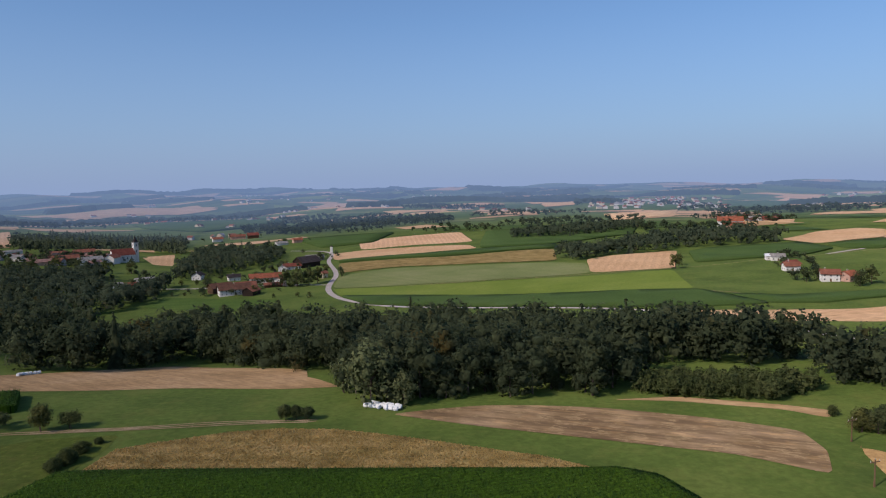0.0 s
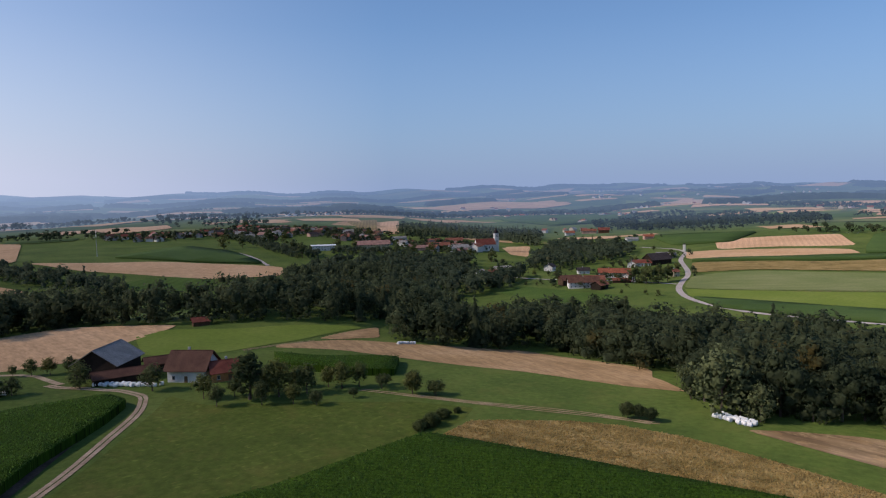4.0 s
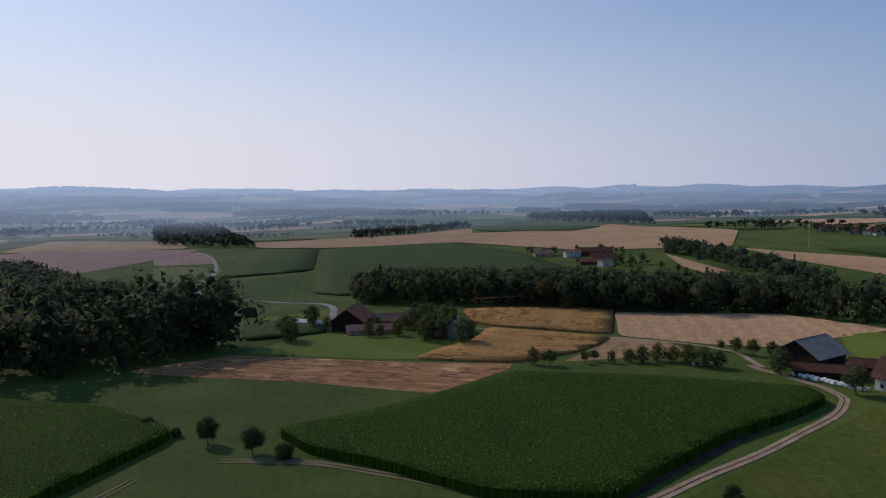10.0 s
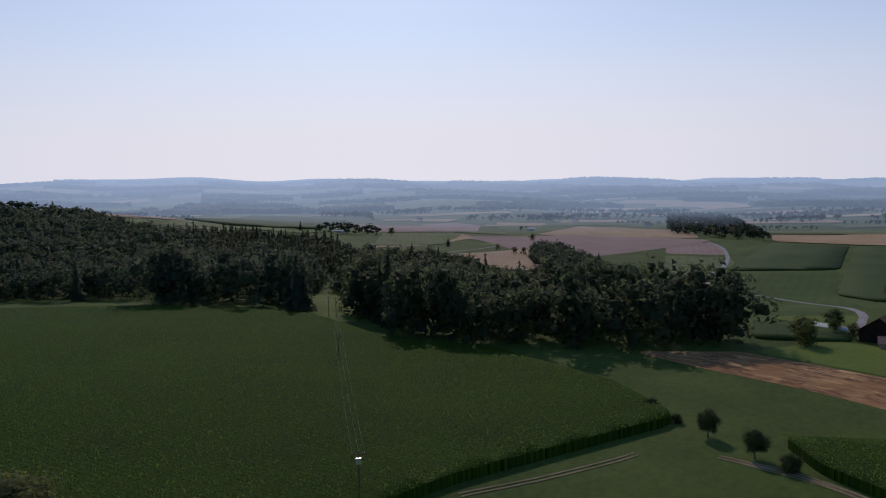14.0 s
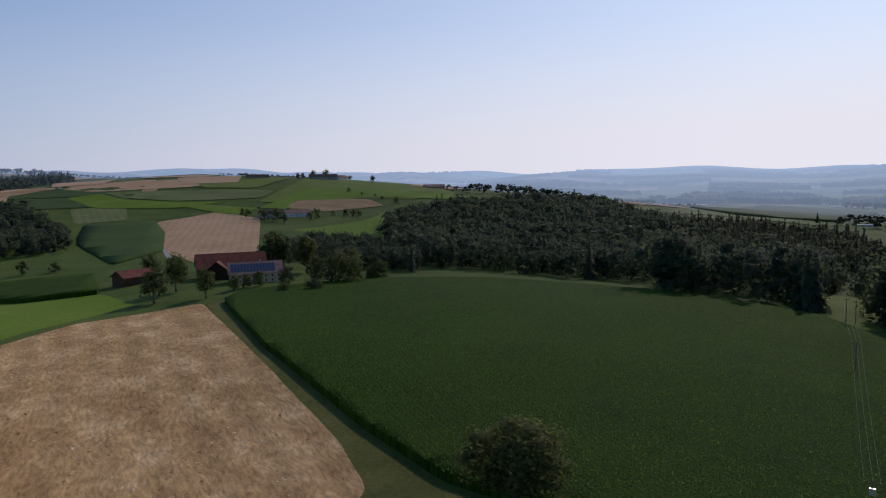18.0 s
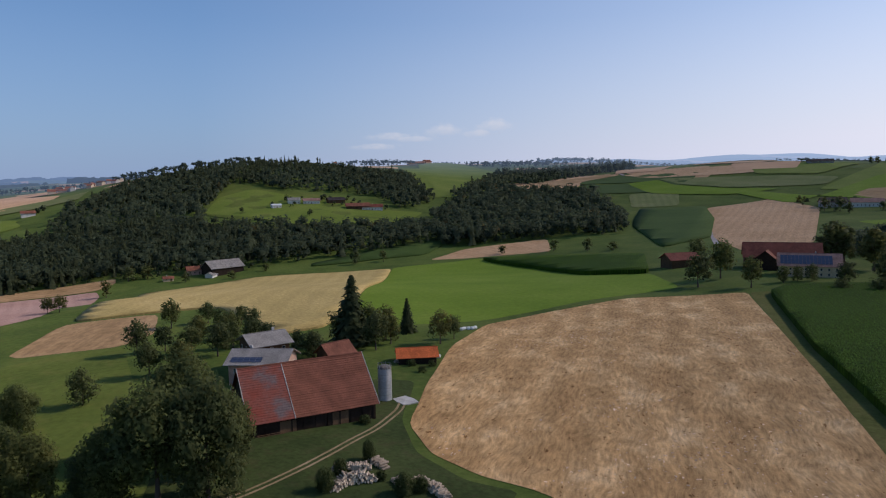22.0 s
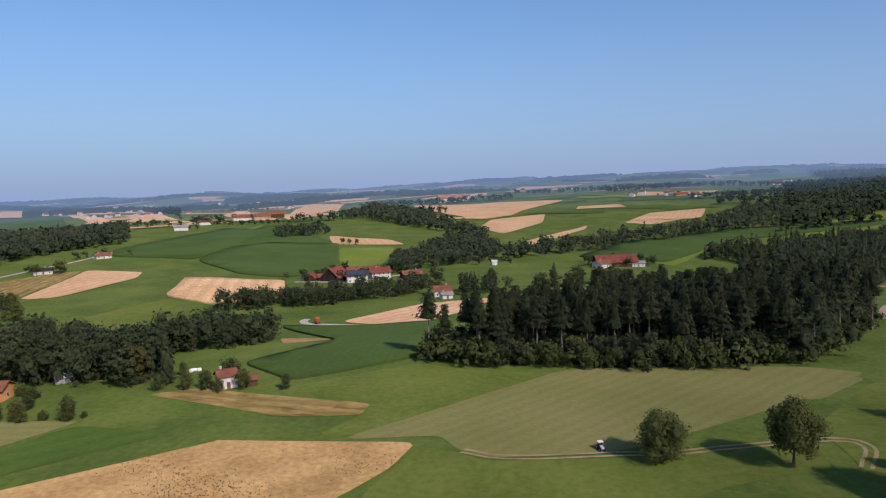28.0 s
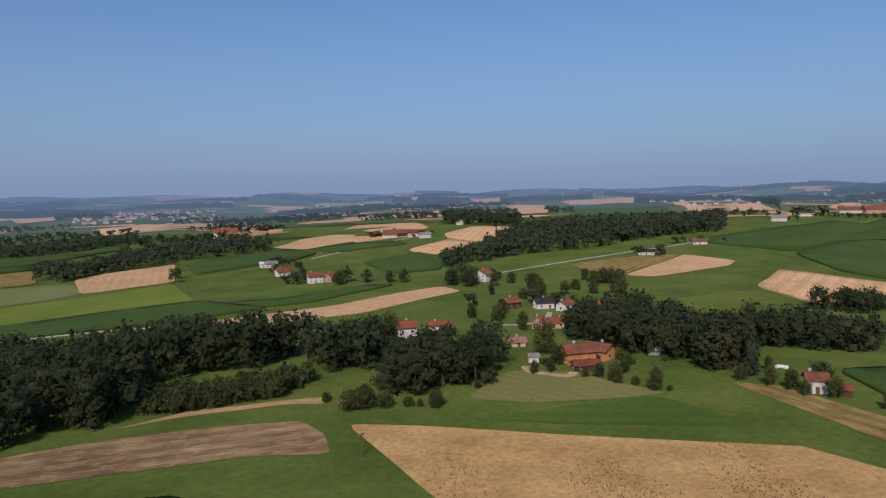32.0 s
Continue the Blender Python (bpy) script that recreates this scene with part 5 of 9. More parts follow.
wood("conifer", 19, (497, -233), (528, -283), (505, -355), (486, -427), (418, -490), (357, -564), (384, -607), (428, -573), (518, -573), (624, -557), (695, -490), (747, -352))
wood("conifer", 18, (614, -628), (643, -756), (694, -885), (446, -879), (403, -835), (474, -943), (570, -1031), (724, -964), (780, -934), (841, -805), (888, -775), (823, -643), (710, -616))
wood("mixed", 18, (356, -723), (241, -762), (206, -943), (225, -993), (317, -1001), (424, -1059), (369, -779))
wood("mixed", 18, (281, -618), (211, -668), (126, -716), (145, -817), (174, -822), (281, -702), (321, -652))
wood("mixed", 16, (643, -756), (510, -827), (433, -862), (524, -1024), (643, -990), (681, -814))
wood("mixed", 18, (675, -264), (713, -324), (729, -384), (719, -451), (568, -500), (508, -549), (493, -588), (328, -666), (302, -614), (373, -508), (434, -439), (509, -376), (561, -303), (585, -228))
wood("mixed", 18, (830, -629), (845, -737), (786, -801), (757, -891), (632, -697), (561, -579), (515, -557), (573, -504), (644, -501), (726, -524))
wood("mixed", 18, (1516, -602), (1775, -886), (1035, -603), (875, -508), (849, -394), (824, -324))
wood("conifer", 18, (3771, -1607), (3263, -1713), (1926, -994), (1954, -859))
wood("conifer", 16, (-1368, -1571), (-1539, -1588), (-1394, -1124), (-1301, -1006), (-1459, -1160), (-1646, -1699), (-1451, -1692))
wood("mixed", 16, (2450, 1293), (1787, 836), (1280, 587), (2428, 1357))
wood("mixed", 16, (-332, 1386), (-293, 1697), (-16, 1553), (30, 1389), (-124, 1367), (-270, 1308))
wood("mixed", 16, (-455, 1567), (-350, 1572), (-305, 1367), (-399, 1414))
wood("bush", 9, (234, 28), (221, 7), (222, -20), (214, -36), (214, -67), (218, -95), (232, -112), (231, -100), (228, -71), (228, -39), (236, -21), (236, 8), (247, 24))
wood("mixed", 17, (338, -585), (329, -615), (311, -671), (286, -711), (278, -716), (329, -713), (383, -668))
wood("mixed", 18, (438, -765), (404, -802), (418, -879), (441, -919), (510, -1003), (548, -1020), (542, -952))
wood("mixed", 16, (549, -1222), (438, -1163), (352, -1119), (299, -1208), (239, -1297), (227, -1234), (390, -1261), (531, -1202))
wood("mixed", 14, (455, 25), (457, -16), (507, -62), (522, -91), (501, -87), (486, -60), (457, -16), (420, 22))

# ---- single trees and bushes
def part(name, verts, faces, material, parent, label="", smooth=False):
    ob = mesh_object(name, verts, faces, material, parent, smooth=smooth)
    if label:
        ob["label"] = label
    return ob


def empty(name, m, label, category, group=""):
    ob = new(name)
    ob.empty_display_size = 0.1
    ob.matrix_world = m
    return tagged(ob, label, category, group)


def crown_mesh(key, shape, material):
    v, f, nv = shape
    ob = joined([v], [f], key, material, [nv])
    me = ob.data
    bpy.data.objects.remove(ob)
    return me


def trunk_mesh(key, seed, reach, thick, limbs):
    rng = random.Random(seed)
    v, f = [], []
    stem(v, f, (0, 0, -0.02), (rng.uniform(-0.02, 0.02), 0, reach), thick, thick * 0.45, 7, 3, 0.012)
    for i in range(limbs):
        a = i * 2.3 + rng.uniform(-0.4, 0.4)
        z = reach * rng.uniform(0.45, 0.95)
        stem(v, f, (0, 0, z), (0.24 * math.cos(a), 0.24 * math.sin(a), z + rng.uniform(0.14, 0.3)), thick * 0.42, thick * 0.12, 5, 2, 0.015)
    me = bpy.data.meshes.new(key)
    me.from_pydata(v, [], f)
    me.materials.append(bark_mat)
    return me


TREE_SETS = {}
for kind_key, maker, mats, slim, low in (("tree", leafy_shape, tree_leaf_mat, 0.40, 0.14), ("orchard", leafy_shape, tree_leaf_mat, 0.50, 0.22), ("tall", leafy_shape, tree_leaf_mat, 0.24, 0.05), ("full", leafy_shape, tree_leaf_mat, 0.42, -0.06), ("willow", leafy_shape, willow_mat, 0.46, -0.04), ("bush", leafy_shape, shrub_mat, 0.62, -0.12), ("spruce", needle_shape, spruce_mat, 0.22, 0.03)):
    for lod, cards in enumerate((8000, 1100, 150)):
        size = (0.026, 0.046, 0.09)[lod]
        made = []
        for s in range(3):
            if maker is needle_shape:
                shape = maker(s + 40, cards, size * 1.3, slim, low, (11, 7, 5)[lod], (12, 9, 7)[lod])
            else:
                shape = maker(s * 7 + 50 + len(kind_key), cards, size * (1.25 if kind_key == "bush" else 1.0), (28, 14, 6)[lod], slim, low, (2, 1, 1)[lod], (0.45, 0.5, 0.62)[lod], (0.6, 1.3))
            made.append((crown_mesh("crown", shape, mats), trunk_mesh("trunk", s, 0.9 if kind_key == "spruce" else 0.55, 0.022, 0 if kind_key == "spruce" else 5)))
        TREE_SETS[kind_key, lod] = made
TREE_WORDS = {
    "tree": ("tree", "broad-leaved tree with a rounded dark green crown", "tree"),
    "orchard": ("fruit_tree", "small spreading fruit tree on a short trunk", "tree"),
    "tall": ("poplar", "tall slender dark green broad-leaved tree", "tree"),
    "full": ("tree", "dense green tree leafy down to the grass", "tree"),
    "willow": ("willow", "broad pale grey-green willow at the edge of the wood", "tree"),
    "bush": ("bush", "low rounded green bush in the grass", "bush"),
    "spruce": ("spruce", "pointed dark green spruce", "tree"),
}
TREE_COUNT = [0]


def tree(kind, x, y, height, wide=1.0, place=""):
    """One tree on the land; wide: breadth against the usual; place: what it stands beside."""
    TREE_COUNT[0] += 1
    rng = random.Random(TREE_COUNT[0])
    r = math.hypot(x, y)
    crown, trunk = TREE_SETS[kind, 0 if r < 185 else (1 if r < 520 else 2)][rng.randrange(3)]
    name, label, cat = TREE_WORDS[kind]
    h = height
    m = pose(x, y, float(land(x, y)) - 0.05, 0, 0, rng.uniform(0, 360)) @ Matrix.Diagonal((h * wide, h * wide, h, 1))
    top = empty(name, m, label + (" " + place if place else ""), cat)
    for nm, me in (("crown", crown), ("trunk", trunk)):
        if nm == "trunk" and kind == "bush":
            continue
        ob = new(nm, me)
        ob.parent = top
    return top


# ---- materials of the buildings
def plain(name, colour, rough=0.8, vary=0.25, grain=0.5, metal=0.0):
    lo, hi = tuple(c * (1 - vary) for c in colour), tuple(min(1, c * (1 + vary)) for c in colour)
    def build(nodes, link):
        a = ramp(nodes, link, speckle(nodes, link, 3.0, 4.0), (0.32, lo), (0.68, hi))
        b = ramp(nodes, link, speckle(nodes, link, grain, 5.0), (0.3, (0.82,) * 3), (0.7, (1.12,) * 3))
        return blend(nodes, link, 0.8, a, b, "MULTIPLY")
    m = shader(name, build, rough=rough)
    m.node_tree.nodes["Principled BSDF"].inputs["Metallic"].default_value = metal
    return m


def tiled(name, colour, pitch=0.34, vary=0.3):
    """Roofing: courses of tiles across the slope, each patch a little different."""
    lo, hi = tuple(c * (1 - vary) for c in colour), tuple(min(1, c * (1 + vary)) for c in colour)
    def build(nodes, link):
        a = ramp(nodes, link, speckle(nodes, link, 4.0, 5.0), (0.3, lo), (0.7, hi))
        br = nodes.new("ShaderNodeTexBrick")
        br.inputs["Scale"].default_value = 1.0
        br.inputs["Brick Width"].default_value, br.inputs["Row Height"].default_value = 0.3, pitch
        br.inputs["Mortar Size"].default_value = 0.03
        br.inputs["Color1"].default_value, br.inputs["Color2"].default_value, br.inputs["Mortar"].default_value = (1.1,) * 3 + (1,), (0.8,) * 3 + (1,), (0.4,) * 3 + (1,)
        link(coords(nodes, link, "UV"), br.inputs["Vector"])
        return blend(nodes, link, 0.6, a, br.outputs["Color"], "MULTIPLY")
    return shader(name, build, rough=0.75)


WALLS = {"white": plain("white_render", (0.66, 0.64, 0.60), vary=0.1), "cream": plain("cream_render", (0.58, 0.48, 0.32), vary=0.1),
         "brown": plain("brown_boards", (0.10, 0.06, 0.035)), "grey": plain("grey_render", (0.34, 0.33, 0.32)),
         "dark": plain("dark_boards", (0.034, 0.024, 0.018)), "pink": plain("pale_red_render", (0.48, 0.32, 0.25)), "orange": plain("orange_boards", (0.42, 0.2, 0.08))}
ROOFS = {"red": tiled("red_tiles", (0.22, 0.07, 0.05)), "orange": tiled("orange_tiles", (0.31, 0.105, 0.06)), "brown": tiled("brown_tiles", (0.13, 0.065, 0.045)),
         "dark": tiled("dark_tiles", (0.055, 0.045, 0.045)), "grey": tiled("grey_sheets", (0.29, 0.27, 0.25), vary=0.25), "pale": tiled("pale_red_tiles", (0.36, 0.21, 0.17)),
         "white": plain("white_sheet", (0.62, 0.63, 0.64), vary=0.08), "bright": tiled("bright_orange_tiles", (0.58, 0.15, 0.05)), "rust": tiled("rust_tiles", (0.25, 0.10, 0.065), 0.4)}
glass_mat = bpy.data.materials.new("window_glass")
glass_mat.use_nodes = True
gb = glass_mat.node_tree.nodes["Principled BSDF"]
gb.inputs["Base Color"].default_value, gb.inputs["Roughness"].default_value = (0.03, 0.035, 0.045, 1), 0.08
frame_mat = plain("frame_paint", (0.5, 0.46, 0.4))
wood_mat = plain("weathered_wood", (0.15, 0.095, 0.055))
metal_mat = plain("galvanised_metal", (0.42, 0.43, 0.44), 0.4, 0.12, 0.4, 0.7)
stone_mat = plain("pale_concrete", (0.42, 0.41, 0.39))
wrap_mat = plain("white_film", (0.75, 0.75, 0.73), 0.35, 0.06)
panel_mat = plain("solar_cells", (0.055, 0.068, 0.11), 0.2, 0.15)
panel_mat.node_tree.nodes["Principled BSDF"].inputs["Specular IOR Level"].default_value = 0.6
BOX_FACES = [(0, 3, 2, 1), (4, 5, 6, 7), (0, 1, 5, 4), (1, 2, 6, 5), (2, 3, 7, 6), (3, 0, 4, 7)]


def box_verts(x0, y0, z0, x1, y1, z1):
    return [(x0, y0, z0), (x1, y0, z0), (x1, y1, z0), (x0, y1, z0), (x0, y0, z1), (x1, y0, z1), (x1, y1, z1), (x0, y1, z1)]


def box_mesh(name, size, material):
    a, b, c = size
    me = bpy.data.meshes.new(name)
    me.from_pydata(box_verts(-a / 2, -b / 2, -c / 2, a / 2, b / 2, c / 2), [], BOX_FACES)
    me.materials.append(material)
    return me


PANE_MESH, FRAME_MESH, DOOR_MESH, SILL_MESH = (box_mesh("pane", (0.8, 0.06, 1.1), glass_mat), box_mesh("window", (1.05, 0.1, 1.35), frame_mat),
                                              box_mesh("door", (1.1, 0.12, 2.05), wood_mat), box_mesh("window_sill", (1.25, 0.25, 0.07), stone_mat))


def slab(lines, thick):
    """A sheet of quads from rows of points, given a thickness downwards."""
    n, m = len(lines), len(lines[0])
    v = [p for row in lines for p in row] + [(p[0], p[1], p[2] - thick) for row in lines for p in row]
    k = n * m
    f = []
    for i in range(n - 1):
        for j in range(m - 1):
            a, b, c, d = i * m + j, i * m + j + 1, (i + 1) * m + j + 1, (i + 1) * m + j
            f += [(a, b, c, d), (d + k, c + k, b + k, a + k)]
    rim = [j for j in range(m)] + [i * m + m - 1 for i in range(1, n)] + [(n - 1) * m + j for j in range(m - 2, -1, -1)] + [i * m for i in range(n - 2, 0, -1)]
    for a, b in zip(rim, rim[1:] + rim[:1]):
        f.append((b, a, a + k, b + k))
    return v, f


def roof_half(parent, length, half, eave, rise, side, material, over=0.6, name="roof", x0=None, x1=None, courses=0, label=""):
    """One slope of a gable roof; the ridge runs along x. courses: tile courses built as steps."""
    x0 = -length / 2 - over if x0 is None else x0
    x1 = length / 2 + over if x1 is None else x1
    slope = rise / half
    y_out = half + over
    rows = []
    steps = courses or 1
    for i in range(steps):
        for t, up in ((i / steps, 0.13 if courses else 0.0), ((i + 1) / steps, 0.0)):
            y = y_out * (1 - t)
            z = eave - over * slope + (rise + over * slope) * t + 0.16 + up
            rows.append([(x, side * y, z) for x in (x0, x1)])
    v, f = slab(rows, 0.16)
    ob = part(name, v, f, material, parent, label)
    me = ob.data
    layer = me.uv_layers.new(name="UVMap")
    for lp in me.loops:
        co = me.vertices[lp.vertex_index].co
        layer.data[lp.index].uv = (co.x, abs(co.y) * math.hypot(1, slope))
    return ob


HOUSE_COUNT, YARDS = [0], []


def house(x, y, yaw, length, width, walls, wall="white", roof="red", steep=0.62, solar=False, panels=None, near=None, label="", name="house", windows=True, category="house", chimney=True, lift=0.0):
    """A gabled building; its ridge runs along its own x."""
    HOUSE_COUNT[0] += 1
    YARDS.append((x, y, length))
    rng = random.Random(HOUSE_COUNT[0])
    r = math.hypot(x, y)
    near = r < 420 if near is None else near
    c, s = abs(math.cos(radians(yaw))), abs(math.sin(radians(yaw)))
    z = float(land(x, y)) + lift
    words = {"white": "white rendered", "cream": "cream rendered", "brown": "brown boarded", "grey": "grey", "dark": "dark boarded", "pink": "pale red", "orange": "orange-brown boarded"}[wall]
    label = label or "%s %s with a %s gabled roof" % (words, {"house": "country house", "barn": "farm barn", "shed": "small shed"}.get(name, name), {"pale": "pale red tiled", "grey": "grey sheet", "white": "white sheet"}.get(roof, roof + " tiled"))
    top = empty(name, pose(x, y, z, 0, 0, yaw), label, category)
    a, b, rise = length / 2, width / 2, width / 2 * steep
    # walls go a little into the ground, since the land slopes
    v = [(sx * a, sy * b, zz) for zz in (-2.0, walls) for sx, sy in ((-1, -1), (1, -1), (1, 1), (-1, 1))] + [(-a, 0, walls + rise), (a, 0, walls + rise)]
    f = [(0, 1, 5, 4), (2, 3, 7, 6), (1, 2, 6, 9, 5), (3, 0, 4, 8, 7), (0, 3, 2, 1), (4, 5, 9, 8), (7, 8, 9, 6)]
    body = part("wall", v, f, WALLS[wall], top)
    for side in (-1, 1):
        half = roof_half(top, length, b, walls, rise, side, ROOFS[roof], min(1.15, 0.08 * width + 0.25))
        if solar and side == solar:
            slope = math.hypot(1, rise / b)
            k = 0
            cols, tiers = panels or (int((length - 1.0) / 1.75), max(1, int(b * slope * 0.93 / 1.1)))
            for i in range(cols):
                for j in range(tiers):
                    px, t = -a + 0.9 + 1.75 * i, 0.02 + j * 1.1 / (b * slope)
                    q = Matrix.Translation((px + 0.4, side * b * (1 - t - 0.45 / b), walls + rise * (t + 0.45 / b) + 0.28)) @ Matrix.Rotation(-side * math.atan2(rise, b), 4, "X")
                    ob = new("solar_panel", SOLAR_MESH)
                    ob.parent, ob.matrix_local = half, q
    if r < 700:
        part("ridge", *slab([[(-a - 0.4, -0.25, walls + rise + 0.1), (a + 0.4, -0.25, walls + rise + 0.1)], [(-a - 0.4, 0, walls + rise + 0.25), (a + 0.4, 0, walls + rise + 0.25)],
                                 [(-a - 0.4, 0.25, walls + rise + 0.1), (a + 0.4, 0.25, walls + rise + 0.1)]], 0.08), ROOFS[roof], top)
    if chimney and r < 900 and name == "house":
        cx = rng.uniform(-0.3, 0.3) * length
        part("chimney", box_verts(cx - 0.35, 0.2, walls + rise * 0.5, cx + 0.35, 0.9, walls + rise + 1.0), BOX_FACES, stone_mat, top)
    if not windows or r > 920:
        return top
    storeys = max(1, int(walls / 2.6))
    for side in (-1, 1):
        n = max(1, int(length / 3.4))
        for fl in range(storeys):
            for i in range(n):
                wx, wz = -a + length * (i + 0.5) / n, 1.5 + 2.6 * fl
                if fl == 0 and i == n // 2:
                    ob = new("door", DOOR_MESH)
                    ob.parent, ob.matrix_local = top, pose(wx, side * (b + 0.03), 1.02)
                    continue
                window(top, near, pose(wx, side * (b + 0.02), wz, 0, 0, 0 if side < 0 else 180))
    for side in (-1, 1):
        n = max(1, int(width / 3.6))
        for fl in range(storeys + (1 if steep > 0.5 and width > 7 else 0)):
            cnt = n if fl < storeys else max(1, n - 1)
            for i in range(cnt):
                wy, wz = -b + width * (i + 0.5) / cnt, 1.5 + 2.6 * fl
                if wz + 0.7 > walls + rise * (1 - abs(wy) / b):
                    continue
                window(top, near, pose(side * (a + 0.02), wy, wz, 0, 0, 90 if side > 0 else -90))
    return top


def window(top, near, m):
    ob = new("window", FRAME_MESH if near else PANE_MESH)
    ob.parent, ob.matrix_local = top, m
    if near:
        for nm, me, dy, dz in (("pane", PANE_MESH, -0.03, 0), ("window_sill", SILL_MESH, -0.08, -0.7)):
            p = new(nm, me)
            p.parent, p.matrix_local = ob, pose(0, dy, dz)


SOLAR_MESH = box_mesh("solar_panel", (1.65, 1.05, 0.05), panel_mat)


# ---- the near farm: great tiled barn, silo, sheds and log piles
def great_barn():
    top = empty("barn", pose(96.94, -131.0, 4.4, 0, 0, -127.08), "huge old timber barn with a patched rust-red tiled roof", "barn")
    ln, b, eave, rise = 28.67, 9.85, 4.3, 9.18
    a = ln / 2
    v = [(sx * a, sy * b, zz) for zz in (-2.0, eave) for sx, sy in ((-1, -1), (1, -1), (1, 1), (-1, 1))] + [(-a, 0, eave + rise), (a, 0, eave + rise)]
    part("wall", v, [(0, 1, 5, 4), (2, 3, 7, 6), (1, 2, 6, 9, 5), (3, 0, 4, 8, 7), (4, 5, 9, 8), (7, 8, 9, 6)], WALLS["dark"], top)
    split = -a + ln * 0.33
    for side in (-1, 1):
        roof_half(top, ln, b, eave, rise, side, patched_roof, 0.9, "roof_patch", -a - 0.7, split - 0.12, 24, "old red tiles greyed by moss")
        roof_half(top, ln, b, eave, rise, side, ROOFS["rust"], 0.9, "roof", split + 0.12, a + 0.7, 24, "rust-red tile courses")
        slope = rise / b
        for x in (split, -a - 0.75, a + 0.75):
            rows = [[(x - 0.08, side * (b + 0.9), eave - 0.9 * slope + 0.32), (x + 0.08, side * (b + 0.9), eave - 0.9 * slope + 0.32)], [(x - 0.08, 0, eave + rise + 0.36), (x + 0.08, 0, eave + rise + 0.36)]]
            part("verge_board", *slab(rows, 0.2), stone_mat, top)
    part("ridge", *slab([[(-a - 0.7, -0.3, eave + rise + 0.14), (a + 0.7, -0.3, eave + rise + 0.14)], [(-a - 0.7, 0, eave + rise + 0.36), (a + 0.7, 0, eave + rise + 0.36)],
                         [(-a - 0.7, 0.3, eave + rise + 0.14), (a + 0.7, 0.3, eave + rise + 0.14)]], 0.1), ROOFS["rust"], top)
    for i in range(11):
        x = -a + 0.4 + (ln - 0.8) * i / 10
        for side in (-1, 1):
            part("post", box_verts(x - 0.14, side * (b + 0.05) - 0.14, -1.5, x + 0.14, side * (b + 0.05) + 0.14, eave), BOX_FACES, WALLS["dark"], top)
    for i in range(34):
        x = -a + 0.3 + (ln - 0.6) * i / 33
        for side in (-1, 1):
            if i % 9 != 4:
                part("board", box_verts(x - 0.36, side * (b + 0.01) - 0.03, -1.2, x + 0.36, side * (b + 0.01) + 0.03, eave - 0.5), BOX_FACES, WALLS["dark"], top)
    for x in (-a * 0.45, a * 0.4):
        part("door", box_verts(x - 1.9, -b - 0.12, -0.6, x + 1.9, -b - 0.04, 3.1), BOX_FACES, wood_mat, top)
    for k in range(3):
        part("rail", box_verts(-a + 1, -b - 0.7, 0.3 + 0.35 * k, -a + 7, -b - 0.62, 0.42 + 0.35 * k), BOX_FACES, wood_mat, top)
    return top


def patch_build(nodes, link):
    c = ramp(nodes, link, speckle(nodes, link, 5.0, 4.0), (0.36, (0.25, 0.07, 0.05)), (0.52, (0.24, 0.09, 0.07)), (0.64, (0.17, 0.13, 0.13)))
    f = ramp(nodes, link, speckle(nodes, link, 0.5, 5.0), (0.3, (0.75,) * 3), (0.7, (1.2,) * 3))
    return blend(nodes, link, 0.8, c, f, "MULTIPLY")


patched_roof = shader("patched_red_tiles", patch_build, rough=0.75)
great_barn()


def ring_tube(v, f, cx, cy, z0, z1, r0, r1, n=24):
    s = len(v)
    for z, r in ((z0, r0), (z1, r1)):
        v += [(cx + r * math.cos(2 * math.pi * k / n), cy + r * math.sin(2 * math.pi * k / n), z) for k in range(n)]
    f += [(s + k, s + (k + 1) % n, s + n + (k + 1) % n, s + n + k) for k in range(n)]


silo_mat = plain("pale_silo_staves", (0.5, 0.5, 0.49), 0.6, 0.2)


def silo(x, y):
    z = float(land(x, y))
    top = empty("silo", pose(x, y, z), "grey cylindrical farm silo with a domed cap and railing", "silo")
    v, f = [], []
    ring_tube(v, f, 0, 0, -0.5, 8.2, 1.7, 1.7)
    part("body", v, f, silo_mat, top, smooth=True)
    v, f = [], []
    for z0, z1, r0, r1 in ((8.2, 8.7, 1.78, 1.5), (8.7, 9.1, 1.5, 0.6), (9.1, 9.15, 0.6, 0.02)):
        ring_tube(v, f, 0, 0, z0, z1, r0, r1)
    part("cap", v, f, ROOFS["grey"], top, "pale domed cap", True)
    for z0 in (1.5, 3.2, 4.9, 6.6):
        v, f = [], []
        ring_tube(v, f, 0, 0, z0, z0 + 0.16, 1.74, 1.74)
        part("hoop", v, f, stone_mat, top)
    for k in range(10):
        a = 2 * math.pi * k / 10
        v, f = [], []
        stem(v, f, (1.7 * math.cos(a), 1.7 * math.sin(a), 8.2), (1.7 * math.cos(a), 1.7 * math.sin(a), 9.3), 0.04, 0.04, 5, 1)
        part("railing_post", v, f, metal_mat, top)
    v, f = [], []
    ring_tube(v, f, 0, 0, 9.25, 9.33, 1.72, 1.72)
    part("railing", v, f, metal_mat, top)
    for s in (-0.25, 0.25):
        v, f = [], []
        stem(v, f, (-1.85, s, 0), (-1.85, s, 9.0), 0.035, 0.035, 5, 1)
        part("ladder_rail", v, f, metal_mat, top)
    for k in range(24):
        part("rung", box_verts(-1.88, -0.25, 0.3 + 0.36 * k, -1.83, 0.25, 0.34 + 0.36 * k), BOX_FACES, metal_mat, top)


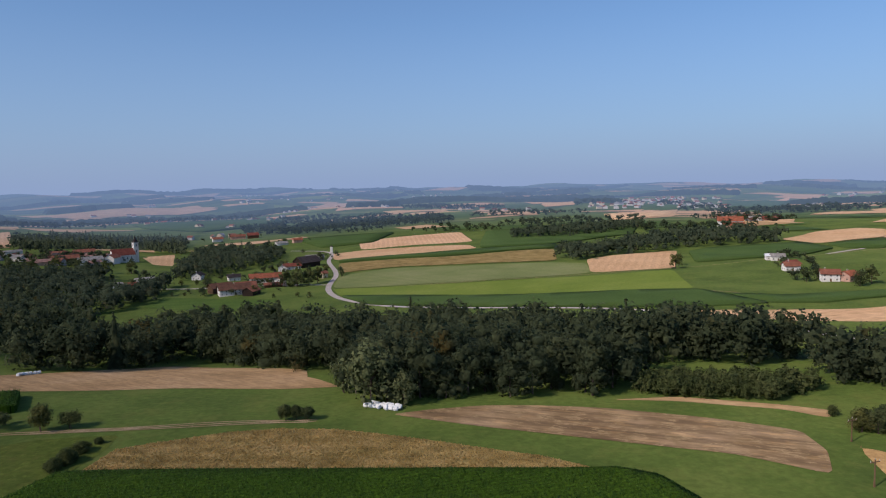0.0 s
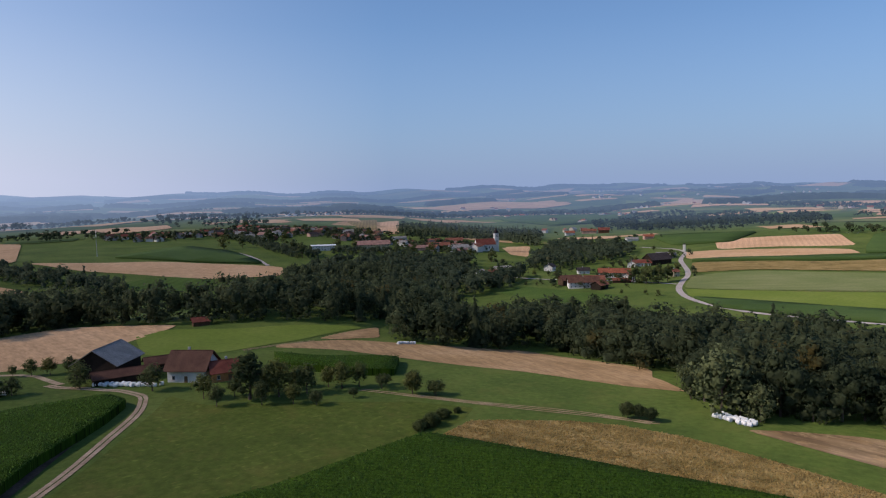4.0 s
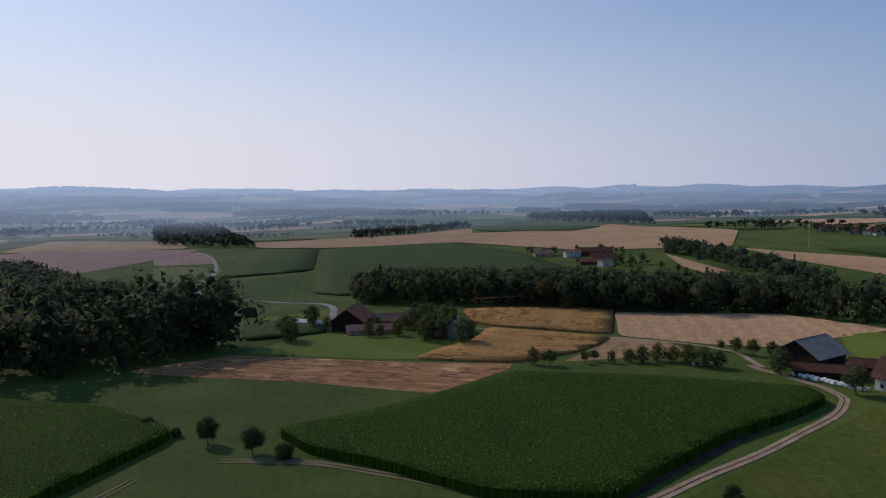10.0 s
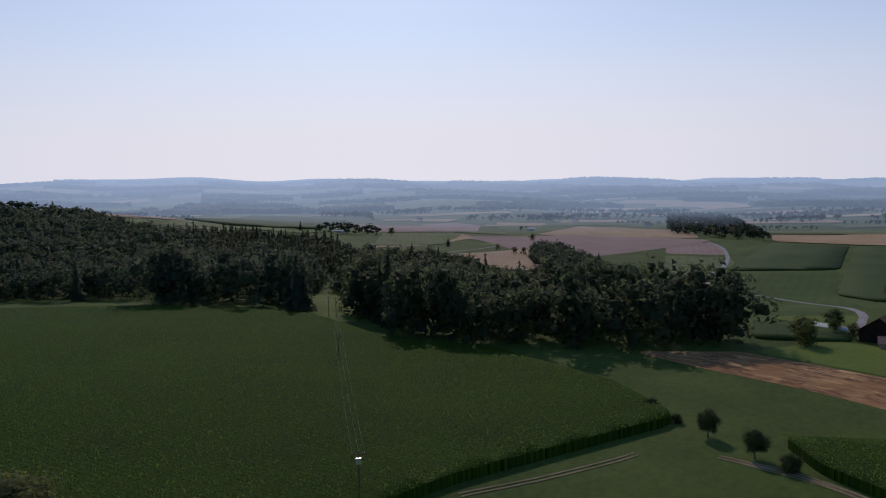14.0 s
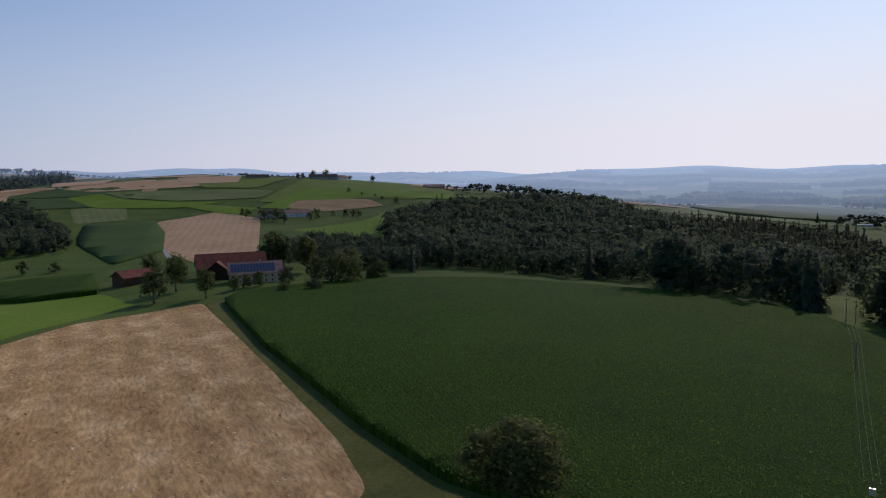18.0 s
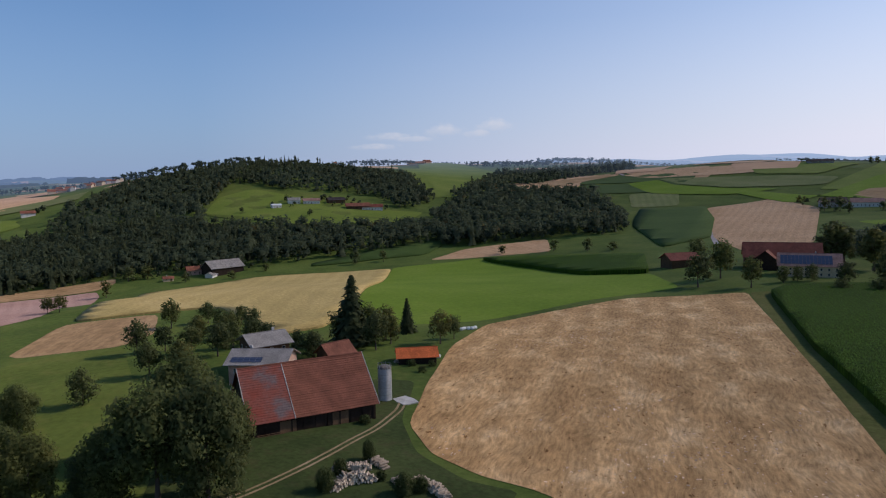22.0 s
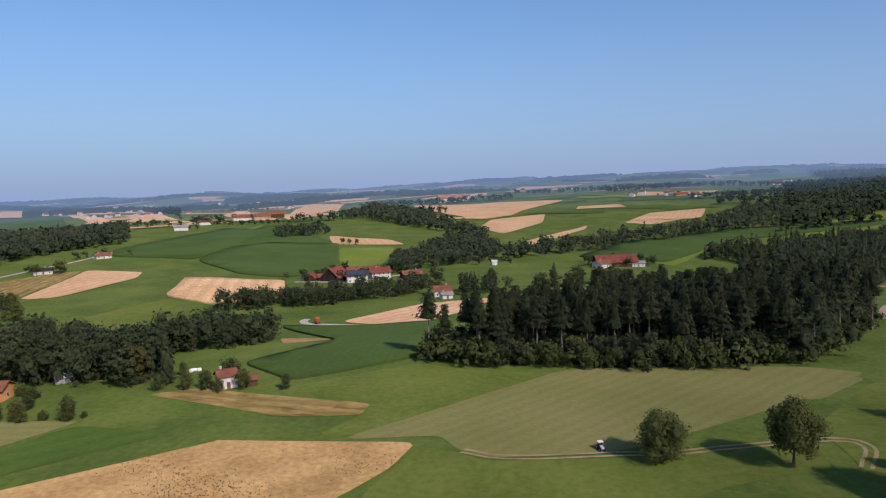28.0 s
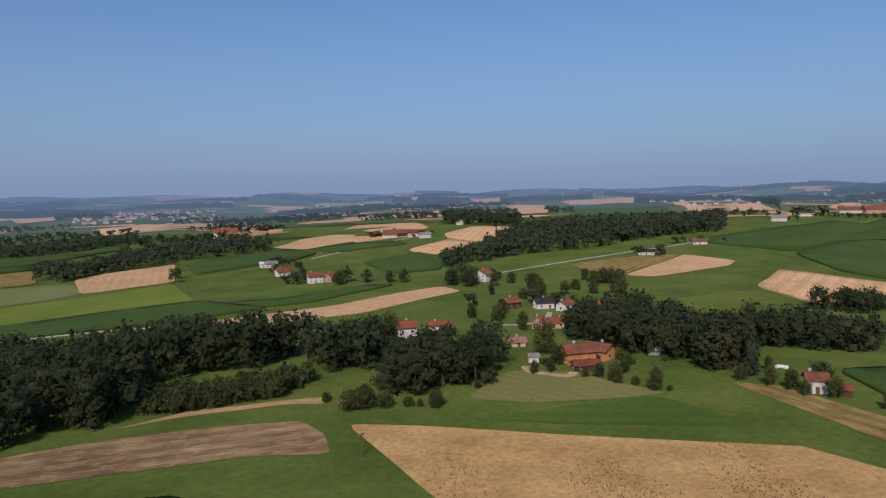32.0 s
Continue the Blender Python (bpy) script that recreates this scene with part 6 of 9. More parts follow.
silo(85.6, -150.2)
sl = empty("concrete_pad", pose(80.5, -151.5, float(land(80.5, -151.5)) + 0.15, 0, 0, -32), "pale concrete pad beside the silo", "pad")
part("slab", *slab([[(-3.2, -2, 0.05), (0, -2.5, 0.05), (3.4, -1.8, 0.05)], [(-3, 2.2, 0.05), (0, 2.4, 0.05), (3.0, 2.0, 0.05)]], 0.4), stone_mat, sl)
house(126.0, -152.5, 200, 15.5, 12.0, 6.2, "pink", "grey", 0.42, solar=-1, panels=(5, 2), label="grey farmhouse with a pale sheet roof and solar panels")
house(134.0, -163.0, 240, 11.0, 11.5, 8.5, "brown", "grey", 0.42, label="tall brown farmhouse with a wide pale roof")
house(119.0, -178.0, 250, 9.0, 7.0, 3.2, "brown", "rust", 0.8, name="shed", category="shed", chimney=False, windows=False)
house(95.5, -187.5, 212, 11.5, 7.0, 2.4, "dark", "bright", 0.55, name="shed", category="shed", chimney=False, windows=False, label="low dark shed with a bright orange tiled roof")


def log_pile(x, y, yaw, length, rows, tidy=True):
    """Cut logs heaped on the grass, each a log of its own."""
    z = float(land(x, y))
    top = empty("log_pile", pose(x, y, z, 0, 0, yaw), "heap of cut pale firewood logs on the grass", "log pile")
    rng = random.Random(int(x * 7 + y))
    for layer in range(rows):
        n = int(length / 0.42) - layer * 2
        for k in range(n):
            ob = new("log", LOG_MESH)
            ob.parent = top
            ob.matrix_local = pose(-length / 2 + 0.42 * (k + layer) + rng.uniform(-0.1, 0.1), rng.uniform(-0.3, 0.3), 0.2 + 0.34 * layer, 90 + rng.uniform(-4, 4), 0, rng.uniform(-10, 10) if tidy else rng.uniform(-50, 50)) @ Matrix.Scale(rng.uniform(0.8, 1.25), 4)
    return top


def log_mesh():
    v, f = [], []
    ring_tube(v, f, 0, 0, -0.9, 0.9, 0.2, 0.2, 8)
    f += [tuple(range(7, -1, -1)), tuple(range(8, 16))]
    me = bpy.data.meshes.new("log")
    me.from_pydata(v, [], f)
    me.materials.append(log_bark)
    me.materials.append(log_end)
    for p in list(me.polygons)[-2:]:
        p.material_index = 1
    return me


log_bark, log_end = plain("log_bark", (0.36, 0.29, 0.22)), plain("cut_wood", (0.68, 0.56, 0.42), vary=0.15)
LOG_MESH = log_mesh()
for lx, ly, turn, long_, high, neat in ((70.4, -109.4, 30, 8.0, 3, True), (66.6, -104.6, 40, 8.5, 6, False), (67.6, -102.0, 70, 6.0, 4, False), (66.4, -113.9, 150, 6.0, 3, True),
                                        (53.6, -109.8, 160, 9.0, 4, False), (50.5, -108.0, 150, 6.5, 3, False), (58.5, -108.0, 140, 5.0, 3, False)):
    log_pile(lx, ly, turn, long_, high, neat)


def bale_mesh():
    """A film-wrapped round bale lying on its side, with rounded shoulders and a slack seam."""
    v, f = [], []
    prof = ((0.0, 0.35), (0.0, 0.52), (0.06, 0.6), (0.35, 0.63), (0.65, 0.63), (0.94, 0.6), (1.0, 0.52), (1.0, 0.35))
    n = 14
    for i, (x, r) in enumerate(prof):
        v += [((x - 0.5) * 1.25, r * math.cos(2 * math.pi * k / n), r * math.sin(2 * math.pi * k / n) * (0.96 if math.sin(2 * math.pi * k / n) < 0 else 1)) for k in range(n)]
    for i in range(len(prof) - 1):
        f += [(i * n + k, i * n + (k + 1) % n, (i + 1) * n + (k + 1) % n, (i + 1) * n + k) for k in range(n)]
    f += [tuple(range(n - 1, -1, -1)), tuple(range((len(prof) - 1) * n, len(prof) * n))]
    me = bpy.data.meshes.new("bale")
    me.from_pydata(v, [], f)
    me.materials.append(wrap_mat)
    me.polygons.foreach_set("use_smooth", np.ones(len(f), bool))
    return me


BALE_MESH = bale_mesh()


def bales(p, q, n, rows, group, gap=1.35):
    d = (Vector(q) - Vector(p))
    side = Vector((-d.y, d.x)).normalized()
    yaw = math.degrees(math.atan2(d.y, d.x))
    rng = random.Random(n * 13 + rows)
    for j in range(rows):
        for i in range(n):
            c = Vector(p) + d * (1.25 * (i + 0.5) / n - 0.12) + side * (gap * j + rng.uniform(-0.5, 0.5))
            if rng.random() < 0.12:
                continue
            ob = new("wrapped_bale", BALE_MESH)
            ob.matrix_world = pose(c.x + rng.uniform(-0.1, 0.1), c.y + rng.uniform(-0.1, 0.1), float(land(c.x, c.y)) + 0.6, 0, 0, yaw + rng.uniform(-35, 35))
            tagged(ob, "round silage bale wrapped in white film on the grass", "bale", group)


bales((-22.1, 191.2), (-14.2, 187.1), 8, 3, "bales at the wood's edge")
bales((-152.3, 245.5), (-149.0, 254.3), 7, 1, "bales by the cut strip")
bales((-194.8, 138.0), (-178.9, 146.0), 13, 2, "bales by the dark barn")
bales((-212.6, 113.7), (-211.2, 120.6), 6, 1, "bales in the pasture")
bales((101.5, -236.0), (97.5, -240.5), 5, 1, "bales along the stubble")
bales((90.1, -193.8), (91.4, -193.0), 1, 1, "bales along the stubble")
bales((221.6, 103.6), (223.2, 101.2), 3, 1, "bales by the white cottage")


# ---- overhead line
def pole(x, y, height, yaw, transformer=False):
    z = float(land(x, y))
    top = empty("utility_pole", pose(x, y, z, 0, 0, yaw), "tall weathered wooden pole carrying three wires", "utility pole", "overhead line")
    v, f = [], []
    stem(v, f, (0, 0, -0.5), (0, 0, height), 0.17, 0.11, 10, 3)
    part("mast", v, f, wood_mat, top)
    part("crossarm", box_verts(-1.3, -0.07, height - 0.6, 1.3, 0.07, height - 0.42), BOX_FACES, wood_mat, top)
    for k in (-1.2, 0.0, 1.2):
        v, f = [], []
        ring_tube(v, f, k, 0, height - 0.42 if k else height, height - 0.1 if k else height + 0.3, 0.07, 0.05, 8)
        part("insulator", v, f, stone_mat, top)
    if transformer:
        part("transformer", box_verts(-0.5, -0.75, height - 2.4, 0.5, -0.15, height - 1.2), BOX_FACES, metal_mat, top)
    return top


def wire(p, q, sag):
    v, f = [], []
    n = 14
    for i in range(n + 1):
        t = i / n
        x, y, z = (p[k] + (q[k] - p[k]) * t - (sag * 4 * t * (1 - t) if k == 2 else 0) for k in range(3))
        d = Vector((q[0] - p[0], q[1] - p[1])).normalized()
        for a, b in ((1, 0), (0, 1), (-1, 0), (0, -1)):
            v.append((x - d.y * 0.013 * a, y + d.x * 0.013 * a, z + 0.013 * b))
    for i in range(n):
        for k in range(4):
            a, b = 4 * i + k, 4 * i + (k + 1) % 4
            f.append((a, b, b + 4, a + 4))
    ob = mesh_object("wire", v, f, stone_mat)
    return tagged(ob, "thin metal overhead wire slung between the poles", "wire", "overhead line")


LINE = ((-244.1, -214.4, 10.0), (-179.2, -152.5, 10.0), (-103.5, -82.4, 9.0))
line_yaw = math.degrees(math.atan2(LINE[2][1] - LINE[0][1], LINE[2][0] - LINE[0][0])) + 90
for k, (px, py, ph) in enumerate(LINE):
    pole(px, py, ph, line_yaw, k == 2)
pole(-247.0, -212.4, 9.5, line_yaw)
for a_, b_ in zip(LINE, LINE[1:]):
    for off in (-1.2, 0.0, 1.2):
        ox, oy = off * math.cos(radians(line_yaw)), off * math.sin(radians(line_yaw))
        ends = [(q[0] + ox, q[1] + oy, float(land(q[0], q[1])) + q[2] - (0.1 if off else -0.3)) for q in (a_, b_)]
        wire(ends[0], ends[1], 1.6)
pole(82.6, 131.0, 5.5, 20)
pole(92.5, 155.6, 5.5, 20)


# ---- the village church
def church(x, y, yaw):
    z = float(land(x, y))
    top = empty("church", pose(x, y, z, 0, 0, yaw), "white village church with a red roof and a tall onion-topped tower", "church")
    a, b, h, rise = 14.0, 6.5, 9.5, 7.5
    v = [(sx * a, sy * b, zz) for zz in (-3, h) for sx, sy in ((-1, -1), (1, -1), (1, 1), (-1, 1))] + [(-a, 0, h + rise), (a, 0, h + rise)]
    part("nave", v, [(0, 1, 5, 4), (2, 3, 7, 6), (1, 2, 6, 9, 5), (3, 0, 4, 8, 7), (4, 5, 9, 8), (7, 8, 9, 6)], WALLS["white"], top)
    for side in (-1, 1):
        roof_half(top, 2 * a, b, h, rise, side, ROOFS["red"], 0.5)
        for i in range(5):
            w = new("window", TALL_PANE)
            w.parent, w.matrix_local = top, pose(-a + 2.8 + 5.0 * i, side * (b + 0.02), 5.2)
    tx = a + 3.0
    part("tower", box_verts(tx - 3, -3, -3, tx + 3, 3, 24), BOX_FACES, WALLS["white"], top)
    part("cornice", box_verts(tx - 3.3, -3.3, 23.4, tx + 3.3, 3.3, 24.2), BOX_FACES, stone_mat, top)
    v, f = [], []
    for z0, z1, r0, r1 in ((24.2, 25.6, 3.3, 3.0), (25.6, 27.4, 3.0, 2.5), (27.4, 28.8, 2.5, 1.0), (28.8, 30.2, 1.0, 0.8), (30.2, 31.2, 0.8, 1.1), (31.2, 32.4, 1.1, 0.2), (32.4, 34.2, 0.2, 0.05)):
        ring_tube(v, f, tx, 0, z0, z1, r0, r1, 16)
    part("onion_dome", v, f, ROOFS["dark"], top, "dark copper onion dome", True)
    for rz, px, py in ((0, tx, -3.02), (180, tx, 3.02), (90, tx + 3.02, 0), (-90, tx - 3.02, 0)):
        for zz in (20.5, 13.0):
            w = new("window", TALL_PANE)
            w.parent, w.matrix_local = top, pose(px, py, zz, 0, 0, rz)
    part("apse", box_verts(-a - 5, -4, -3, -a, 4, 7.5), BOX_FACES, WALLS["white"], top)


TALL_PANE = box_mesh("window", (1.1, 0.12, 3.2), glass_mat)
church(-410.0, 893.0, 47.0)
ch = empty("wayside_tower", pose(-151.1, 946.2, float(land(-151.1, 946.2))), "slim white transformer tower beside the road bend", "tower")
part("shaft", box_verts(-1.6, -1.6, -1, 1.6, 1.6, 8.0), BOX_FACES, WALLS["white"], ch)
part("roof", [(-1.9, -1.9, 8), (1.9, -1.9, 8), (1.9, 1.9, 8), (-1.9, 1.9, 8), (0, 0, 10)], [(0, 1, 4), (1, 2, 4), (2, 3, 4), (3, 0, 4), (3, 2, 1, 0)], ROOFS["dark"], ch)
ms = empty("radio_mast", pose(-690.0, 494.0, float(land(-690.0, 494.0))), "slim grey radio mast at the village edge", "mast")
v, f = [], []
stem(v, f, (0, 0, -1), (0, 0, 28), 0.35, 0.12, 8, 4)
part("shaft", v, f, metal_mat, ms)
for zz in (22.0, 25.5):
    part("antenna", box_verts(-0.7, -0.2, zz, 0.7, 0.2, zz + 1.6), BOX_FACES, WALLS["white"], ms)


# ---- farm machines and small things
def wheel(parent, x, y, r, w):
    v, f = [], []
    n = 18
    for yy, rr in ((-w / 2, r * 0.55), (-w / 2, r), (w / 2, r), (w / 2, r * 0.55)):
        v += [(x + rr * math.cos(2 * math.pi * k / n), y + yy, r + rr * math.sin(2 * math.pi * k / n)) for k in range(n)]
    for i in range(3):
        f += [(i * n + k, i * n + (k + 1) % n, (i + 1) * n + (k + 1) % n, (i + 1) * n + k) for k in range(n)]
    wh = part("wheel", v, f, rubber_mat, parent)
    v, f = [], []
    ring_tube(v, f, 0, 0, -w / 2 + 0.03, w / 2 - 0.03, r * 0.56, r * 0.56, 14)
    f += [tuple(range(13, -1, -1)), tuple(range(14, 28))]
    part("rim", [(x + p[0], y + p[2], r + p[1]) for p in v], f, WALLS["white"], wh)


rubber_mat, green_paint, red_paint = plain("rubber", (0.02, 0.02, 0.02)), plain("pale_paint", (0.5, 0.52, 0.5), 0.4), plain("red_paint", (0.45, 0.08, 0.04), 0.4)


def tractor(x, y, yaw):
    top = empty("tractor", pose(x, y, float(land(x, y)) + 0.1, 0, 0, yaw) @ Matrix.Scale(0.68, 4), "small pale tractor with a mower parked at the mown edge", "tractor")
    part("bonnet", box_verts(0.3, -0.45, 0.9, 2.2, 0.45, 1.6), BOX_FACES, green_paint, top)
    cab = part("cab", box_verts(-1.1, -0.75, 1.0, 0.3, 0.75, 2.5), BOX_FACES, glass_mat, top)
    part("roof", box_verts(-1.25, -0.85, 2.5, 0.45, 0.85, 2.68), BOX_FACES, WALLS["white"], cab)
    part("chassis", box_verts(-1.2, -0.35, 0.6, 2.1, 0.35, 0.95), BOX_FACES, rubber_mat, top)
    for wx, wy, r, w in ((-0.75, -0.95, 0.8, 0.45), (-0.75, 0.95, 0.8, 0.45), (1.6, -0.8, 0.5, 0.3), (1.6, 0.8, 0.5, 0.3)):
        wheel(top, wx, wy, r, w)
    part("exhaust", box_verts(1.2, 0.3, 1.6, 1.3, 0.4, 2.5), BOX_FACES, metal_mat, top)
    part("mower", box_verts(-3.0, -1.3, 0.35, -1.9, 1.3, 0.75), BOX_FACES, red_paint, top)
    part("drawbar", box_verts(-2.0, -0.08, 0.5, -1.1, 0.08, 0.65), BOX_FACES, metal_mat, top)


tractor(151.2, -20.5, 190)


def trailer(x, y, yaw, length, label, body_mat):
    top = empty("trailer", pose(x, y, float(land(x, y)) + 0.3, 0, 0, yaw), label, "trailer")
    part("bed", box_verts(-length / 2, -1.1, 0.9, length / 2, 1.1, 1.2), BOX_FACES, wood_mat, top)
    part("load", box_verts(-length / 2 + 0.2, -1.0, 1.2, length / 2 - 0.2, 1.0, 2.8), BOX_FACES, body_mat, top)
    for wx in (-length * 0.3, length * 0.3):
        for wy in (-1.0, 1.0):
            wheel(top, wx, wy, 0.45, 0.3)


trailer(333.1, 89.4, 20, 5.0, "orange-red farm trailer beside the lane", red_paint)


def car(x, y, yaw, paint, words):
    top = empty("car", pose(x, y, float(land(x, y)) + 0.5, 0, 0, yaw), words, "car")
    v = [(-2.1, -0.85, 0.35), (2.1, -0.85, 0.35), (2.1, 0.85, 0.35), (-2.1, 0.85, 0.35), (-2.15, -0.85, 0.85), (2.0, -0.85, 0.75), (2.0, 0.85, 0.75), (-2.15, 0.85, 0.85)]
    part("body", v, BOX_FACES, paint, top)
    v = [(-1.9, -0.75, 0.84), (1.0, -0.75, 0.8), (1.0, 0.75, 0.8), (-1.9, 0.75, 0.84), (-1.4, -0.65, 1.42), (0.25, -0.65, 1.42), (0.25, 0.65, 1.42), (-1.4, 0.65, 1.42)]
    part("cabin", v, BOX_FACES, glass_mat, top)
    for wx in (-1.3, 1.3):
        for wy in (-0.8, 0.8):
            wheel(top, wx, wy, 0.32, 0.2)


def tarp(p, q, width, label, height=1.4):
    """A film-covered silage clamp: a long low mound."""
    d = Vector(q) - Vector(p)
    ln = d.length
    c = (Vector(p) + Vector(q)) / 2
    top = empty("silage_clamp", pose(c.x, c.y, float(land(c.x, c.y)), 0, 0, math.degrees(math.atan2(d.y, d.x))), label, "silage clamp")
    rows = []
    for i in range(13):
        t = i / 12
        hgt = height * min(1, 4 * t, 4 * (1 - t)) * (1 + 0.06 * math.sin(i * 2.1))
        rows.append([((t - 0.5) * ln, (k / 4 - 1) * width / 2, hgt * (1 - (k / 4 - 1) ** 2) - 0.05) for k in range(9)])
    part("cover", *slab(rows, 0.3), wrap_mat, top, smooth=False)


tarp((-337.6, -27.2), (-326.4, -6.9), 6, "long silage clamp under white film beside the farm")


# ---- a slewing boom standing by the ripe wheat
def boom(x, y, height, reach, yaw):
    z = float(land(x, y))
    top = empty("loading_boom", pose(x, y, z, 0, 0, yaw), "rusty steel loading boom standing by the wheat", "boom")
    v, f = [], []
    stem(v, f, (0, 0, -0.3), (0, 0, height), 0.3, 0.24, 8, 1)
    part("mast", v, f, boom_mat, top)
    v, f = [], []
    stem(v, f, (-1.5, 0, height), (reach, 0, height + 2.6), 0.28, 0.16, 6, 2)
    part("arm", v, f, boom_mat, top)
    v, f = [], []
    stem(v, f, (0, 0, height * 0.4), (reach * 0.3, 0, height + 0.7), 0.1, 0.1, 5, 1)
    part("brace", v, f, boom_mat, top)
    return top


boom_mat = plain("rusty_paint", (0.36, 0.15, 0.09))
boom(-362.7, 69.3, 3.7, 24.7, 62)
log_pile(98.0, -184.8, 200, 7.0, 3)


# ---- houses and farm buildings
house(-206.8, 150.6, 114, 16.0, 14.0, 5.2, "dark", "grey", .62, name="barn", category="barn", chimney=False, windows=False)
house(-193.5, 146.6, 61, 18.4, 5.8, 2.5, "dark", "brown", .5, name="shed", category="shed", chimney=False, windows=False)
house(-176.0, 158.5, 23, 12.0, 11.0, 4.6, "white", "brown", .8)
house(-193.8, 162.2, 60, 12.1, 5.7, 3.2, "dark", "brown", .6, name="barn", category="barn", chimney=False, windows=False)
house(-165.8, 163.2, 57, 10.7, 7.0, 3.4, "orange", "red", .75)
house(-246.0, 226.6, 57, 7.0, 4.8, 2.2, "brown", "red", .6, name="shed", category="shed", chimney=False, windows=False)
house(-312.5, 4.4, 164, 18.4, 13.7, 4.9, "dark", "rust", .72, name="barn", category="barn", chimney=False, windows=False)
house(-319.4, 20.5, 91, 17.9, 6.6, 2.3, "pink", "pale", .7, name="barn", category="barn", chimney=False)
house(-296.3, 11.9, 91, 19.9, 5.7, 2.2, "pink", "pale", .6, name="shed", category="shed", chimney=False)
house(-318.2, 30.6, 145, 6.1, 5.1, 3.6, "white", "grey", .9)
house(-282.9, 46.8, 151, 9.8, 6.7, 4.0, "grey", "grey", .8)
house(-278.4, 38.2, 122, 5.8, 4.0, 2.2, "brown", "rust", .6, name="shed", category="shed", chimney=False, windows=False)
house(46.5, -452.0, 216, 19.0, 13.4, 5.3, "brown", "red", .5, name="barn", category="barn", chimney=False, windows=False)
house(-9.7, -444.1, 184, 39.4, 16.9, 7.6, "brown", "red", .85, name="barn", category="barn", chimney=False, windows=False)
house(-22.5, -414.2, 181, 28.6, 13.5, 6.4, "cream", "pale", .8, solar=-1, panels=(14, 6), label="cream farmhouse with solar panels across its whole roof")
house(-2.5, -437.1, 260, 11.8, 11.8, 6.3, "dark", "rust", .8, name="barn", category="barn", chimney=False, windows=False)
house(-98.9, -872.9, 179, 29.5, 12.7, 4.9, "white", "pale", .6)
house(-67.5, -880.5, 196, 25.3, 14.1, 5.6, "grey", "dark", .6)
house(-182.4, -1211.3, 176, 45.9, 14.7, 5.5, "grey", "dark", .5, name="barn", category="barn", chimney=False)
house(-218.2, -1237.8, 230, 28.4, 11.4, 4.7, "white", "rust", .6)
house(-72.6, -1198.5, 187, 34.7, 10.4, 3.5, "grey", "dark", .6, name="barn", category="barn", chimney=False)
house(-356.9, -1132.2, 173, 33.5, 13.0, 3.7, "pink", "pale", .5, name="barn", category="barn", chimney=False)
house(175.1, 239.5, 339, 8.1, 7.1, 6.2, "white", "orange", .55)
house(203.0, 250.0, 331, 11.0, 5.0, 2.6, "white", "orange", .6)
house(271.1, 272.5, 355, 9.2, 8.0, 3.7, "brown", "rust", .5)
house(282.7, 258.5, 332, 9.7, 7.3, 3.6, "white", "dark", .5)
house(285.6, 245.8, 11, 8.9, 5.9, 3.6, "white", "rust", .5)
house(300.4, 225.8, 312, 14.7, 7.6, 3.5, "white", "rust", .55)
house(235.4, 218.7, 33, 5.1, 5.1, 3.6, "pink", "orange", .8)
house(243.8, 213.5, 316, 9.8, 5.7, 3.1, "cream", "orange", .6)
house(188.8, 186.8, 335, 5.5, 4.3, 2.2, "cream", "pale", .6)
house(181.7, 151.6, 335, 10.0, 7.4, 4.4, "orange", "rust", .5)
house(191.7, 150.5, 278, 8.4, 6.8, 3.8, "orange", "rust", .5)
house(175.8, 143.5, 329, 7.9, 5.0, 2.2, "brown", "red", .4, name="shed", category="shed", chimney=False)
house(119.7, 177.5, 346, 3.8, 3.0, 2.2, "brown", "rust", .5, name="shed", category="shed", chimney=False, windows=False)
house(211.6, 141.8, 314, 4.3, 3.0, 2.2, "grey", "white", .5, name="shed", category="shed", chimney=False, windows=False)
house(170.8, 161.5, 323, 3.2, 3.0, 2.2, "white", "grey", .5, name="shed", category="shed", chimney=False, windows=False)
house(336.8, 364.4, 17, 10.3, 9.5, 5.9, "white", "rust", .5)
house(262.6, 472.8, 341, 11.1, 8.5, 5.5, "white", "rust", .6)
house(273.1, 468.8, 30, 11.1, 8.6, 4.3, "pink", "orange", .6)
house(267.5, 536.5, 354, 10.3, 8.4, 4.2, "white", "rust", .6)
house(288.6, 608.0, 345, 13.6, 9.4, 3.7, "white", "white", .3)
house(427.2, 1040.0, 343, 34.3, 18.9, 8.6, "white", "orange", .6)
house(503.2, 137.4, 355, 8.2, 8.2, 2.5, "brown", "red", .8, name="barn", category="barn", chimney=False, windows=False)
house(502.1, 119.1, 343, 16.2, 13.8, 3.7, "dark", "red", .9, name="barn", category="barn", chimney=False)
house(495.6, 101.8, 287, 14.5, 9.7, 5.6, "white", "dark", .6, solar=-1)
house(516.8, 88.9, 295, 14.2, 10.9, 5.4, "white", "red", .55)
house(540.3, 104.8, 286, 26.4, 7.9, 4.4, "brown", "rust", .6, name="barn", category="barn", chimney=False, windows=False)
house(505.4, 127.8, 294, 9.9, 6.6, 2.9, "brown", "rust", .6, name="barn", category="barn", chimney=False, windows=False)
house(424.6, 34.8, 280, 10.3, 8.2, 4.1, "white", "rust", .6)
house(414.2, 31.7, 294, 6.7, 5.4, 2.7, "white", "grey", .5)
house(523.3, 65.8, 297, 14.4, 10.1, 3.4, "brown", "rust", .5)
house(204.3, 84.6, 307, 5.5, 4.4, 4.1, "white", "rust", .7)
house(206.4, 77.6, 301, 3.2, 3.0, 2.2, "brown", "rust", .7, name="shed", category="shed", chimney=False, windows=False)
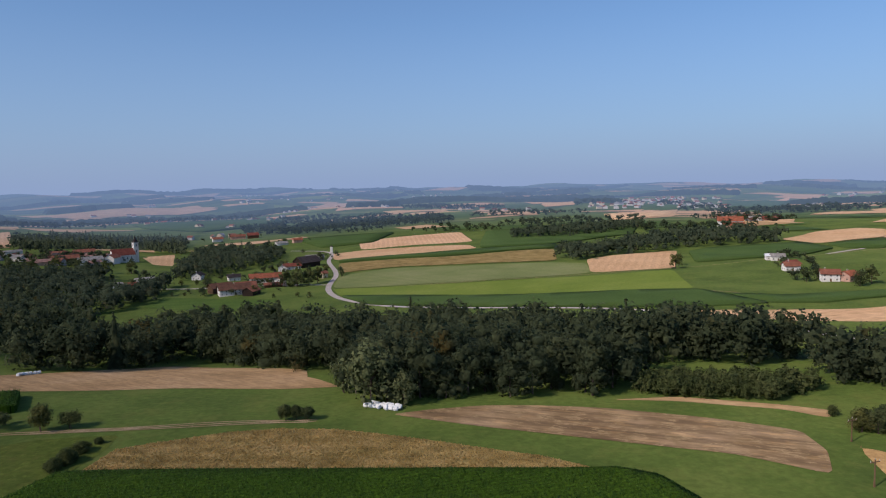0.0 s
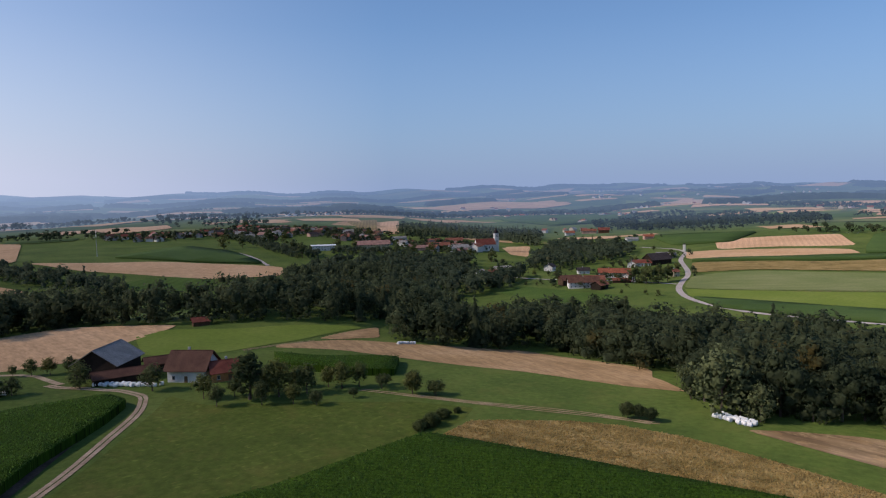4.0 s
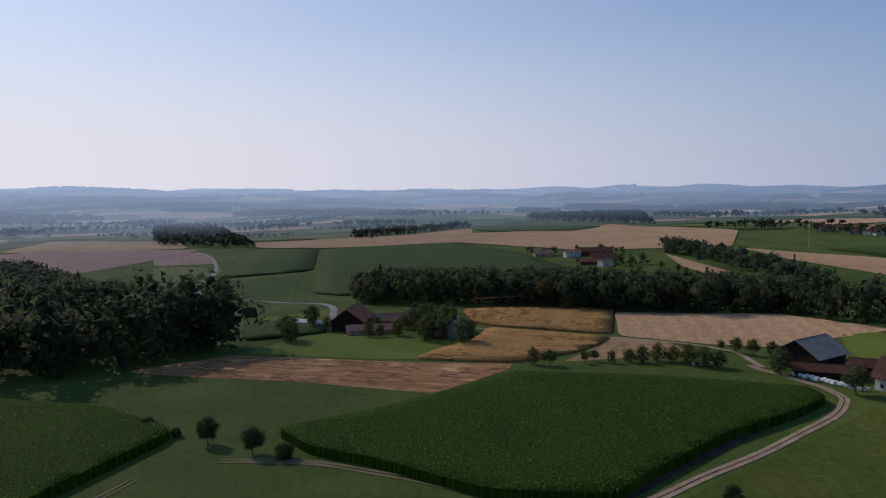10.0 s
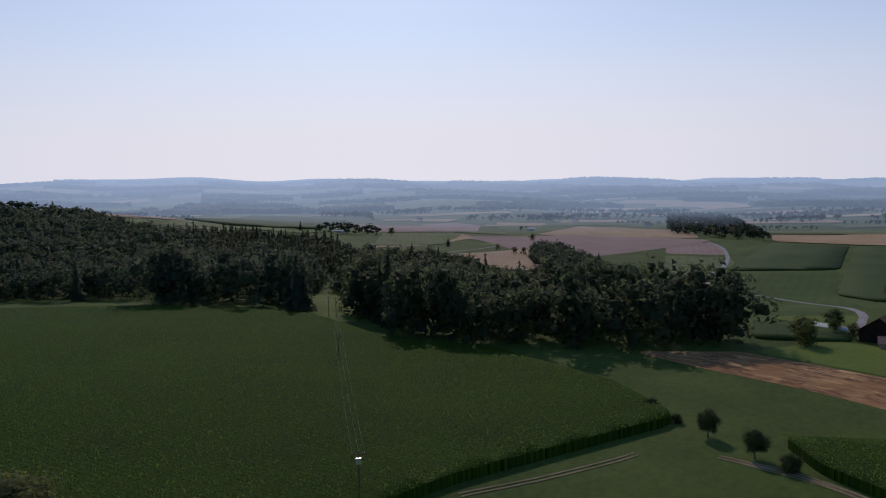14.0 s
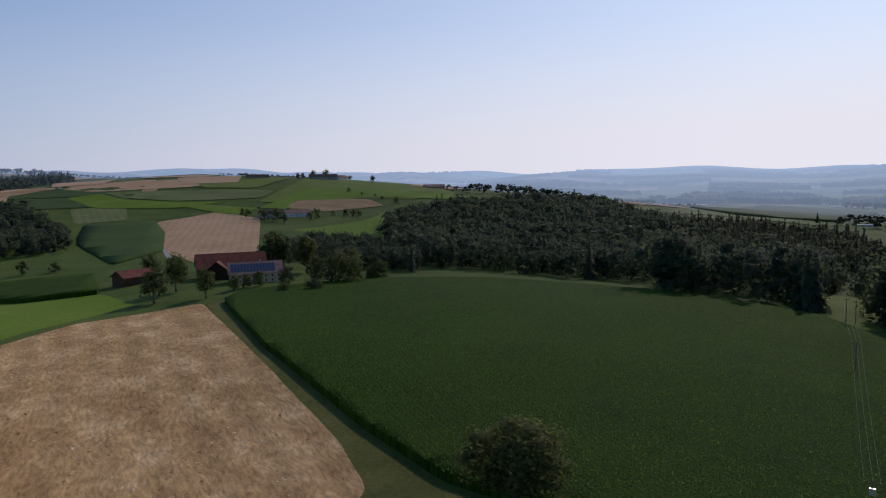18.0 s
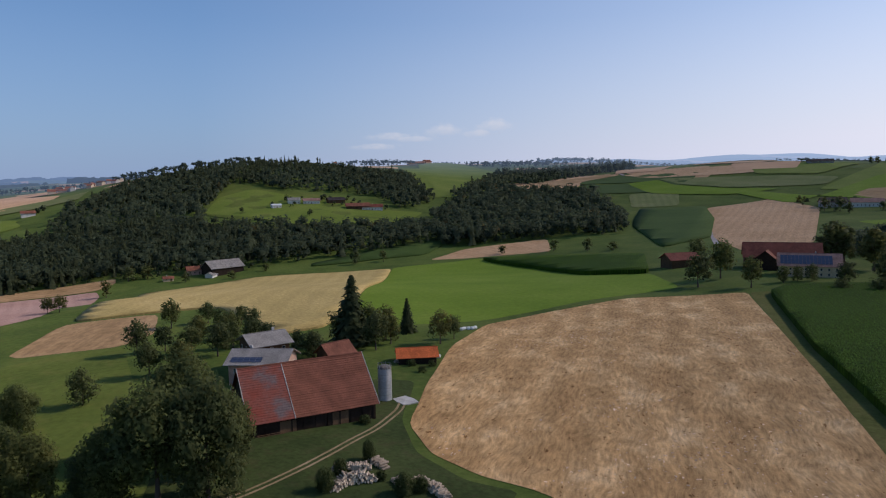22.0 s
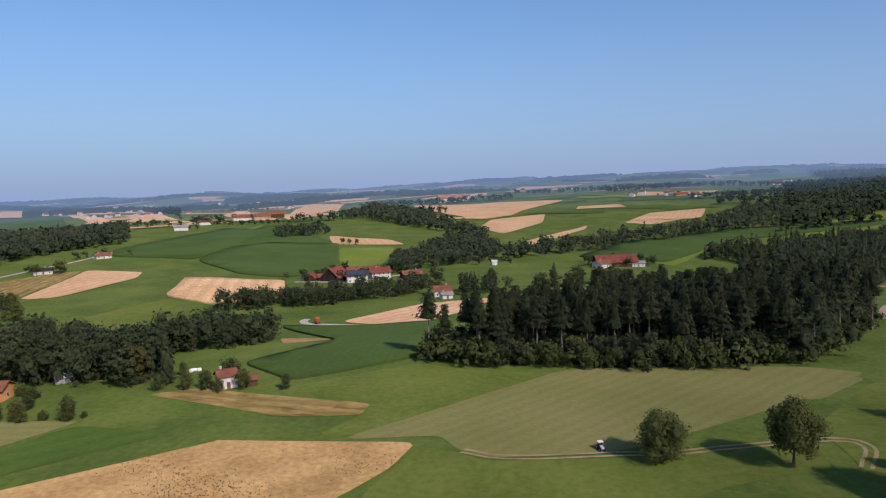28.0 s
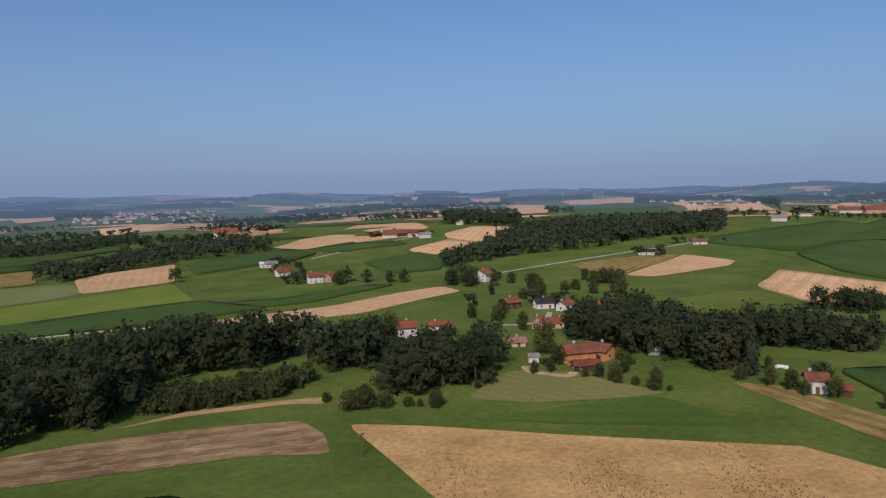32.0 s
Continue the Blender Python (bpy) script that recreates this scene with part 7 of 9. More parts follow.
house(608.3, -100.2, 276, 33.3, 19.0, 4.3, "brown", "red", .55, name="barn", category="barn", chimney=False)
house(596.5, -87.4, 312, 14.1, 9.4, 3.8, "white", "rust", .6)
house(603.9, -117.1, 269, 14.3, 7.6, 3.3, "white", "grey", .4, name="barn", category="barn", chimney=False)
house(1159.0, 427.4, 295, 32.3, 15.2, 5.7, "white", "rust", .6)
house(1164.5, 398.0, 309, 28.5, 15.2, 6.7, "pink", "rust", .6)
house(1230.1, 393.2, 298, 28.1, 16.1, 7.0, "brown", "rust", .6, name="barn", category="barn", chimney=False, windows=False)
house(921.9, 427.5, 300, 18.3, 10.7, 5.3, "white", "grey", .5)
house(1035.0, 442.0, 313, 18.8, 10.2, 5.1, "white", "brown", .5)
house(614.5, 360.9, 320, 13.4, 7.2, 3.1, "white", "rust", .6)
house(517.1, 353.3, 309, 13.1, 7.0, 3.1, "white", "dark", .5)
house(921.7, 636.8, 310, 10.9, 9.3, 7.8, "white", "grey", .2)
house(907.0, 606.6, 309, 22.9, 9.2, 5.3, "white", "rust", .6)
house(1665.2, 102.7, 279, 66.3, 31.8, 8.0, "white", "pale", .5, name="barn", category="barn", chimney=False)
house(1682.8, 130.9, 334, 26.9, 16.1, 6.7, "brown", "rust", .6)
house(609.4, 3.0, 280, 4.4, 3.9, 3.4, "white", "white", .5, name="shed", category="shed", chimney=False, windows=False)
house(764.7, -55.3, 276, 6.1, 4.9, 2.2, "brown", "red", .5, name="shed", category="shed", chimney=False, windows=False)
house(1421.8, -344.1, 266, 20.1, 11.1, 5.6, "white", "rust", .6)
house(1384.5, -356.4, 286, 25.9, 10.8, 4.3, "pink", "rust", .6)
house(1343.6, -371.6, 315, 18.9, 10.5, 5.2, "white", "rust", .6)
house(2072.2, -394.8, 269, 26.1, 13.0, 6.5, "white", "rust", .6)
house(1778.0, -688.0, 269, 22.0, 11.0, 5.5, "white", "rust", .6)
house(1704.4, -678.8, 308, 18.4, 10.5, 5.3, "pink", "rust", .6)
house(-181.2, 600.7, 25, 26.0, 15.0, 5.5, "white", "brown", .5)
house(-198.2, 617.1, 38, 18.6, 13.4, 5.2, "brown", "brown", .5, name="barn", category="barn", chimney=False)
house(-163.6, 590.3, 75, 12.8, 9.8, 4.4, "dark", "rust", .6, name="barn", category="barn", chimney=False, windows=False)
house(-177.5, 621.2, 26, 17.6, 10.4, 4.7, "brown", "rust", .6, name="barn", category="barn", chimney=False, windows=False)
house(-172.9, 675.6, 19, 29.1, 11.2, 5.6, "white", "orange", .6)
house(-153.2, 648.5, 83, 10.7, 9.6, 4.8, "white", "rust", .6)
house(-155.1, 633.3, 19, 15.8, 6.3, 2.6, "brown", "rust", .5, name="shed", category="shed", chimney=False, windows=False)
house(-213.0, 707.2, 27, 11.9, 8.3, 4.2, "white", "dark", .6)
house(-255.3, 723.9, 89, 11.0, 9.8, 4.9, "white", "dark", .6)
house(-177.2, 770.9, 93, 10.2, 8.9, 4.5, "white", "rust", .6)
house(-169.0, 781.5, 17, 18.0, 9.0, 3.9, "white", "red", .6)
house(-155.8, 795.2, 51, 25.8, 16.8, 6.4, "dark", "dark", .7, name="barn", category="barn", chimney=False, windows=False)
house(-158.7, 862.4, 20, 21.1, 11.3, 4.2, "grey", "grey", .5, name="barn", category="barn", chimney=False)
house(-117.7, 681.5, 50, 6.7, 6.7, 5.0, "cream", "rust", .6)
house(-416.2, 1293.8, 28, 17.4, 10.9, 5.4, "white", "rust", .6)
house(-389.1, 1329.7, 21, 26.7, 11.1, 5.6, "pink", "rust", .6)
house(-360.6, 1331.0, 20, 19.9, 13.3, 6.6, "brown", "red", .6)
house(-260.1, 1126.7, 33, 18.6, 9.3, 3.7, "white", "grey", .5)
house(-238.0, 1144.5, 32, 15.0, 9.4, 4.7, "pink", "orange", .6)
house(-543.2, 700.4, 41, 28.4, 12.8, 5.7, "white", "white", .15, name="barn", category="barn", chimney=False)
house(-607.8, 843.8, 106, 13.3, 13.3, 7.5, "pink", "brown", .7)
house(-508.5, 758.4, 38, 43.6, 14.5, 8.0, "cream", "pale", .6)
house(-563.0, 913.1, 62, 22.1, 8.5, 4.2, "white", "grey", .4)
house(-467.8, 815.1, 40, 17.8, 8.9, 4.5, "pink", "pale", .6)
house(-465.2, 859.5, 36, 29.2, 12.3, 5.4, "brown", "rust", .6)
house(-485.0, 944.4, 32, 24.9, 11.6, 6.6, "white", "rust", .6)
house(-428.5, 847.3, 47, 26.6, 13.3, 6.7, "white", "grey", .5)
house(-411.7, 869.2, 85, 14.9, 11.9, 8.2, "white", "rust", .6)
house(-313.6, 666.5, 55, 10.3, 6.9, 2.9, "white", "grey", .5)
house(-305.1, 674.7, 34, 14.9, 6.9, 2.3, "brown", "rust", .5)
house(-307.9, 716.2, 43, 18.0, 8.4, 2.4, "white", "grey", .3, name="barn", category="barn", chimney=False)
house(-514.2, 915.7, 89, 11.6, 8.3, 5.0, "pink", "rust", .6)
house(-718.5, 208.2, 89, 18.7, 9.4, 3.6, "pink", "pale", .6, name="barn", category="barn", chimney=False)
house(-702.8, 234.9, 92, 15.8, 9.5, 4.7, "white", "pale", .6)
house(-703.9, 261.0, 78, 32.5, 11.9, 4.3, "brown", "brown", .6, name="barn", category="barn", chimney=False, windows=False)
house(-662.8, 253.1, 77, 23.7, 10.3, 4.1, "pink", "brown", .6)
house(-641.1, 231.6, 80, 17.7, 8.8, 3.4, "brown", "rust", .5, name="barn", category="barn", chimney=False, windows=False)
house(-625.8, 241.1, 109, 11.7, 7.8, 4.4, "white", "pale", .6)
house(-723.9, 209.3, 99, 16.9, 8.4, 3.0, "brown", "pale", .6, name="barn", category="barn", chimney=False, windows=False)
house(288.5, 601.3, 344, 10.7, 6.8, 3.9, "white", "grey", .6)
house(272.6, 545.7, 23, 10.5, 8.8, 4.4, "white", "red", .6)
house(414.6, 997.2, 342, 27.2, 12.8, 5.6, "pink", "orange", .6)
house(546.3, 761.6, 329, 29.9, 13.5, 5.2, "brown", "rust", .6, name="barn", category="barn", chimney=False, windows=False)
house(555.5, 730.1, 328, 19.1, 11.7, 5.9, "white", "red", .6)
house(547.5, 699.6, 332, 14.2, 8.5, 5.0, "white", "grey", .5)
house(536.1, 793.4, 26, 18.2, 9.1, 4.6, "brown", "rust", .6, name="barn", category="barn", chimney=False, windows=False)
house(533.9, 757.1, 335, 17.8, 8.9, 4.4, "white", "rust", .6)
house(431.5, -440.9, 234, 14.8, 8.9, 3.9, "pink", "rust", .6)
house(413.2, -452.3, 252, 29, 17.5, 5.6, "dark", "grey", .62, name="barn", category="barn", chimney=False, windows=False)
house(410.6, -436.5, 283, 9.6, 6.7, 2.4, "white", "grey", .5, name="shed", category="shed", chimney=False, windows=False)
house(432.3, -411.0, 236, 7.6, 4.8, 2.4, "cream", "rust", .6)
house(536.4, -718.4, 227, 14.4, 8.6, 5.0, "white", "grey", .6)
house(518.4, -730.6, 220, 20.1, 8.6, 4.3, "white", "pale", .6)
house(497.1, -753.2, 233, 21.6, 10.1, 4.3, "brown", "dark", .6, name="barn", category="barn", chimney=False, windows=False)
house(458.4, -742.8, 216, 27.9, 11.1, 4.2, "brown", "rust", .6, name="barn", category="barn", chimney=False)
house(443.8, -752.4, 219, 25.1, 9.7, 4.2, "white", "red", .6)
house(538.0, -685.3, 238, 11.2, 7.0, 3.5, "white", "white", .4)
house(888.5, -612.7, 240, 16.4, 9.8, 4.9, "white", "rust", .6)
house(731.5, -1441.7, 212, 38.2, 12.7, 5.1, "white", "pale", .6)
house(759.1, -1555.6, 256, 21.7, 13.5, 6.8, "pink", "rust", .6)
house(695.9, -1052.3, 273, 7.0, 6.0, 6.0, "white", "rust", .7)
house(-1185.0, -554.5, 120, 14.7, 8.4, 3.2, "white", "white", .3, name="shed", category="shed", chimney=False, windows=False)
house(-858.0, -734.6, 134, 22.4, 6.9, 2.6, "white", "white", .2, name="barn", category="barn", chimney=False, windows=False)

# ---- trees and bushes that stand alone
for bx, by, bh in ((100.2, 163.8, 5.5), (103.5, 162.3, 6.5), (107.1, 157.4, 4.6), (111.9, 153.5, 2.8), (117.4, 147.9, 5.2), (114.5, 151, 2.2)):
    tree("full", bx, by, bh, 1.25, "in a young row")
tree("tree", -103.6, 174.1, 7.2, 1)
tree("orchard", -96.9, 176.2, 4.4, 1)
tree("tree", -42.4, 179.7, 4.6, 1.1)
tree("tree", -39.5, 180.0, 4.2, 1.1)
tree("orchard", -36.5, 179.7, 3.6, 1.1)
tree("bush", 99.0, 174.6, 2.6, 1)
tree("orchard", -116.4, 180.4, 3.0, 1.2)
tree("full", 98.6, 161.8, 5.6, 1.3)
tree("full", 101.6, 160.3, 6.1, 1.3)
tree("tree", 194.4, 583.7, 13.3, 1)
tree("bush", -85.9, 148.1, 2.5, 1.4)
tree("bush", -85.1, 153.6, 2.3, 1.3)
tree("bush", -85.1, 159.7, 2.1, 1.4)
tree("spruce", -5.4, 388.7, 12.7, 1.1)
tree("tree", -175.5, 142.1, 8.3, 1.1)
tree("orchard", -155.3, 143.3, 7.2, 1)
tree("orchard", -146.4, 139.6, 6.2, .9)
tree("orchard", -149.0, 149.0, 5.4, 1)
tree("tall", -143.0, 148.9, 14.6, 1.4)
tree("tree", -136.0, 146.2, 7.2, .9)
tree("tree", -137.0, 154.4, 11.2, 1)
tree("orchard", -128.7, 150.9, 5.7, 1)
tree("tree", -131.9, 160.8, 9.1, 1)
tree("orchard", -121.9, 152.7, 4.3, 1.1)
tree("tree", -130.1, 168.9, 6.7, 1)
tree("tree", -125.5, 169.4, 8.6, 1)
tree("orchard", -117.0, 163.3, 3.1, 1)
tree("tree", -122.3, 173.9, 7.9, .9)
tree("orchard", -115.1, 175.4, 4.8, 1.1)
tree("tree", -104.0, 174.7, 7.4, .95)
tree("orchard", -97.7, 176.9, 4.7, 1.2)
tree("full", -227.3, 63.7, 6.4, .8)
tree("orchard", -224.1, 68.5, 5.6, 1.1)
tree("orchard", -223.2, 80.4, 4.4, .8)
tree("orchard", -225.4, 84.3, 4.1, 1)
tree("full", -221.5, 89.0, 4.5, 1)
tree("full", -220.9, 94.7, 4.9, 1.2)
tree("full", -218.9, 98.8, 6.1, 1.1)
tree("full", -219.9, 104.5, 6.6, 1.1)
tree("full", -218.0, 108.9, 5.8, 1.1)
tree("full", -214.9, 112.3, 7.0, 1.1)
tree("full", -210.0, 115.5, 6.6, 1.2)
tree("full", -208.6, 119.8, 5.8, 1.1)
tree("tree", -227.1, 137.0, 6.0, 1)
tree("tree", -222.8, 140.6, 6.0, 1.1)
tree("orchard", -231.4, 133.4, 3.9, .8)
tree("full", -220.8, 146.5, 5.6, 1)
tree("full", -197.8, 134.0, 8.5, 1)
tree("bush", -85.6, 146.9, 2.1, 1.4)
tree("bush", -84.8, 151.4, 3.4, 1.2)
tree("bush", -85.1, 158.0, 2.7, 1.3)
tree("bush", -83.9, 164.4, 1.6, 1.3)
tree("full", -143.9, 157.1, 8.5, 1)
tree("full", -138.6, 163.7, 6.8, 1)
tree("full", -118.5, 71.8, 4.6, 1.2)
tree("tree", -170.5, -31.5, 7.0, 1)
tree("tree", -161.8, -20.0, 6.7, 1)
tree("bush", -158.1, -12.7, 3.6, 1.1)
tree("bush", -184.4, -48.9, 3.3, 1.2)
tree("bush", -177.4, -40.4, 2.3, 1.1)
tree("bush", -196.7, -63.4, 2.0, 1.3)
tree("full", -284.1, -20.8, 9.7, 1)
tree("tree", -317.4, -13.6, 6.7, 1)
tree("full", -308.4, -6.9, 6.5, 1)
for gx, gy, gh in ((-299, 33, 9.5), (-293, 37, 8.5), (-305, 36, 11), (-297, 41, 9), (-290, 42, 8), (-302, 44, 10), (-309, 31, 8), (-291, 33, 6.5), (-284, 43, 7.5), (-286, 50, 7),
                   (-295, 47, 8), (-311, 40, 10), (-303, 27, 7), (-305, 15, 6), (-309, 10, 5.5), (-289, 54, 5)):
    tree("full", gx, gy, gh, 1.15, "in the garden")
tree("tree", -290.7, -22.1, 10.5, 1.2, "by the farm")
tree("tree", -328, -14, 9, 1.2, "by a clamp")
tree("full", -287.9, 10.9, 6.5, .9)
tree("full", -287.5, 15.5, 5.6, .9)
tree("full", -287.1, 22.5, 7.4, 1)
tree("full", -275.1, 33.4, 10.2, 1.1)
tree("full", -279.5, 39.5, 8.1, 1)
tree("tree", -301.5, 47.3, 9.7, 1)
tree("full", -268.6, 47.1, 10.4, 1.1)
tree("tree", -323.5, 33.7, 8.9, 1)
tree("tree", -50.3, -108.6, 16.8, 1.5)
tree("tree", 28.9, -369.2, 17.8, 1)
tree("tree", 20.0, -397.5, 21.1, .9)
tree("full", 38.5, -472.2, 15.9, 1)
tree("tree", 4.4, -367.1, 15.5, .9)
tree("tall", -36.9, -468.0, 27.5, 1.4)
tree("tall", -43.8, -472.5, 24.0, 1.3)
tree("full", -9.9, -383.1, 8.7, 1)
tree("full", -22.9, -391.6, 9.0, 1)
tree("full", -16.4, -389.2, 8.2, 1)
tree("full", -36.9, -386.8, 10.8, 1)
tree("full", -62.5, -376.2, 19.9, 1)
tree("full", -72.1, -373.5, 16.2, 1)
tree("full", -84.1, -384.9, 8.3, 1)
tree("full", -54.5, -387.0, 16.6, .9)
tree("full", 137.6, -595.6, 11.6, 1)
tree("full", 170.0, -602.9, 10.3, 1)
tree("full", 214.9, -593.1, 8.2, 1.3)
tree("full", 115.3, -592.1, 7.9, 1.5)
tree("tree", 138.5, -56.3, 14.2, 1)
tree("full", 161.1, -95.5, 10.4, .9)
tree("full", 152.7, -98.8, 11.4, 1)
tree("full", 120.9, -73.7, 14.9, .95)
tree("full", 114.7, -75.1, 13.6, .95)
tree("bush", 135.7, -76.5, 4.8, 1)
tree("full", 85.6, -87.6, 22.1, .8)
tree("tree", 94.0, -84.3, 21.5, .95)
tree("full", 102.7, -81.6, 13.9, 1)
tree("full", 107.6, -80.9, 8.7, 1)
tree("full", 91.7, -100.5, 14.8, .8)
tree("tree", 105.4, -103.1, 20.8, .9)
tree("full", 156.0, -118.2, 9.8, 1.0)
tree("tree", 185.8, -162.0, 11.9, .9)
tree("tree", 207.8, -197.9, 11.6, .9)
tree("tree", 201.1, -210.6, 9.0, 1)
tree("tree", 180.7, -168.8, 9.2, .9)
tree("tree", 169.3, -169.3, 10.2, 1)
tree("tree", 158.5, -169.7, 11.4, 1)
tree("tree", 171.7, -190.8, 10.5, 1)
tree("tree", 158.4, -186.4, 9.7, 1)
tree("tree", 156.5, -192.0, 7.3, 1)
tree("tree", 160.8, -143.9, 10.5, 1)
tree("tree", 152.9, -148.3, 10.4, 1)
tree("spruce", 126.3, -199.9, 23.8, 1.45)
tree("spruce", 118.2, -224.5, 12.8, 1.2)
tree("tree", 98.8, -211.9, 11.8, .9)
tree("tree", 114.6, -195.3, 13.0, .9)
tree("tree", 114.6, -205.4, 10.8, .9)
tree("full", 131.6, -184.4, 7.1, 1.1)
tree("tree", 97.8, -221.1, 8.6, .8)
tree("tree", 298.7, -211.6, 7.7, 1.1)
tree("tree", 293.0, -213.5, 7.9, 1.1)
tree("full", 426.3, -347.7, 13.0, .8)
tree("full", 322.8, -517.7, 12.9, .9)
tree("tree", 304.9, -535.0, 10.9, .9)
tree("full", 464.2, -400.5, 12.6, 1.2)
tree("full", 456.1, -412.5, 11.8, 1.2)
tree("full", 414.0, -411.5, 8.5, 1.2)
tree("full", 388.1, -435.1, 7.6, 1.2)
tree("full", 381.3, -468.0, 6.9, 1.2)
tree("tree", 554.2, -642.8, 7.5, 1)
tree("tree", 475.8, -666.7, 9.3, 1)
tree("bush", 91.2, -100.8, 3.4, .9)
tree("full", 144.4, -31.9, 11.1, 1.2)
tree("full", 174.0, 116.4, 6.0, .8)
tree("bush", 173.8, 122.9, 2.7, .9)
tree("full", 171.8, 129.0, 6.3, 1)
tree("full", 182.8, 133.5, 4.1, 1.2)
tree("full", 200.3, 104.4, 5.5, 1)
tree("full", 201.5, 96.1, 6.2, .9)
tree("full", 214.8, 87.5, 6.5, 1.3)
tree("full", 198.9, 84.8, 4.4, 1)
tree("tree", 201.8, 78.3, 6.8, 1)
tree("full", 201.9, 65.6, 5.1, .8)
tree("full", 201.6, 90.0, 6.2, 1)
tree("tree", 217.3, 104.1, 4.8, .8)
tree("tree", 739.4, 158.1, 7.3, 1)
tree("tree", 743.7, 165.8, 7.3, 1)
tree("tree", 740.0, 149.7, 7.3, 1)
tree("tree", 625.6, 3.0, 4.0, 1)
tree("tree", 511.3, 354.4, 8.7, 1)
tree("tree", 516.3, 339.4, 11.4, 1.1)
tree("full", 172.9, 115.7, 7.2, .9)
tree("bush", 175.9, 113.0, 1.8, 1)
tree("full", 173.0, 123.1, 2.8, .9)
tree("full", 171.4, 127.7, 5.8, .8)
tree("full", 172.0, 135.2, 4.9, 1)
tree("full", 168.8, 138.1, 3.5, 1)
tree("full", 160.1, 151.2, 4.6, .9)
tree("full", 165.9, 149.4, 4.3, 1)
tree("full", 236.9, 266.0, 6.4, 1)
tree("full", 167.3, 240.0, 13.3, .9)
tree("full", 238.6, 249.1, 8.4, 1.1)
tree("full", 229.5, 223.0, 8.3, .9)
tree("full", 184.1, 168.2, 12.5, 1)
tree("full", 174.1, 154.1, 6.4, 1)
tree("full", 283.3, 230.6, 8.7, .8)
tree("full", 295.2, 232.4, 6.6, .9)
tree("full", 340.2, 316.7, 8.2, 1)
tree("full", 292.4, 309.6, 6.9, .7)
tree("full", 339.3, 339.3, 8.5, 1)
tree("tree", 320.9, 275.9, 8.8, 1)
tree("full", 356.4, 282.9, 11.5, 1)
tree("full", 373.6, 282.7, 11.1, 1)
tree("full", 344.6, 252.7, 10.7, 1)
tree("full", 255.8, 262.6, 7.7, 1)
tree("full", 293.6, 284.7, 6.6, 1.2)
tree("tall", 307.9, 282.2, 8.7, 1.2)
tree("bush", 121.4, 166.5, 2.0, 1)
tree("bush", 140.5, 134.1, 0.5, 1)
tree("tall", 98.3, 174.6, 3.2, 1)
tree("full", 100.9, 165.2, 5.0, .9)
tree("full", 107.4, 156.7, 4.6, 1)
tree("full", 112.3, 153.0, 3.1, 1)
tree("full", 116.7, 147.2, 4.3, 1)
tree("tall", 295.4, 312.8, 7.7, 1)
tree("full", 247.4, 473.8, 10.2, 1)
tree("full", 258.5, 481.1, 8.7, 1)
tree("full", 265.8, 443.5, 10.8, 1)
tree("full", 277.1, 449.9, 12.7, 1)
tree("full", 285.1, 435.3, 10.9, 1)
tree("full", 294.1, 419.1, 9.1, 1)
tree("full", 299.7, 409.3, 10.7, 1)
tree("full", 309.1, 366.5, 11.6, 1.2)
tree("full", 309.3, 349.2, 11.3, 1.2)
tree("tree", 205.1, 607.2, 10.7, 1)
tree("full", -635.8, 626.0, 18.6, 1)
tree("full", -630.5, 651.3, 14.6, 1)
tree("full", -621.8, 690.7, 22.5, 1)
tree("full", -627.4, 725.8, 17.0, 1)
tree("full", -556.3, 659.3, 16.7, 1)
tree("full", -517.7, 628.7, 18.4, 1)
tree("full", -535.8, 719.0, 13.0, 1.4)
tree("full", -519.3, 733.2, 13.0, 1)
tree("full", -457.3, 735.1, 15.2, 1)
tree("full", -445.7, 755.9, 16.8, 1)
tree("full", -427.2, 772.1, 18.2, 1)
tree("full", -405.0, 774.0, 15.2, 1)
tree("full", -372.4, 768.3, 16.1, 1)
tree("full", -346.4, 773.4, 17.2, 1)
tree("tree", -615.7, 907.3, 12.3, 1)
tree("full", -855.3, 891.3, 13.9, 1.3)
tree("full", -219.5, 642.8, 11.0, 1)
tree("full", -203.6, 620.4, 9.5, .8)
tree("full", -161.2, 588.8, 8.9, 1)
tree("full", -143.1, 628.1, 17.8, 1)
tree("full", -132.1, 626.8, 18.7, 1)
tree("full", -122.9, 634.1, 17.8, 1)
tree("full", -116.9, 645.4, 16.0, 1)
tree("tree", -118.8, 705.1, 10.4, 1)
tree("full", -98.4, 677.2, 7.8, .8)
tree("tree", -192.2, 958.2, 7.1, 1)
tree("full", -181.5, 808.1, 8.1, 1)
tree("full", -200.5, 779.3, 6.5, 1)
tree("full", -107.2, 552.5, 5.5, 1)
tree("full", -118.5, 561.4, 4.7, 1)
tree("full", -138.8, 566.1, 3.8, 1)
tree("full", -151.5, 858.7, 11.3, 1.2)
tree("full", -215.3, 622.4, 4.3, 1)
tree("full", -225.2, 603.5, 4.1, 1)
tree("full", -236.2, 603.6, 4.2, 1)
tree("full", -256.7, 680.5, 5.8, 1.2)
tree("full", -241.1, 679.8, 5.8, 1.2)
tree("full", -736.9, 251.8, 7.8, 1)
tree("full", -728.3, 275.8, 9.1, 1.3)
tree("full", -623.8, 255.0, 11.0, 1.2)
tree("full", -615.4, 263.9, 10.0, 1.2)
tree("full", -622.9, 277.5, 11.3, 1.2)
tree("tree", -558.0, 287.4, 6.7, 1)
tree("full", -571.5, 286.6, 7.8, 1)
tree("tree", -546.4, 291.6, 5.7, 1)
tree("tree", -537.6, 293.4, 4.7, 1)
tree("full", -596.5, 283.4, 7.0, 1.2)
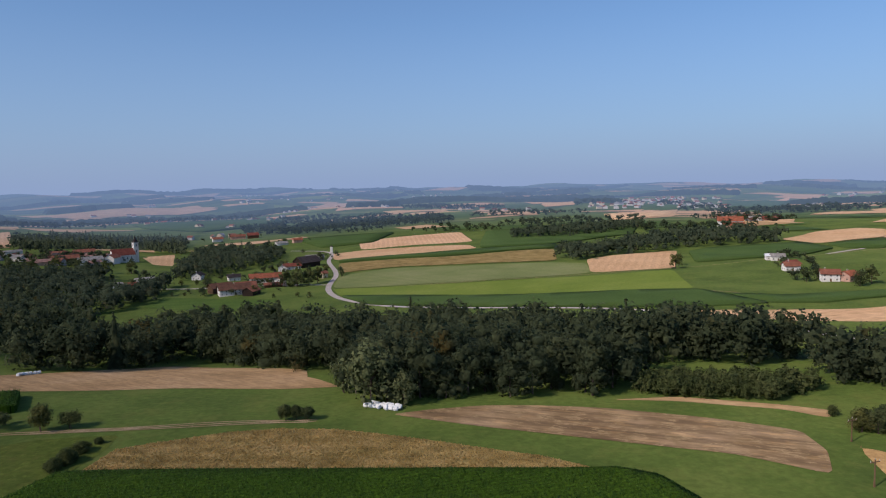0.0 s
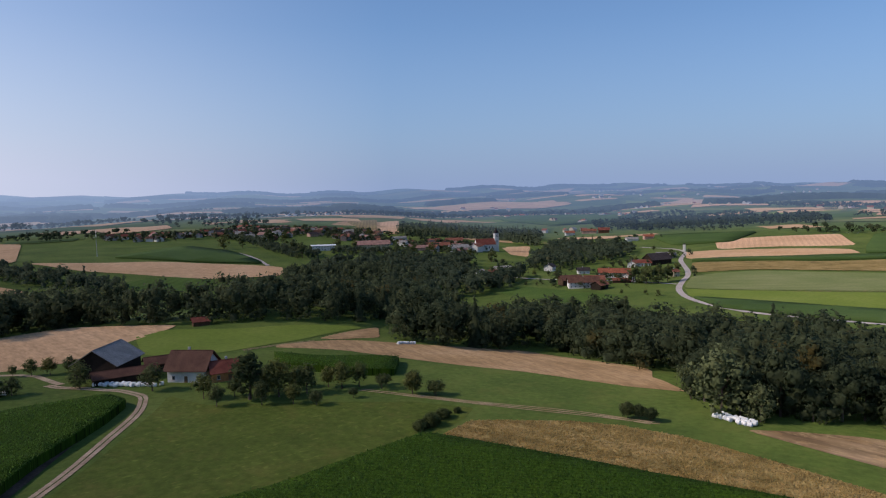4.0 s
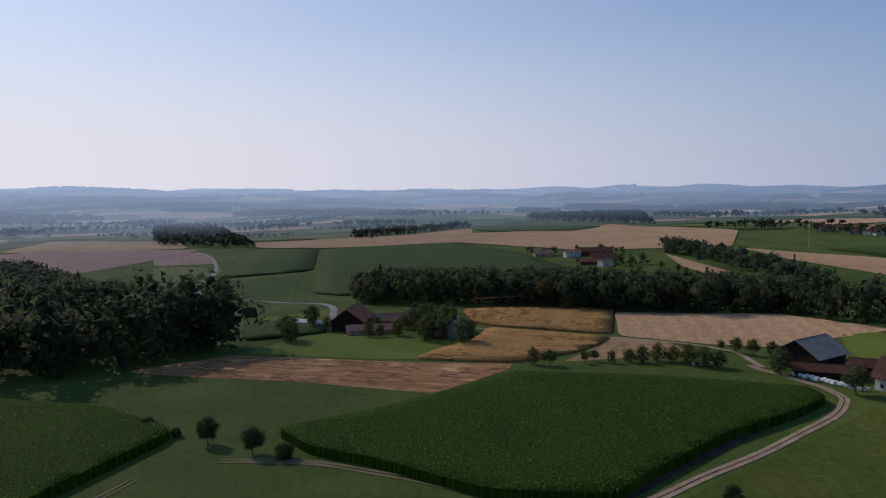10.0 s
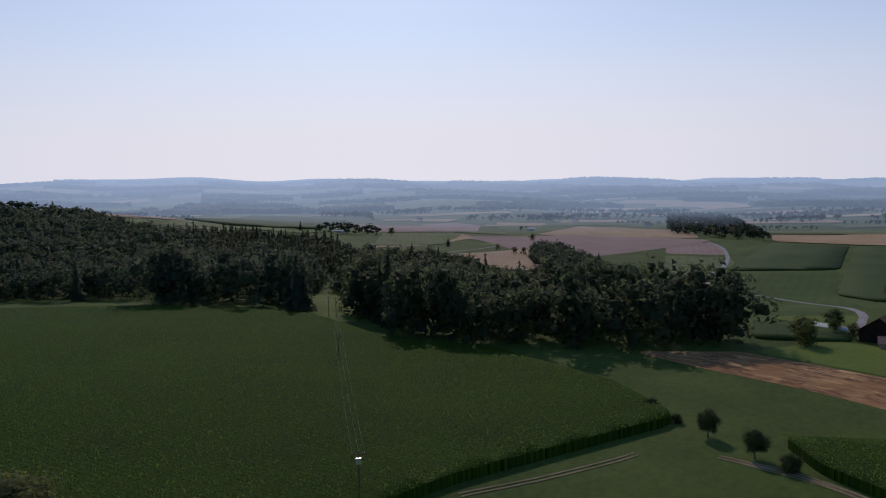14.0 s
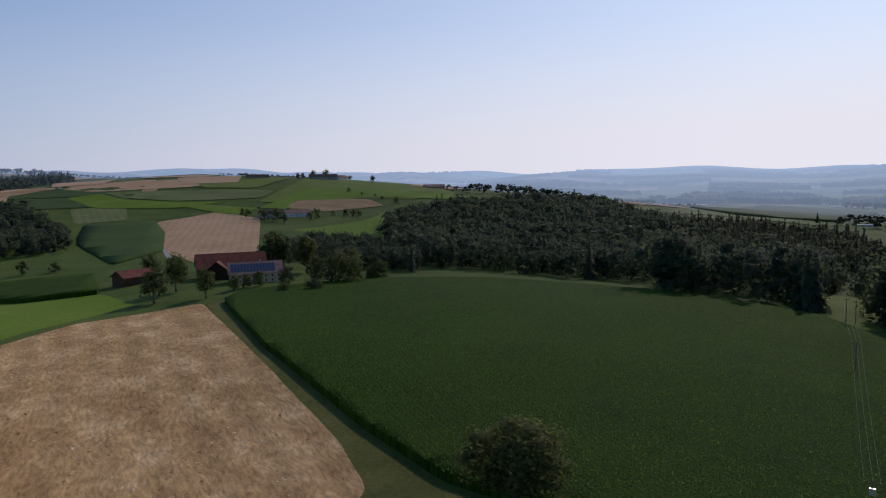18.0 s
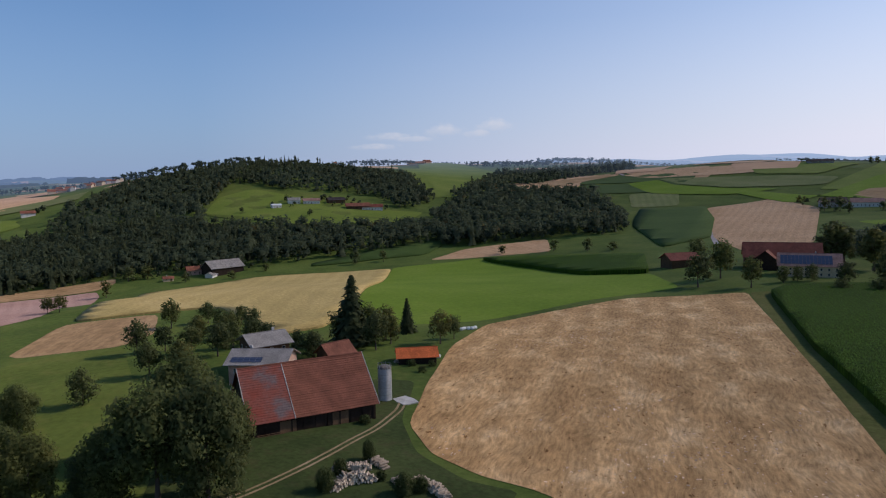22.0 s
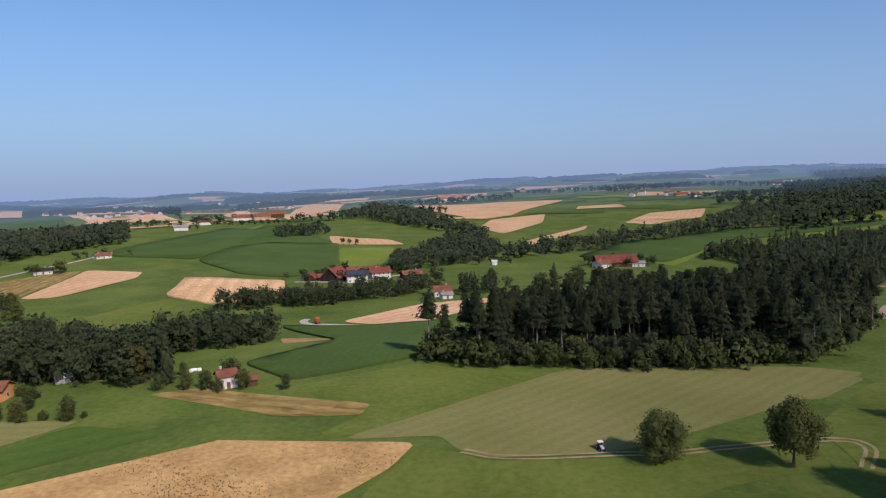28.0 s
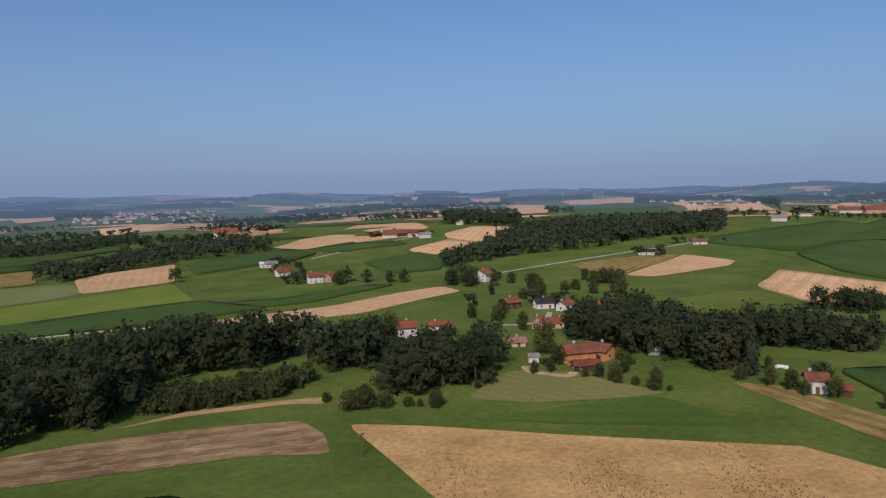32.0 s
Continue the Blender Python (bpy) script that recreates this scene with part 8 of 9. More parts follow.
tree("tree", -261.4, -1178.2, 13.1, 1)
tree("full", -147.8, -1211.5, 11.0, 1)
tree("full", -139.0, -1209.2, 10.9, 1)
tree("full", -169.6, -1244.5, 13.2, 1)
tree("full", -189.4, -1227.6, 16.9, 1)
tree("full", -238.4, -1271.5, 7.9, 1.4)
tree("full", -197.4, -1055.6, 7.4, 1.2)
tree("full", -210.6, -1023.3, 4.8, 1)
tree("full", -226.4, -1005.8, 4.8, 1)
tree("full", -230.8, -981.3, 6.3, 1)
tree("full", -35.2, -915.2, 9.3, 1)
tree("full", -41.4, -920.3, 6.7, 1.2)
tree("full", -57.6, -849.7, 15.0, 1)
tree("full", -71.2, -840.7, 16.3, 1)
tree("full", -77.9, -820.8, 11.1, 1)
tree("full", -109.1, -836.8, 10.2, 1)
tree("full", -118.8, -841.4, 9.0, 1)
tree("full", -141.3, -865.3, 6.7, 1)
tree("full", -154.0, -846.7, 10.6, 1)
tree("full", -162.8, -842.2, 10.6, 1)
tree("full", -168.6, -839.2, 9.3, 1)
tree("full", -240.9, -938.7, 10.6, 1)
tree("spruce", -813.8, -776.6, 15.2, 1)
tree("tree", -885.6, -652.2, 13.8, 1)
tree("spruce", -780.3, -482.4, 11.7, 1.2)
tree("full", -763.5, -399.7, 8.3, 1.2)
tree("full", -724.3, -357.2, 9.1, 1)
tree("full", -727.1, -347.7, 9.1, 1)
tree("full", -926.7, -429.8, 11.5, 1)
tree("bush", 69.4, -99.4, 4.1, .8)
tree("bush", 70.6, -106.2, 3.2, .8)
tree("bush", 69.4, -114.7, 4.1, .6)
tree("bush", 56.2, -105.0, 4.0, .9)
tree("bush", 54.2, -107.6, 3.0, .9)
tree("bush", 62.7, -108.2, 1.9, 1)
tree("full", 132.1, -200.5, 11.9, .9)
tree("full", 122.3, -204.6, 13.7, .9)
tree("full", 119.7, -210.6, 12.3, 1)
tree("bush", 94.1, -186.2, 2.4, 1.2)
tree("bush", 88.4, -183.9, 2.0, 1.2)
tree("tree", 186.8, -213.9, 7.9, 1)
tree("full", 175.2, -207.4, 8.9, 1)
tree("full", 185.8, -200.8, 8.9, 1)
tree("full", 161.5, -180.2, 9.9, 1)
tree("full", 181.2, -185.0, 9.7, 1)
tree("willow", -21.4, 194.4, 18.1, 1)
tree("willow", -11.9, 192.5, 10.5, .9)
tree("willow", -31.2, 209.3, 10.5, .9)
tree("full", 246.1, 253.6, 7.2, .9)
tree("full", 225.6, 219.4, 5.4, 1)
tree("full", 236.3, 265.3, 6.5, 1)
tree("full", 328.8, 310.4, 10.7, 1)
tree("full", 326.3, 301.1, 8.4, 1)
tree("full", 374.5, 290.1, 10.6, 1)
tree("full", 381.5, 281.2, 9.9, 1.1)
tree("full", 380.9, 309.6, 8.6, 1)
tree("bush", 340.3, 283.7, 6.4, 1)
tree("bush", 334.9, 266.2, 4.8, 1.2)
tree("full", 343.7, 258.0, 6.2, 1)
tree("tree", 322.8, 338.4, 9.4, 1)
tree("full", 324.4, 373.6, 15.1, 1)
tree("full", 318.8, 356.9, 13.2, 1.1)
tree("full", 318.6, 377.7, 10.5, 1)
tree("full", 274.0, 229.3, 5.7, 1)
tree("bush", 192.2, 138.7, 3.5, 1.2)
tree("full", 194.6, 144.0, 4.3, 1)
tree("bush", 172.3, 163.4, 2.6, 1.3)
tree("bush", 171.3, 156.5, 2.2, 1.3)
tree("bush", 175.8, 155.5, 3.0, 1.3)
tree("tall", -55.8, -444.6, 25.2, 1.3)
tree("full", -78.2, -420.4, 17.0, 1.2)
tree("bush", -89.0, -386.6, 11.2, 1.1)
tree("bush", -33.5, -356.4, 5.8, 1.2)
tree("bush", -47.5, -353.0, 6.9, 1.2)
tree("full", 128.5, -179.4, 8.9, 1.2)
tree("bush", 88.4, -177.1, 1.9, 1.4)
tree("bush", 94.4, -181.8, 2.0, 1.3)
tree("bush", 81.0, -132.6, 2.0, 1.3)
tree("full", 140.9, -187.8, 6.5, 1.1)

# ---- the far country: patchwork of fields, woods and hamlets out to the horizon
far_rng = np.random.default_rng(77)
PATCHES = {}


def blob(cx, cy, rx, ry, turn, n, rough):
    out = []
    for k in range(n):
        a = 2 * math.pi * k / n
        q = 1 + far_rng.uniform(-rough, rough)
        x, y = rx * q * math.cos(a), ry * q * math.sin(a)
        out.append((cx + x * math.cos(turn) - y * math.sin(turn), cy + x * math.sin(turn) + y * math.cos(turn)))
    return out


TAKEN_BOX = [(min(q[0] for q in p), max(q[0] for q in p), min(q[1] for q in p), max(q[1] for q in p), p) for p in TAKEN]


def taken(x, y):
    return any(a < x < b and c < y < d and bool(inside(p, np.array([x]), np.array([y]))[0]) for a, b, c, d, p in TAKEN_BOX)


def open_land(x, y, ins):
    """Leaves out of a wood what is field, road or village."""
    for a, b, c, d, p in TAKEN_BOX:
        if a < x.max() and b > x.min() and c < y.max() and d > y.min():
            ins &= ~inside(p, x, y)
    for cx, cy, q in VILLAGES:
        ins &= np.hypot((x - cx) / 1.3, y - cy) > q
    return ins


def canopy(poly, height, step, rng):
    """Tree tops of a far wood as one lumpy sheet that comes down to the ground at its edge."""
    xs, ys = np.array(poly).T
    gx, gy = np.meshgrid(np.arange(xs.min() - step, xs.max() + 2 * step, step), np.arange(ys.min() - step, ys.max() + 2 * step, step))
    gx = gx + rng.uniform(-0.3, 0.3, gx.shape) * step
    gy = gy + rng.uniform(-0.3, 0.3, gy.shape) * step
    ins = open_land(gx, gy, inside(poly, gx, gy))
    # the sheet falls steeply at the wood's edge
    for ax in (0, 1):
        for d in (1, -1):
            by = np.roll(ins, d, ax) & ~ins
            gx, gy = np.where(by, gx + 0.35 * (np.roll(gx, d, ax) - gx), gx), np.where(by, gy + 0.35 * (np.roll(gy, d, ax) - gy), gy)
    h = np.where(ins, height * rng.uniform(0.62, 1.15, gx.shape), -1.0)
    z = land(gx, gy) + h
    n, m = gx.shape
    idx = np.arange(n * m).reshape(n, m)
    q = np.stack([idx[:-1, :-1], idx[:-1, 1:], idx[1:, 1:], idx[1:, :-1]], -1).reshape(-1, 4)
    used = ins.ravel()[q].any(1)
    return np.stack([gx, gy, z], -1).reshape(-1, 3), q[used]


def make_far():
    woods_v, woods_f, base = [], [], 0
    tree_v, tree_f, tree_n, tree_base = [], [], [], 0
    r = 1080.0
    while r < 4600:
        cell = 62 + r * 0.034
        n = int(2 * math.pi * r / (cell * 1.6))
        for k in range(n):
            a = 2 * math.pi * (k + far_rng.uniform(-0.3, 0.3)) / n
            q = r + far_rng.uniform(-0.4, 0.4) * cell
            x, y = -q * math.sin(a), q * math.cos(a)
            bearing = math.degrees(a) % 360
            if taken(x, y):
                continue
            # the hill of open fields has few woods on it, the hills towards the sun many
            share = 0.04 if 160 < bearing < 216 and q < 2400 else (0.4 if 85 < bearing < 155 and q > 1500 else (0.17 if 240 < bearing < 335 else 0.22))
            pick = far_rng.random()
            turn = a + far_rng.uniform(-0.4, 0.4)
            if pick < share + 0.08:
                hedge = pick > share
                long_, deep = (cell * far_rng.uniform(0.4, 0.9), 9.0) if hedge else (cell * far_rng.uniform(0.5, 1.5), cell * far_rng.uniform(0.08, 0.3))
                p = blob(x, y, long_, deep, turn, 13, 0.3)
                if q < 2000:
                    xs, ys = np.array(p).T
                    gap = 9.0 if hedge else 14.0
                    gx, gy = (g.ravel() for g in np.meshgrid(np.arange(xs.min(), xs.max(), gap), np.arange(ys.min(), ys.max(), gap)))
                    gx, gy = gx + far_rng.uniform(-0.45, 0.45, gx.shape) * gap, gy + far_rng.uniform(-0.45, 0.45, gy.shape) * gap
                    keep = open_land(gx, gy, inside(p, gx, gy))
                    for tx, ty in zip(gx[keep], gy[keep]):
                        sv, sf, sn = SHAPES["mixed" if far_rng.random() < 0.6 else "top"][3][far_rng.integers(0, 9)]
                        size = (9 if hedge else 16) * far_rng.uniform(0.65, 1.15)
                        tree_v.append(sv * size * np.array([1.15, 1.15, 1.0]) + np.array([tx, ty, float(land(tx, ty))]))
                        tree_f.append(sf + tree_base)
                        tree_n.append(sn + np.array([0, 0, 1.2]))
                        tree_base += len(sv)
                    continue
                v, f = canopy(p, 8 if hedge else 15, 7 + q * 0.001 if hedge else 6.5 + q * 0.0022, far_rng)
                woods_v.append(v), woods_f.append(f + base)
                base += len(v)
            else:
                key = far_rng.choice(["stubble", "stubble_orange", "stubble", "wheat", "crop", "meadow_pale", "meadow_bright", "meadow_dark", "crop", "meadow_dark"])
                w, d = cell * far_rng.uniform(0.35, 0.85), cell * far_rng.uniform(0.12, 0.42)
                quad = [(x + sx * w * math.cos(turn) - sy * d * math.sin(turn), y + sx * w * math.sin(turn) + sy * d * math.cos(turn)) for sx, sy in
                        ((-1 + far_rng.uniform(-0.3, 0.3), -1), (1 + far_rng.uniform(-0.3, 0.3), -1), (1 + far_rng.uniform(-0.3, 0.3), 1), (-1 + far_rng.uniform(-0.3, 0.3), 1))]
                PATCHES.setdefault(str(key), []).append(quad)
        r += cell * 0.7
    woods_f = [f for f in woods_f if len(f)]
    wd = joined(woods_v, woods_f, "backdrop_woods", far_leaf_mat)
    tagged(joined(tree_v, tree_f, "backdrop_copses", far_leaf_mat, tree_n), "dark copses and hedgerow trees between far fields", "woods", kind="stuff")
    tagged(wd, "hazy dark woods scattered over the far hills", "woods", kind="stuff")
    for level, (key, quads) in enumerate(PATCHES.items()):
        verts, faces, base = [], [], 0
        for quad in quads:
            n = 8
            s, t = np.meshgrid(np.linspace(0, 1, n), np.linspace(0, 1, n))
            c = np.array(quad)
            p = (c[0] * ((1 - s) * (1 - t))[..., None] + c[1] * (s * (1 - t))[..., None] + c[2] * (s * t)[..., None] + c[3] * ((1 - s) * t)[..., None])
            z = land(p[..., 0], p[..., 1]) + 0.25 + 0.12 * level + 0.0004 * np.hypot(p[..., 0], p[..., 1])
            verts.append(np.concatenate([p, z[..., None]], -1).reshape(-1, 3))
            i = np.arange(n * n).reshape(n, n)
            faces.append(np.stack([i[:-1, :-1], i[:-1, 1:], i[1:, 1:], i[1:, :-1]], -1).reshape(-1, 4) + base)
            base += n * n
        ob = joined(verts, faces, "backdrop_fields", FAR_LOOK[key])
        tagged(ob, "far hazy patchwork of fields: " + FIELD_WORDS[key][1], "fields", kind="stuff")


VILLAGES = [(-730, 766, 59), (-713, 826, 60), (-651, 874, 60), (-631, 938, 44), (-809, 810, 35), (-437, 836, 30), (-501, 855, 49), (-462, 901, 44), (447, 1750, 92), (633, 1980, 119), (616, 1674, 75), (517, 1239, 33), (521, 1100, 43), (160, 1694, 89), (-30, 3108, 157), (1234, 2296, 100), (-830, 660, 50), (-437, 1349, 49), (-471, 2098, 67), (-839, 658, 40), (1082, -846, 61), (1044, -869, 39), (1093, -816, 28), (3067, 586, 107), (2527, 1337, 71), (1455, -290, 42), (645, 2201, 109), (698, 1886, 84), (751, 830, 44), (2164, 1793, 96), (-1424, -387, 55), (-1392, -937, 47), (-2160, 449, 96), (-518, 2906, 124), (-792, 870, 55), (-733, 888, 54), (-802, 775, 43), (-677, 890, 52), (-585, 843, 40), (-804, 699, 42), (-466, 919, 39), (641, 2147, 107), (465, 1833, 79), (777, 2170, 74), (124, 3292, 165), (-481, 1820, 67), (-514, 1586, 60), (1764, 68, 58), (2217, 951, 104), (3216, 2226, 164), (2747, 2497, 123), (1393, 2179, 99), (1780, 109, 51), (1417, -359, 52), (1811, -721, 64), (1248, 449, 59)]


make_far()


def hamlet(x, y, spread, n, seed, far_off=True):
    """Houses strewn about a middle, each a house of its own."""
    rng = random.Random(seed)
    for k in range(n):
        a, q = rng.uniform(0, 6.28), spread * math.sqrt(rng.random())
        hx, hy = x + q * math.cos(a) * 1.3, y + q * math.sin(a) * 0.8
        big = rng.uniform(0.7, 1.15)
        house(hx, hy, rng.uniform(0, 180), 12 * big, 9 * big, rng.uniform(3.5, 6), rng.choice(["white", "white", "grey", "pink", "grey", "brown"]),
              rng.choice(["rust", "red", "brown", "brown", "pale", "dark", "grey"]), rng.uniform(0.5, 0.8), windows=not far_off, chimney=not far_off)
        for _ in range(rng.choice((3, 4, 5, 6))):
            GARDEN.append((hx + rng.uniform(-26, 26), hy + rng.uniform(-26, 26), rng.uniform(5, 12)))


GARDEN = []


def garden_trees():
    """The trees among the village houses, joined."""
    rng = np.random.default_rng(9)
    v, f, nv, base = [], [], [], 0
    for x, y, h in GARDEN:
        shape = SHAPES["mixed"][2 if math.hypot(x, y) < 800 else 3][rng.integers(0, 9)]
        v.append(shape[0] * h * np.array([1.1, 1.1, 1]) + np.array([x, y, float(land(x, y))]))
        f.append(shape[1] + base)
        nv.append(shape[2])
        base += len(shape[0])
    return tagged(joined(v, f, "village_trees", leaf_mat, nv), "leafy garden trees among the village houses", "trees", kind="stuff")


STREWN_V, STREWN_F, STREWN_M = [], [], []


def far_paint(name, colour):
    return shader(name, lambda nodes, link: ramp(nodes, link, speckle(nodes, link, 6.0), (0.3, tuple(c * 0.8 for c in colour)), (0.7, colour)), far=True)


far_wall, far_cream = far_paint("far_white", (0.6, 0.57, 0.53)), far_paint("far_cream", (0.6, 0.5, 0.36))
far_rust, far_brown, far_grey = far_paint("far_rust", (0.27, 0.1, 0.055)), far_paint("far_brown", (0.13, 0.07, 0.05)), far_paint("far_grey", (0.25, 0.25, 0.26))


def strewn(x, y, spread, n, seed):
    """Houses of a far hamlet, too many and too far to count; joined."""
    rng = random.Random(seed)
    for k in range(n):
        a, q = rng.uniform(0, 6.28), spread * math.sqrt(rng.random())
        hx, hy = x + q * math.cos(a) * 1.3, y + q * math.sin(a) * 0.8
        m = pose(hx, hy, float(land(hx, hy)) + 0.5, 0, 0, rng.uniform(0, 180))
        l, w, e = rng.uniform(4, 7.5), rng.uniform(3.5, 5.5), rng.uniform(3, 5.5)
        top = e + w * rng.uniform(0.5, 0.75)
        start = len(STREWN_V)
        pts = [(sx * l, sy * w, z) for z in (-2, e) for sx, sy in ((-1, -1), (1, -1), (1, 1), (-1, 1))] + [(-l - 0.5, 0, top), (l + 0.5, 0, top)]
        pts += [(sx * (l + 0.5), sy * (w + 0.6), e - 0.4) for sx, sy in ((-1, -1), (1, -1), (1, 1), (-1, 1))]
        STREWN_V.extend(tuple(m @ Vector(p)) for p in pts)
        wall, roof = rng.choice((0, 0, 1)), rng.choice((2, 2, 3, 4))
        for f, kind in (((0, 1, 5, 4), wall), ((2, 3, 7, 6), wall), ((1, 2, 6, 5), wall), ((3, 0, 4, 7), wall), ((5, 6, 9), wall), ((7, 4, 8), wall),
                        ((10, 11, 9, 8), roof), ((12, 13, 8, 9), roof)):
            STREWN_F.append(tuple(start + i for i in f))
            STREWN_M.append(kind)


hamlet(-730, 766, 51, 10, 0, False)
hamlet(-713, 826, 52, 12, 1, False)
hamlet(-651, 874, 52, 10, 2, False)
hamlet(-631, 938, 36, 6, 3, False)
hamlet(-809, 810, 27, 5, 4, False)
hamlet(-437, 836, 22, 4, 5, False)
hamlet(-501, 855, 41, 8, 6, False)
hamlet(-462, 901, 36, 6, 7, False)
hamlet(517, 1239, 25, 4, 11, True)
hamlet(521, 1100, 35, 7, 12, True)
hamlet(-830, 660, 42, 6, 16, False)
hamlet(-839, 658, 32, 5, 19, False)
hamlet(751, 830, 36, 4, 28, True)
hamlet(-792, 870, 47, 16, 34, True)
hamlet(-733, 888, 46, 16, 35, True)
hamlet(-802, 775, 35, 9, 36, True)
hamlet(-677, 890, 44, 14, 37, True)
hamlet(-585, 843, 32, 9, 38, True)
hamlet(-804, 699, 34, 7, 39, True)
hamlet(-466, 919, 31, 7, 40, True)

strewn(447, 1750, 84, 15, 8)
strewn(633, 1980, 111, 17, 9)
strewn(616, 1674, 67, 8, 10)
strewn(160, 1694, 81, 6, 13)
strewn(-30, 3108, 149, 6, 14)
strewn(1234, 2296, 92, 5, 15)
strewn(-437, 1349, 41, 4, 17)
strewn(-471, 2098, 59, 4, 18)
strewn(1082, -846, 53, 11, 20)
strewn(1044, -869, 31, 5, 21)
strewn(1093, -816, 20, 4, 22)
strewn(3067, 586, 99, 4, 23)
strewn(2527, 1337, 63, 3, 24)
strewn(1455, -290, 34, 3, 25)
strewn(645, 2201, 101, 13, 26)
strewn(698, 1886, 76, 8, 27)
strewn(2164, 1793, 88, 4, 29)
strewn(-1424, -387, 47, 3, 30)
strewn(-1392, -937, 39, 3, 31)
strewn(-2160, 449, 88, 4, 32)
strewn(-518, 2906, 116, 4, 33)
strewn(641, 2147, 99, 17, 41)
strewn(465, 1833, 71, 13, 42)
strewn(777, 2170, 66, 8, 43)
strewn(124, 3292, 157, 8, 44)
strewn(-481, 1820, 59, 6, 45)
strewn(-514, 1586, 52, 5, 46)
strewn(1764, 68, 50, 7, 47)
strewn(2217, 951, 96, 5, 48)
strewn(3216, 2226, 156, 7, 49)
strewn(2747, 2497, 115, 5, 50)
strewn(1393, 2179, 91, 7, 51)
strewn(1780, 109, 43, 6, 52)
strewn(1417, -359, 44, 7, 53)
strewn(1811, -721, 56, 7, 54)
strewn(1248, 449, 51, 7, 55)
# farmsteads stand among trees, most of them behind and beside the houses
yard_rng = random.Random(31)
for hx, hy, long_ in YARDS:
    q = math.hypot(hx, hy)
    if 330 < q < 1500:
        for _ in range(yard_rng.choice((2, 3, 4, 5))):
            a, away = yard_rng.uniform(-1.7, 1.7), long_ * 0.55 + yard_rng.uniform(4, 18)
            ux, uy = hx / q, hy / q
            GARDEN.append((hx + away * (ux * math.cos(a) - uy * math.sin(a)), hy + away * (ux * math.sin(a) + uy * math.cos(a)), yard_rng.uniform(5, 11)))
garden_trees()
# single farms and hamlets scattered over the plain
plain_rng = random.Random(21)
for k in range(64):
    q, a = plain_rng.uniform(1450, 4300), radians(plain_rng.choice((plain_rng.uniform(-12, 40), plain_rng.uniform(280, 345), plain_rng.uniform(85, 145))))
    if not taken(-q * math.sin(a), q * math.cos(a)):
        strewn(-q * math.sin(a), q * math.cos(a), plain_rng.uniform(25, 70) + q * 0.012, plain_rng.randint(2, 7), 100 + k)

strewn_mesh = bpy.data.meshes.new("far_houses")
strewn_mesh.from_pydata(STREWN_V, [], STREWN_F)
for mat in (far_wall, far_cream, far_rust, far_brown, far_grey):
    strewn_mesh.materials.append(mat)
strewn_mesh.polygons.foreach_set("material_index", STREWN_M)
tagged(new("backdrop_houses", strewn_mesh), "white and cream houses of far hamlets under red roofs", "houses", kind="stuff")


# ---- standing maize: leaf tufts over the near fields
def tufts(name, outlines, per, z_top, size, tall, material, label, category, reach=330.0, seed=3, drifts=False, upright=False, lean=0.35):
    """Small crossed leaves over the fields within those outlines."""
    rng = np.random.default_rng(seed)
    verts, norms, base = [], [], 0
    for poly in outlines:
        xs, ys = np.array(poly).T
        n = int((xs.max() - xs.min()) * (ys.max() - ys.min()) / per)
        px, py = rng.uniform(xs.min(), xs.max(), n), rng.uniform(ys.min(), ys.max(), n)
        r = np.hypot(px, py)
        keep = inside(poly, px, py) & (r < reach) & (r > 95) & (rng.random(n) < np.clip(1.5 - r / reach, 0.2, 1))
        if drifts:
            keep &= np.sin(px / 17 + 1) * np.sin(py / 21 + 2 + px / 40) + 0.6 * np.sin(px / 6.0 - py / 8.0) + rng.normal(scale=0.35, size=n) > 0.55
        px, py, r = px[keep], py[keep], r[keep]
        pz = land(px, py) + z_top + r * 0.00015
        for turn in (0.0, 1.5)[:2 if upright else 1]:
            a = rng.uniform(0, 6.28, len(px)) + turn
            s, h = size * rng.uniform(0.6, 1.3, len(px)), tall * rng.uniform(0.5, 1.25, len(px))
            tilt = rng.normal(scale=0.5, size=len(px)) * h
            dx, dy, ex, ey = np.cos(a) * s * 0.5, np.sin(a) * s * 0.5, -np.sin(a) * s * 0.26, np.cos(a) * s * 0.26
            mid = pz + h * rng.uniform(-0.3, 0.6, len(px))
            quad = np.stack([np.stack([px - dx, py - dy, mid - 0.5 * h], 1), np.stack([px + ex, py + ey, mid + tilt], 1),
                             np.stack([px + dx, py + dy, mid + 0.2 * h], 1), np.stack([px - ex, py - ey, mid - tilt], 1)], 1)[:, ::-1]
            if upright:
                quad = np.stack([np.stack([px - dx, py - dy, pz - 0.3], 1), np.stack([px + dx, py + dy, pz - 0.3], 1),
                                 np.stack([px + dx * 0.6, py + dy * 0.6, pz + h], 1), np.stack([px - dx * 0.6, py - dy * 0.6, pz + h], 1)], 1)
            if not upright:
                down = np.cross(quad[:, 1] - quad[:, 0], quad[:, 2] - quad[:, 0])[:, 2] < 0
                quad[down] = quad[down][:, ::-1]
            verts.append(quad.reshape(-1, 3))
            soft = np.stack([rng.normal(scale=lean, size=len(px)), rng.normal(scale=lean, size=len(px)), np.full(len(px), 0.9)], 1)
            norms.append(np.repeat(soft, 4, 0))
    v = np.concatenate(verts)
    corners = np.arange(len(v)).reshape(-1, 4)
    if not lean:
        # single pointed leaves
        v, corners = v.reshape(-1, 4, 3)[:, :3].reshape(-1, 3), np.arange(len(corners) * 3).reshape(-1, 3)
    ob = joined([v], [corners], name, material, None if upright or not lean else norms)
    return tagged(ob, label, category, kind="stuff")


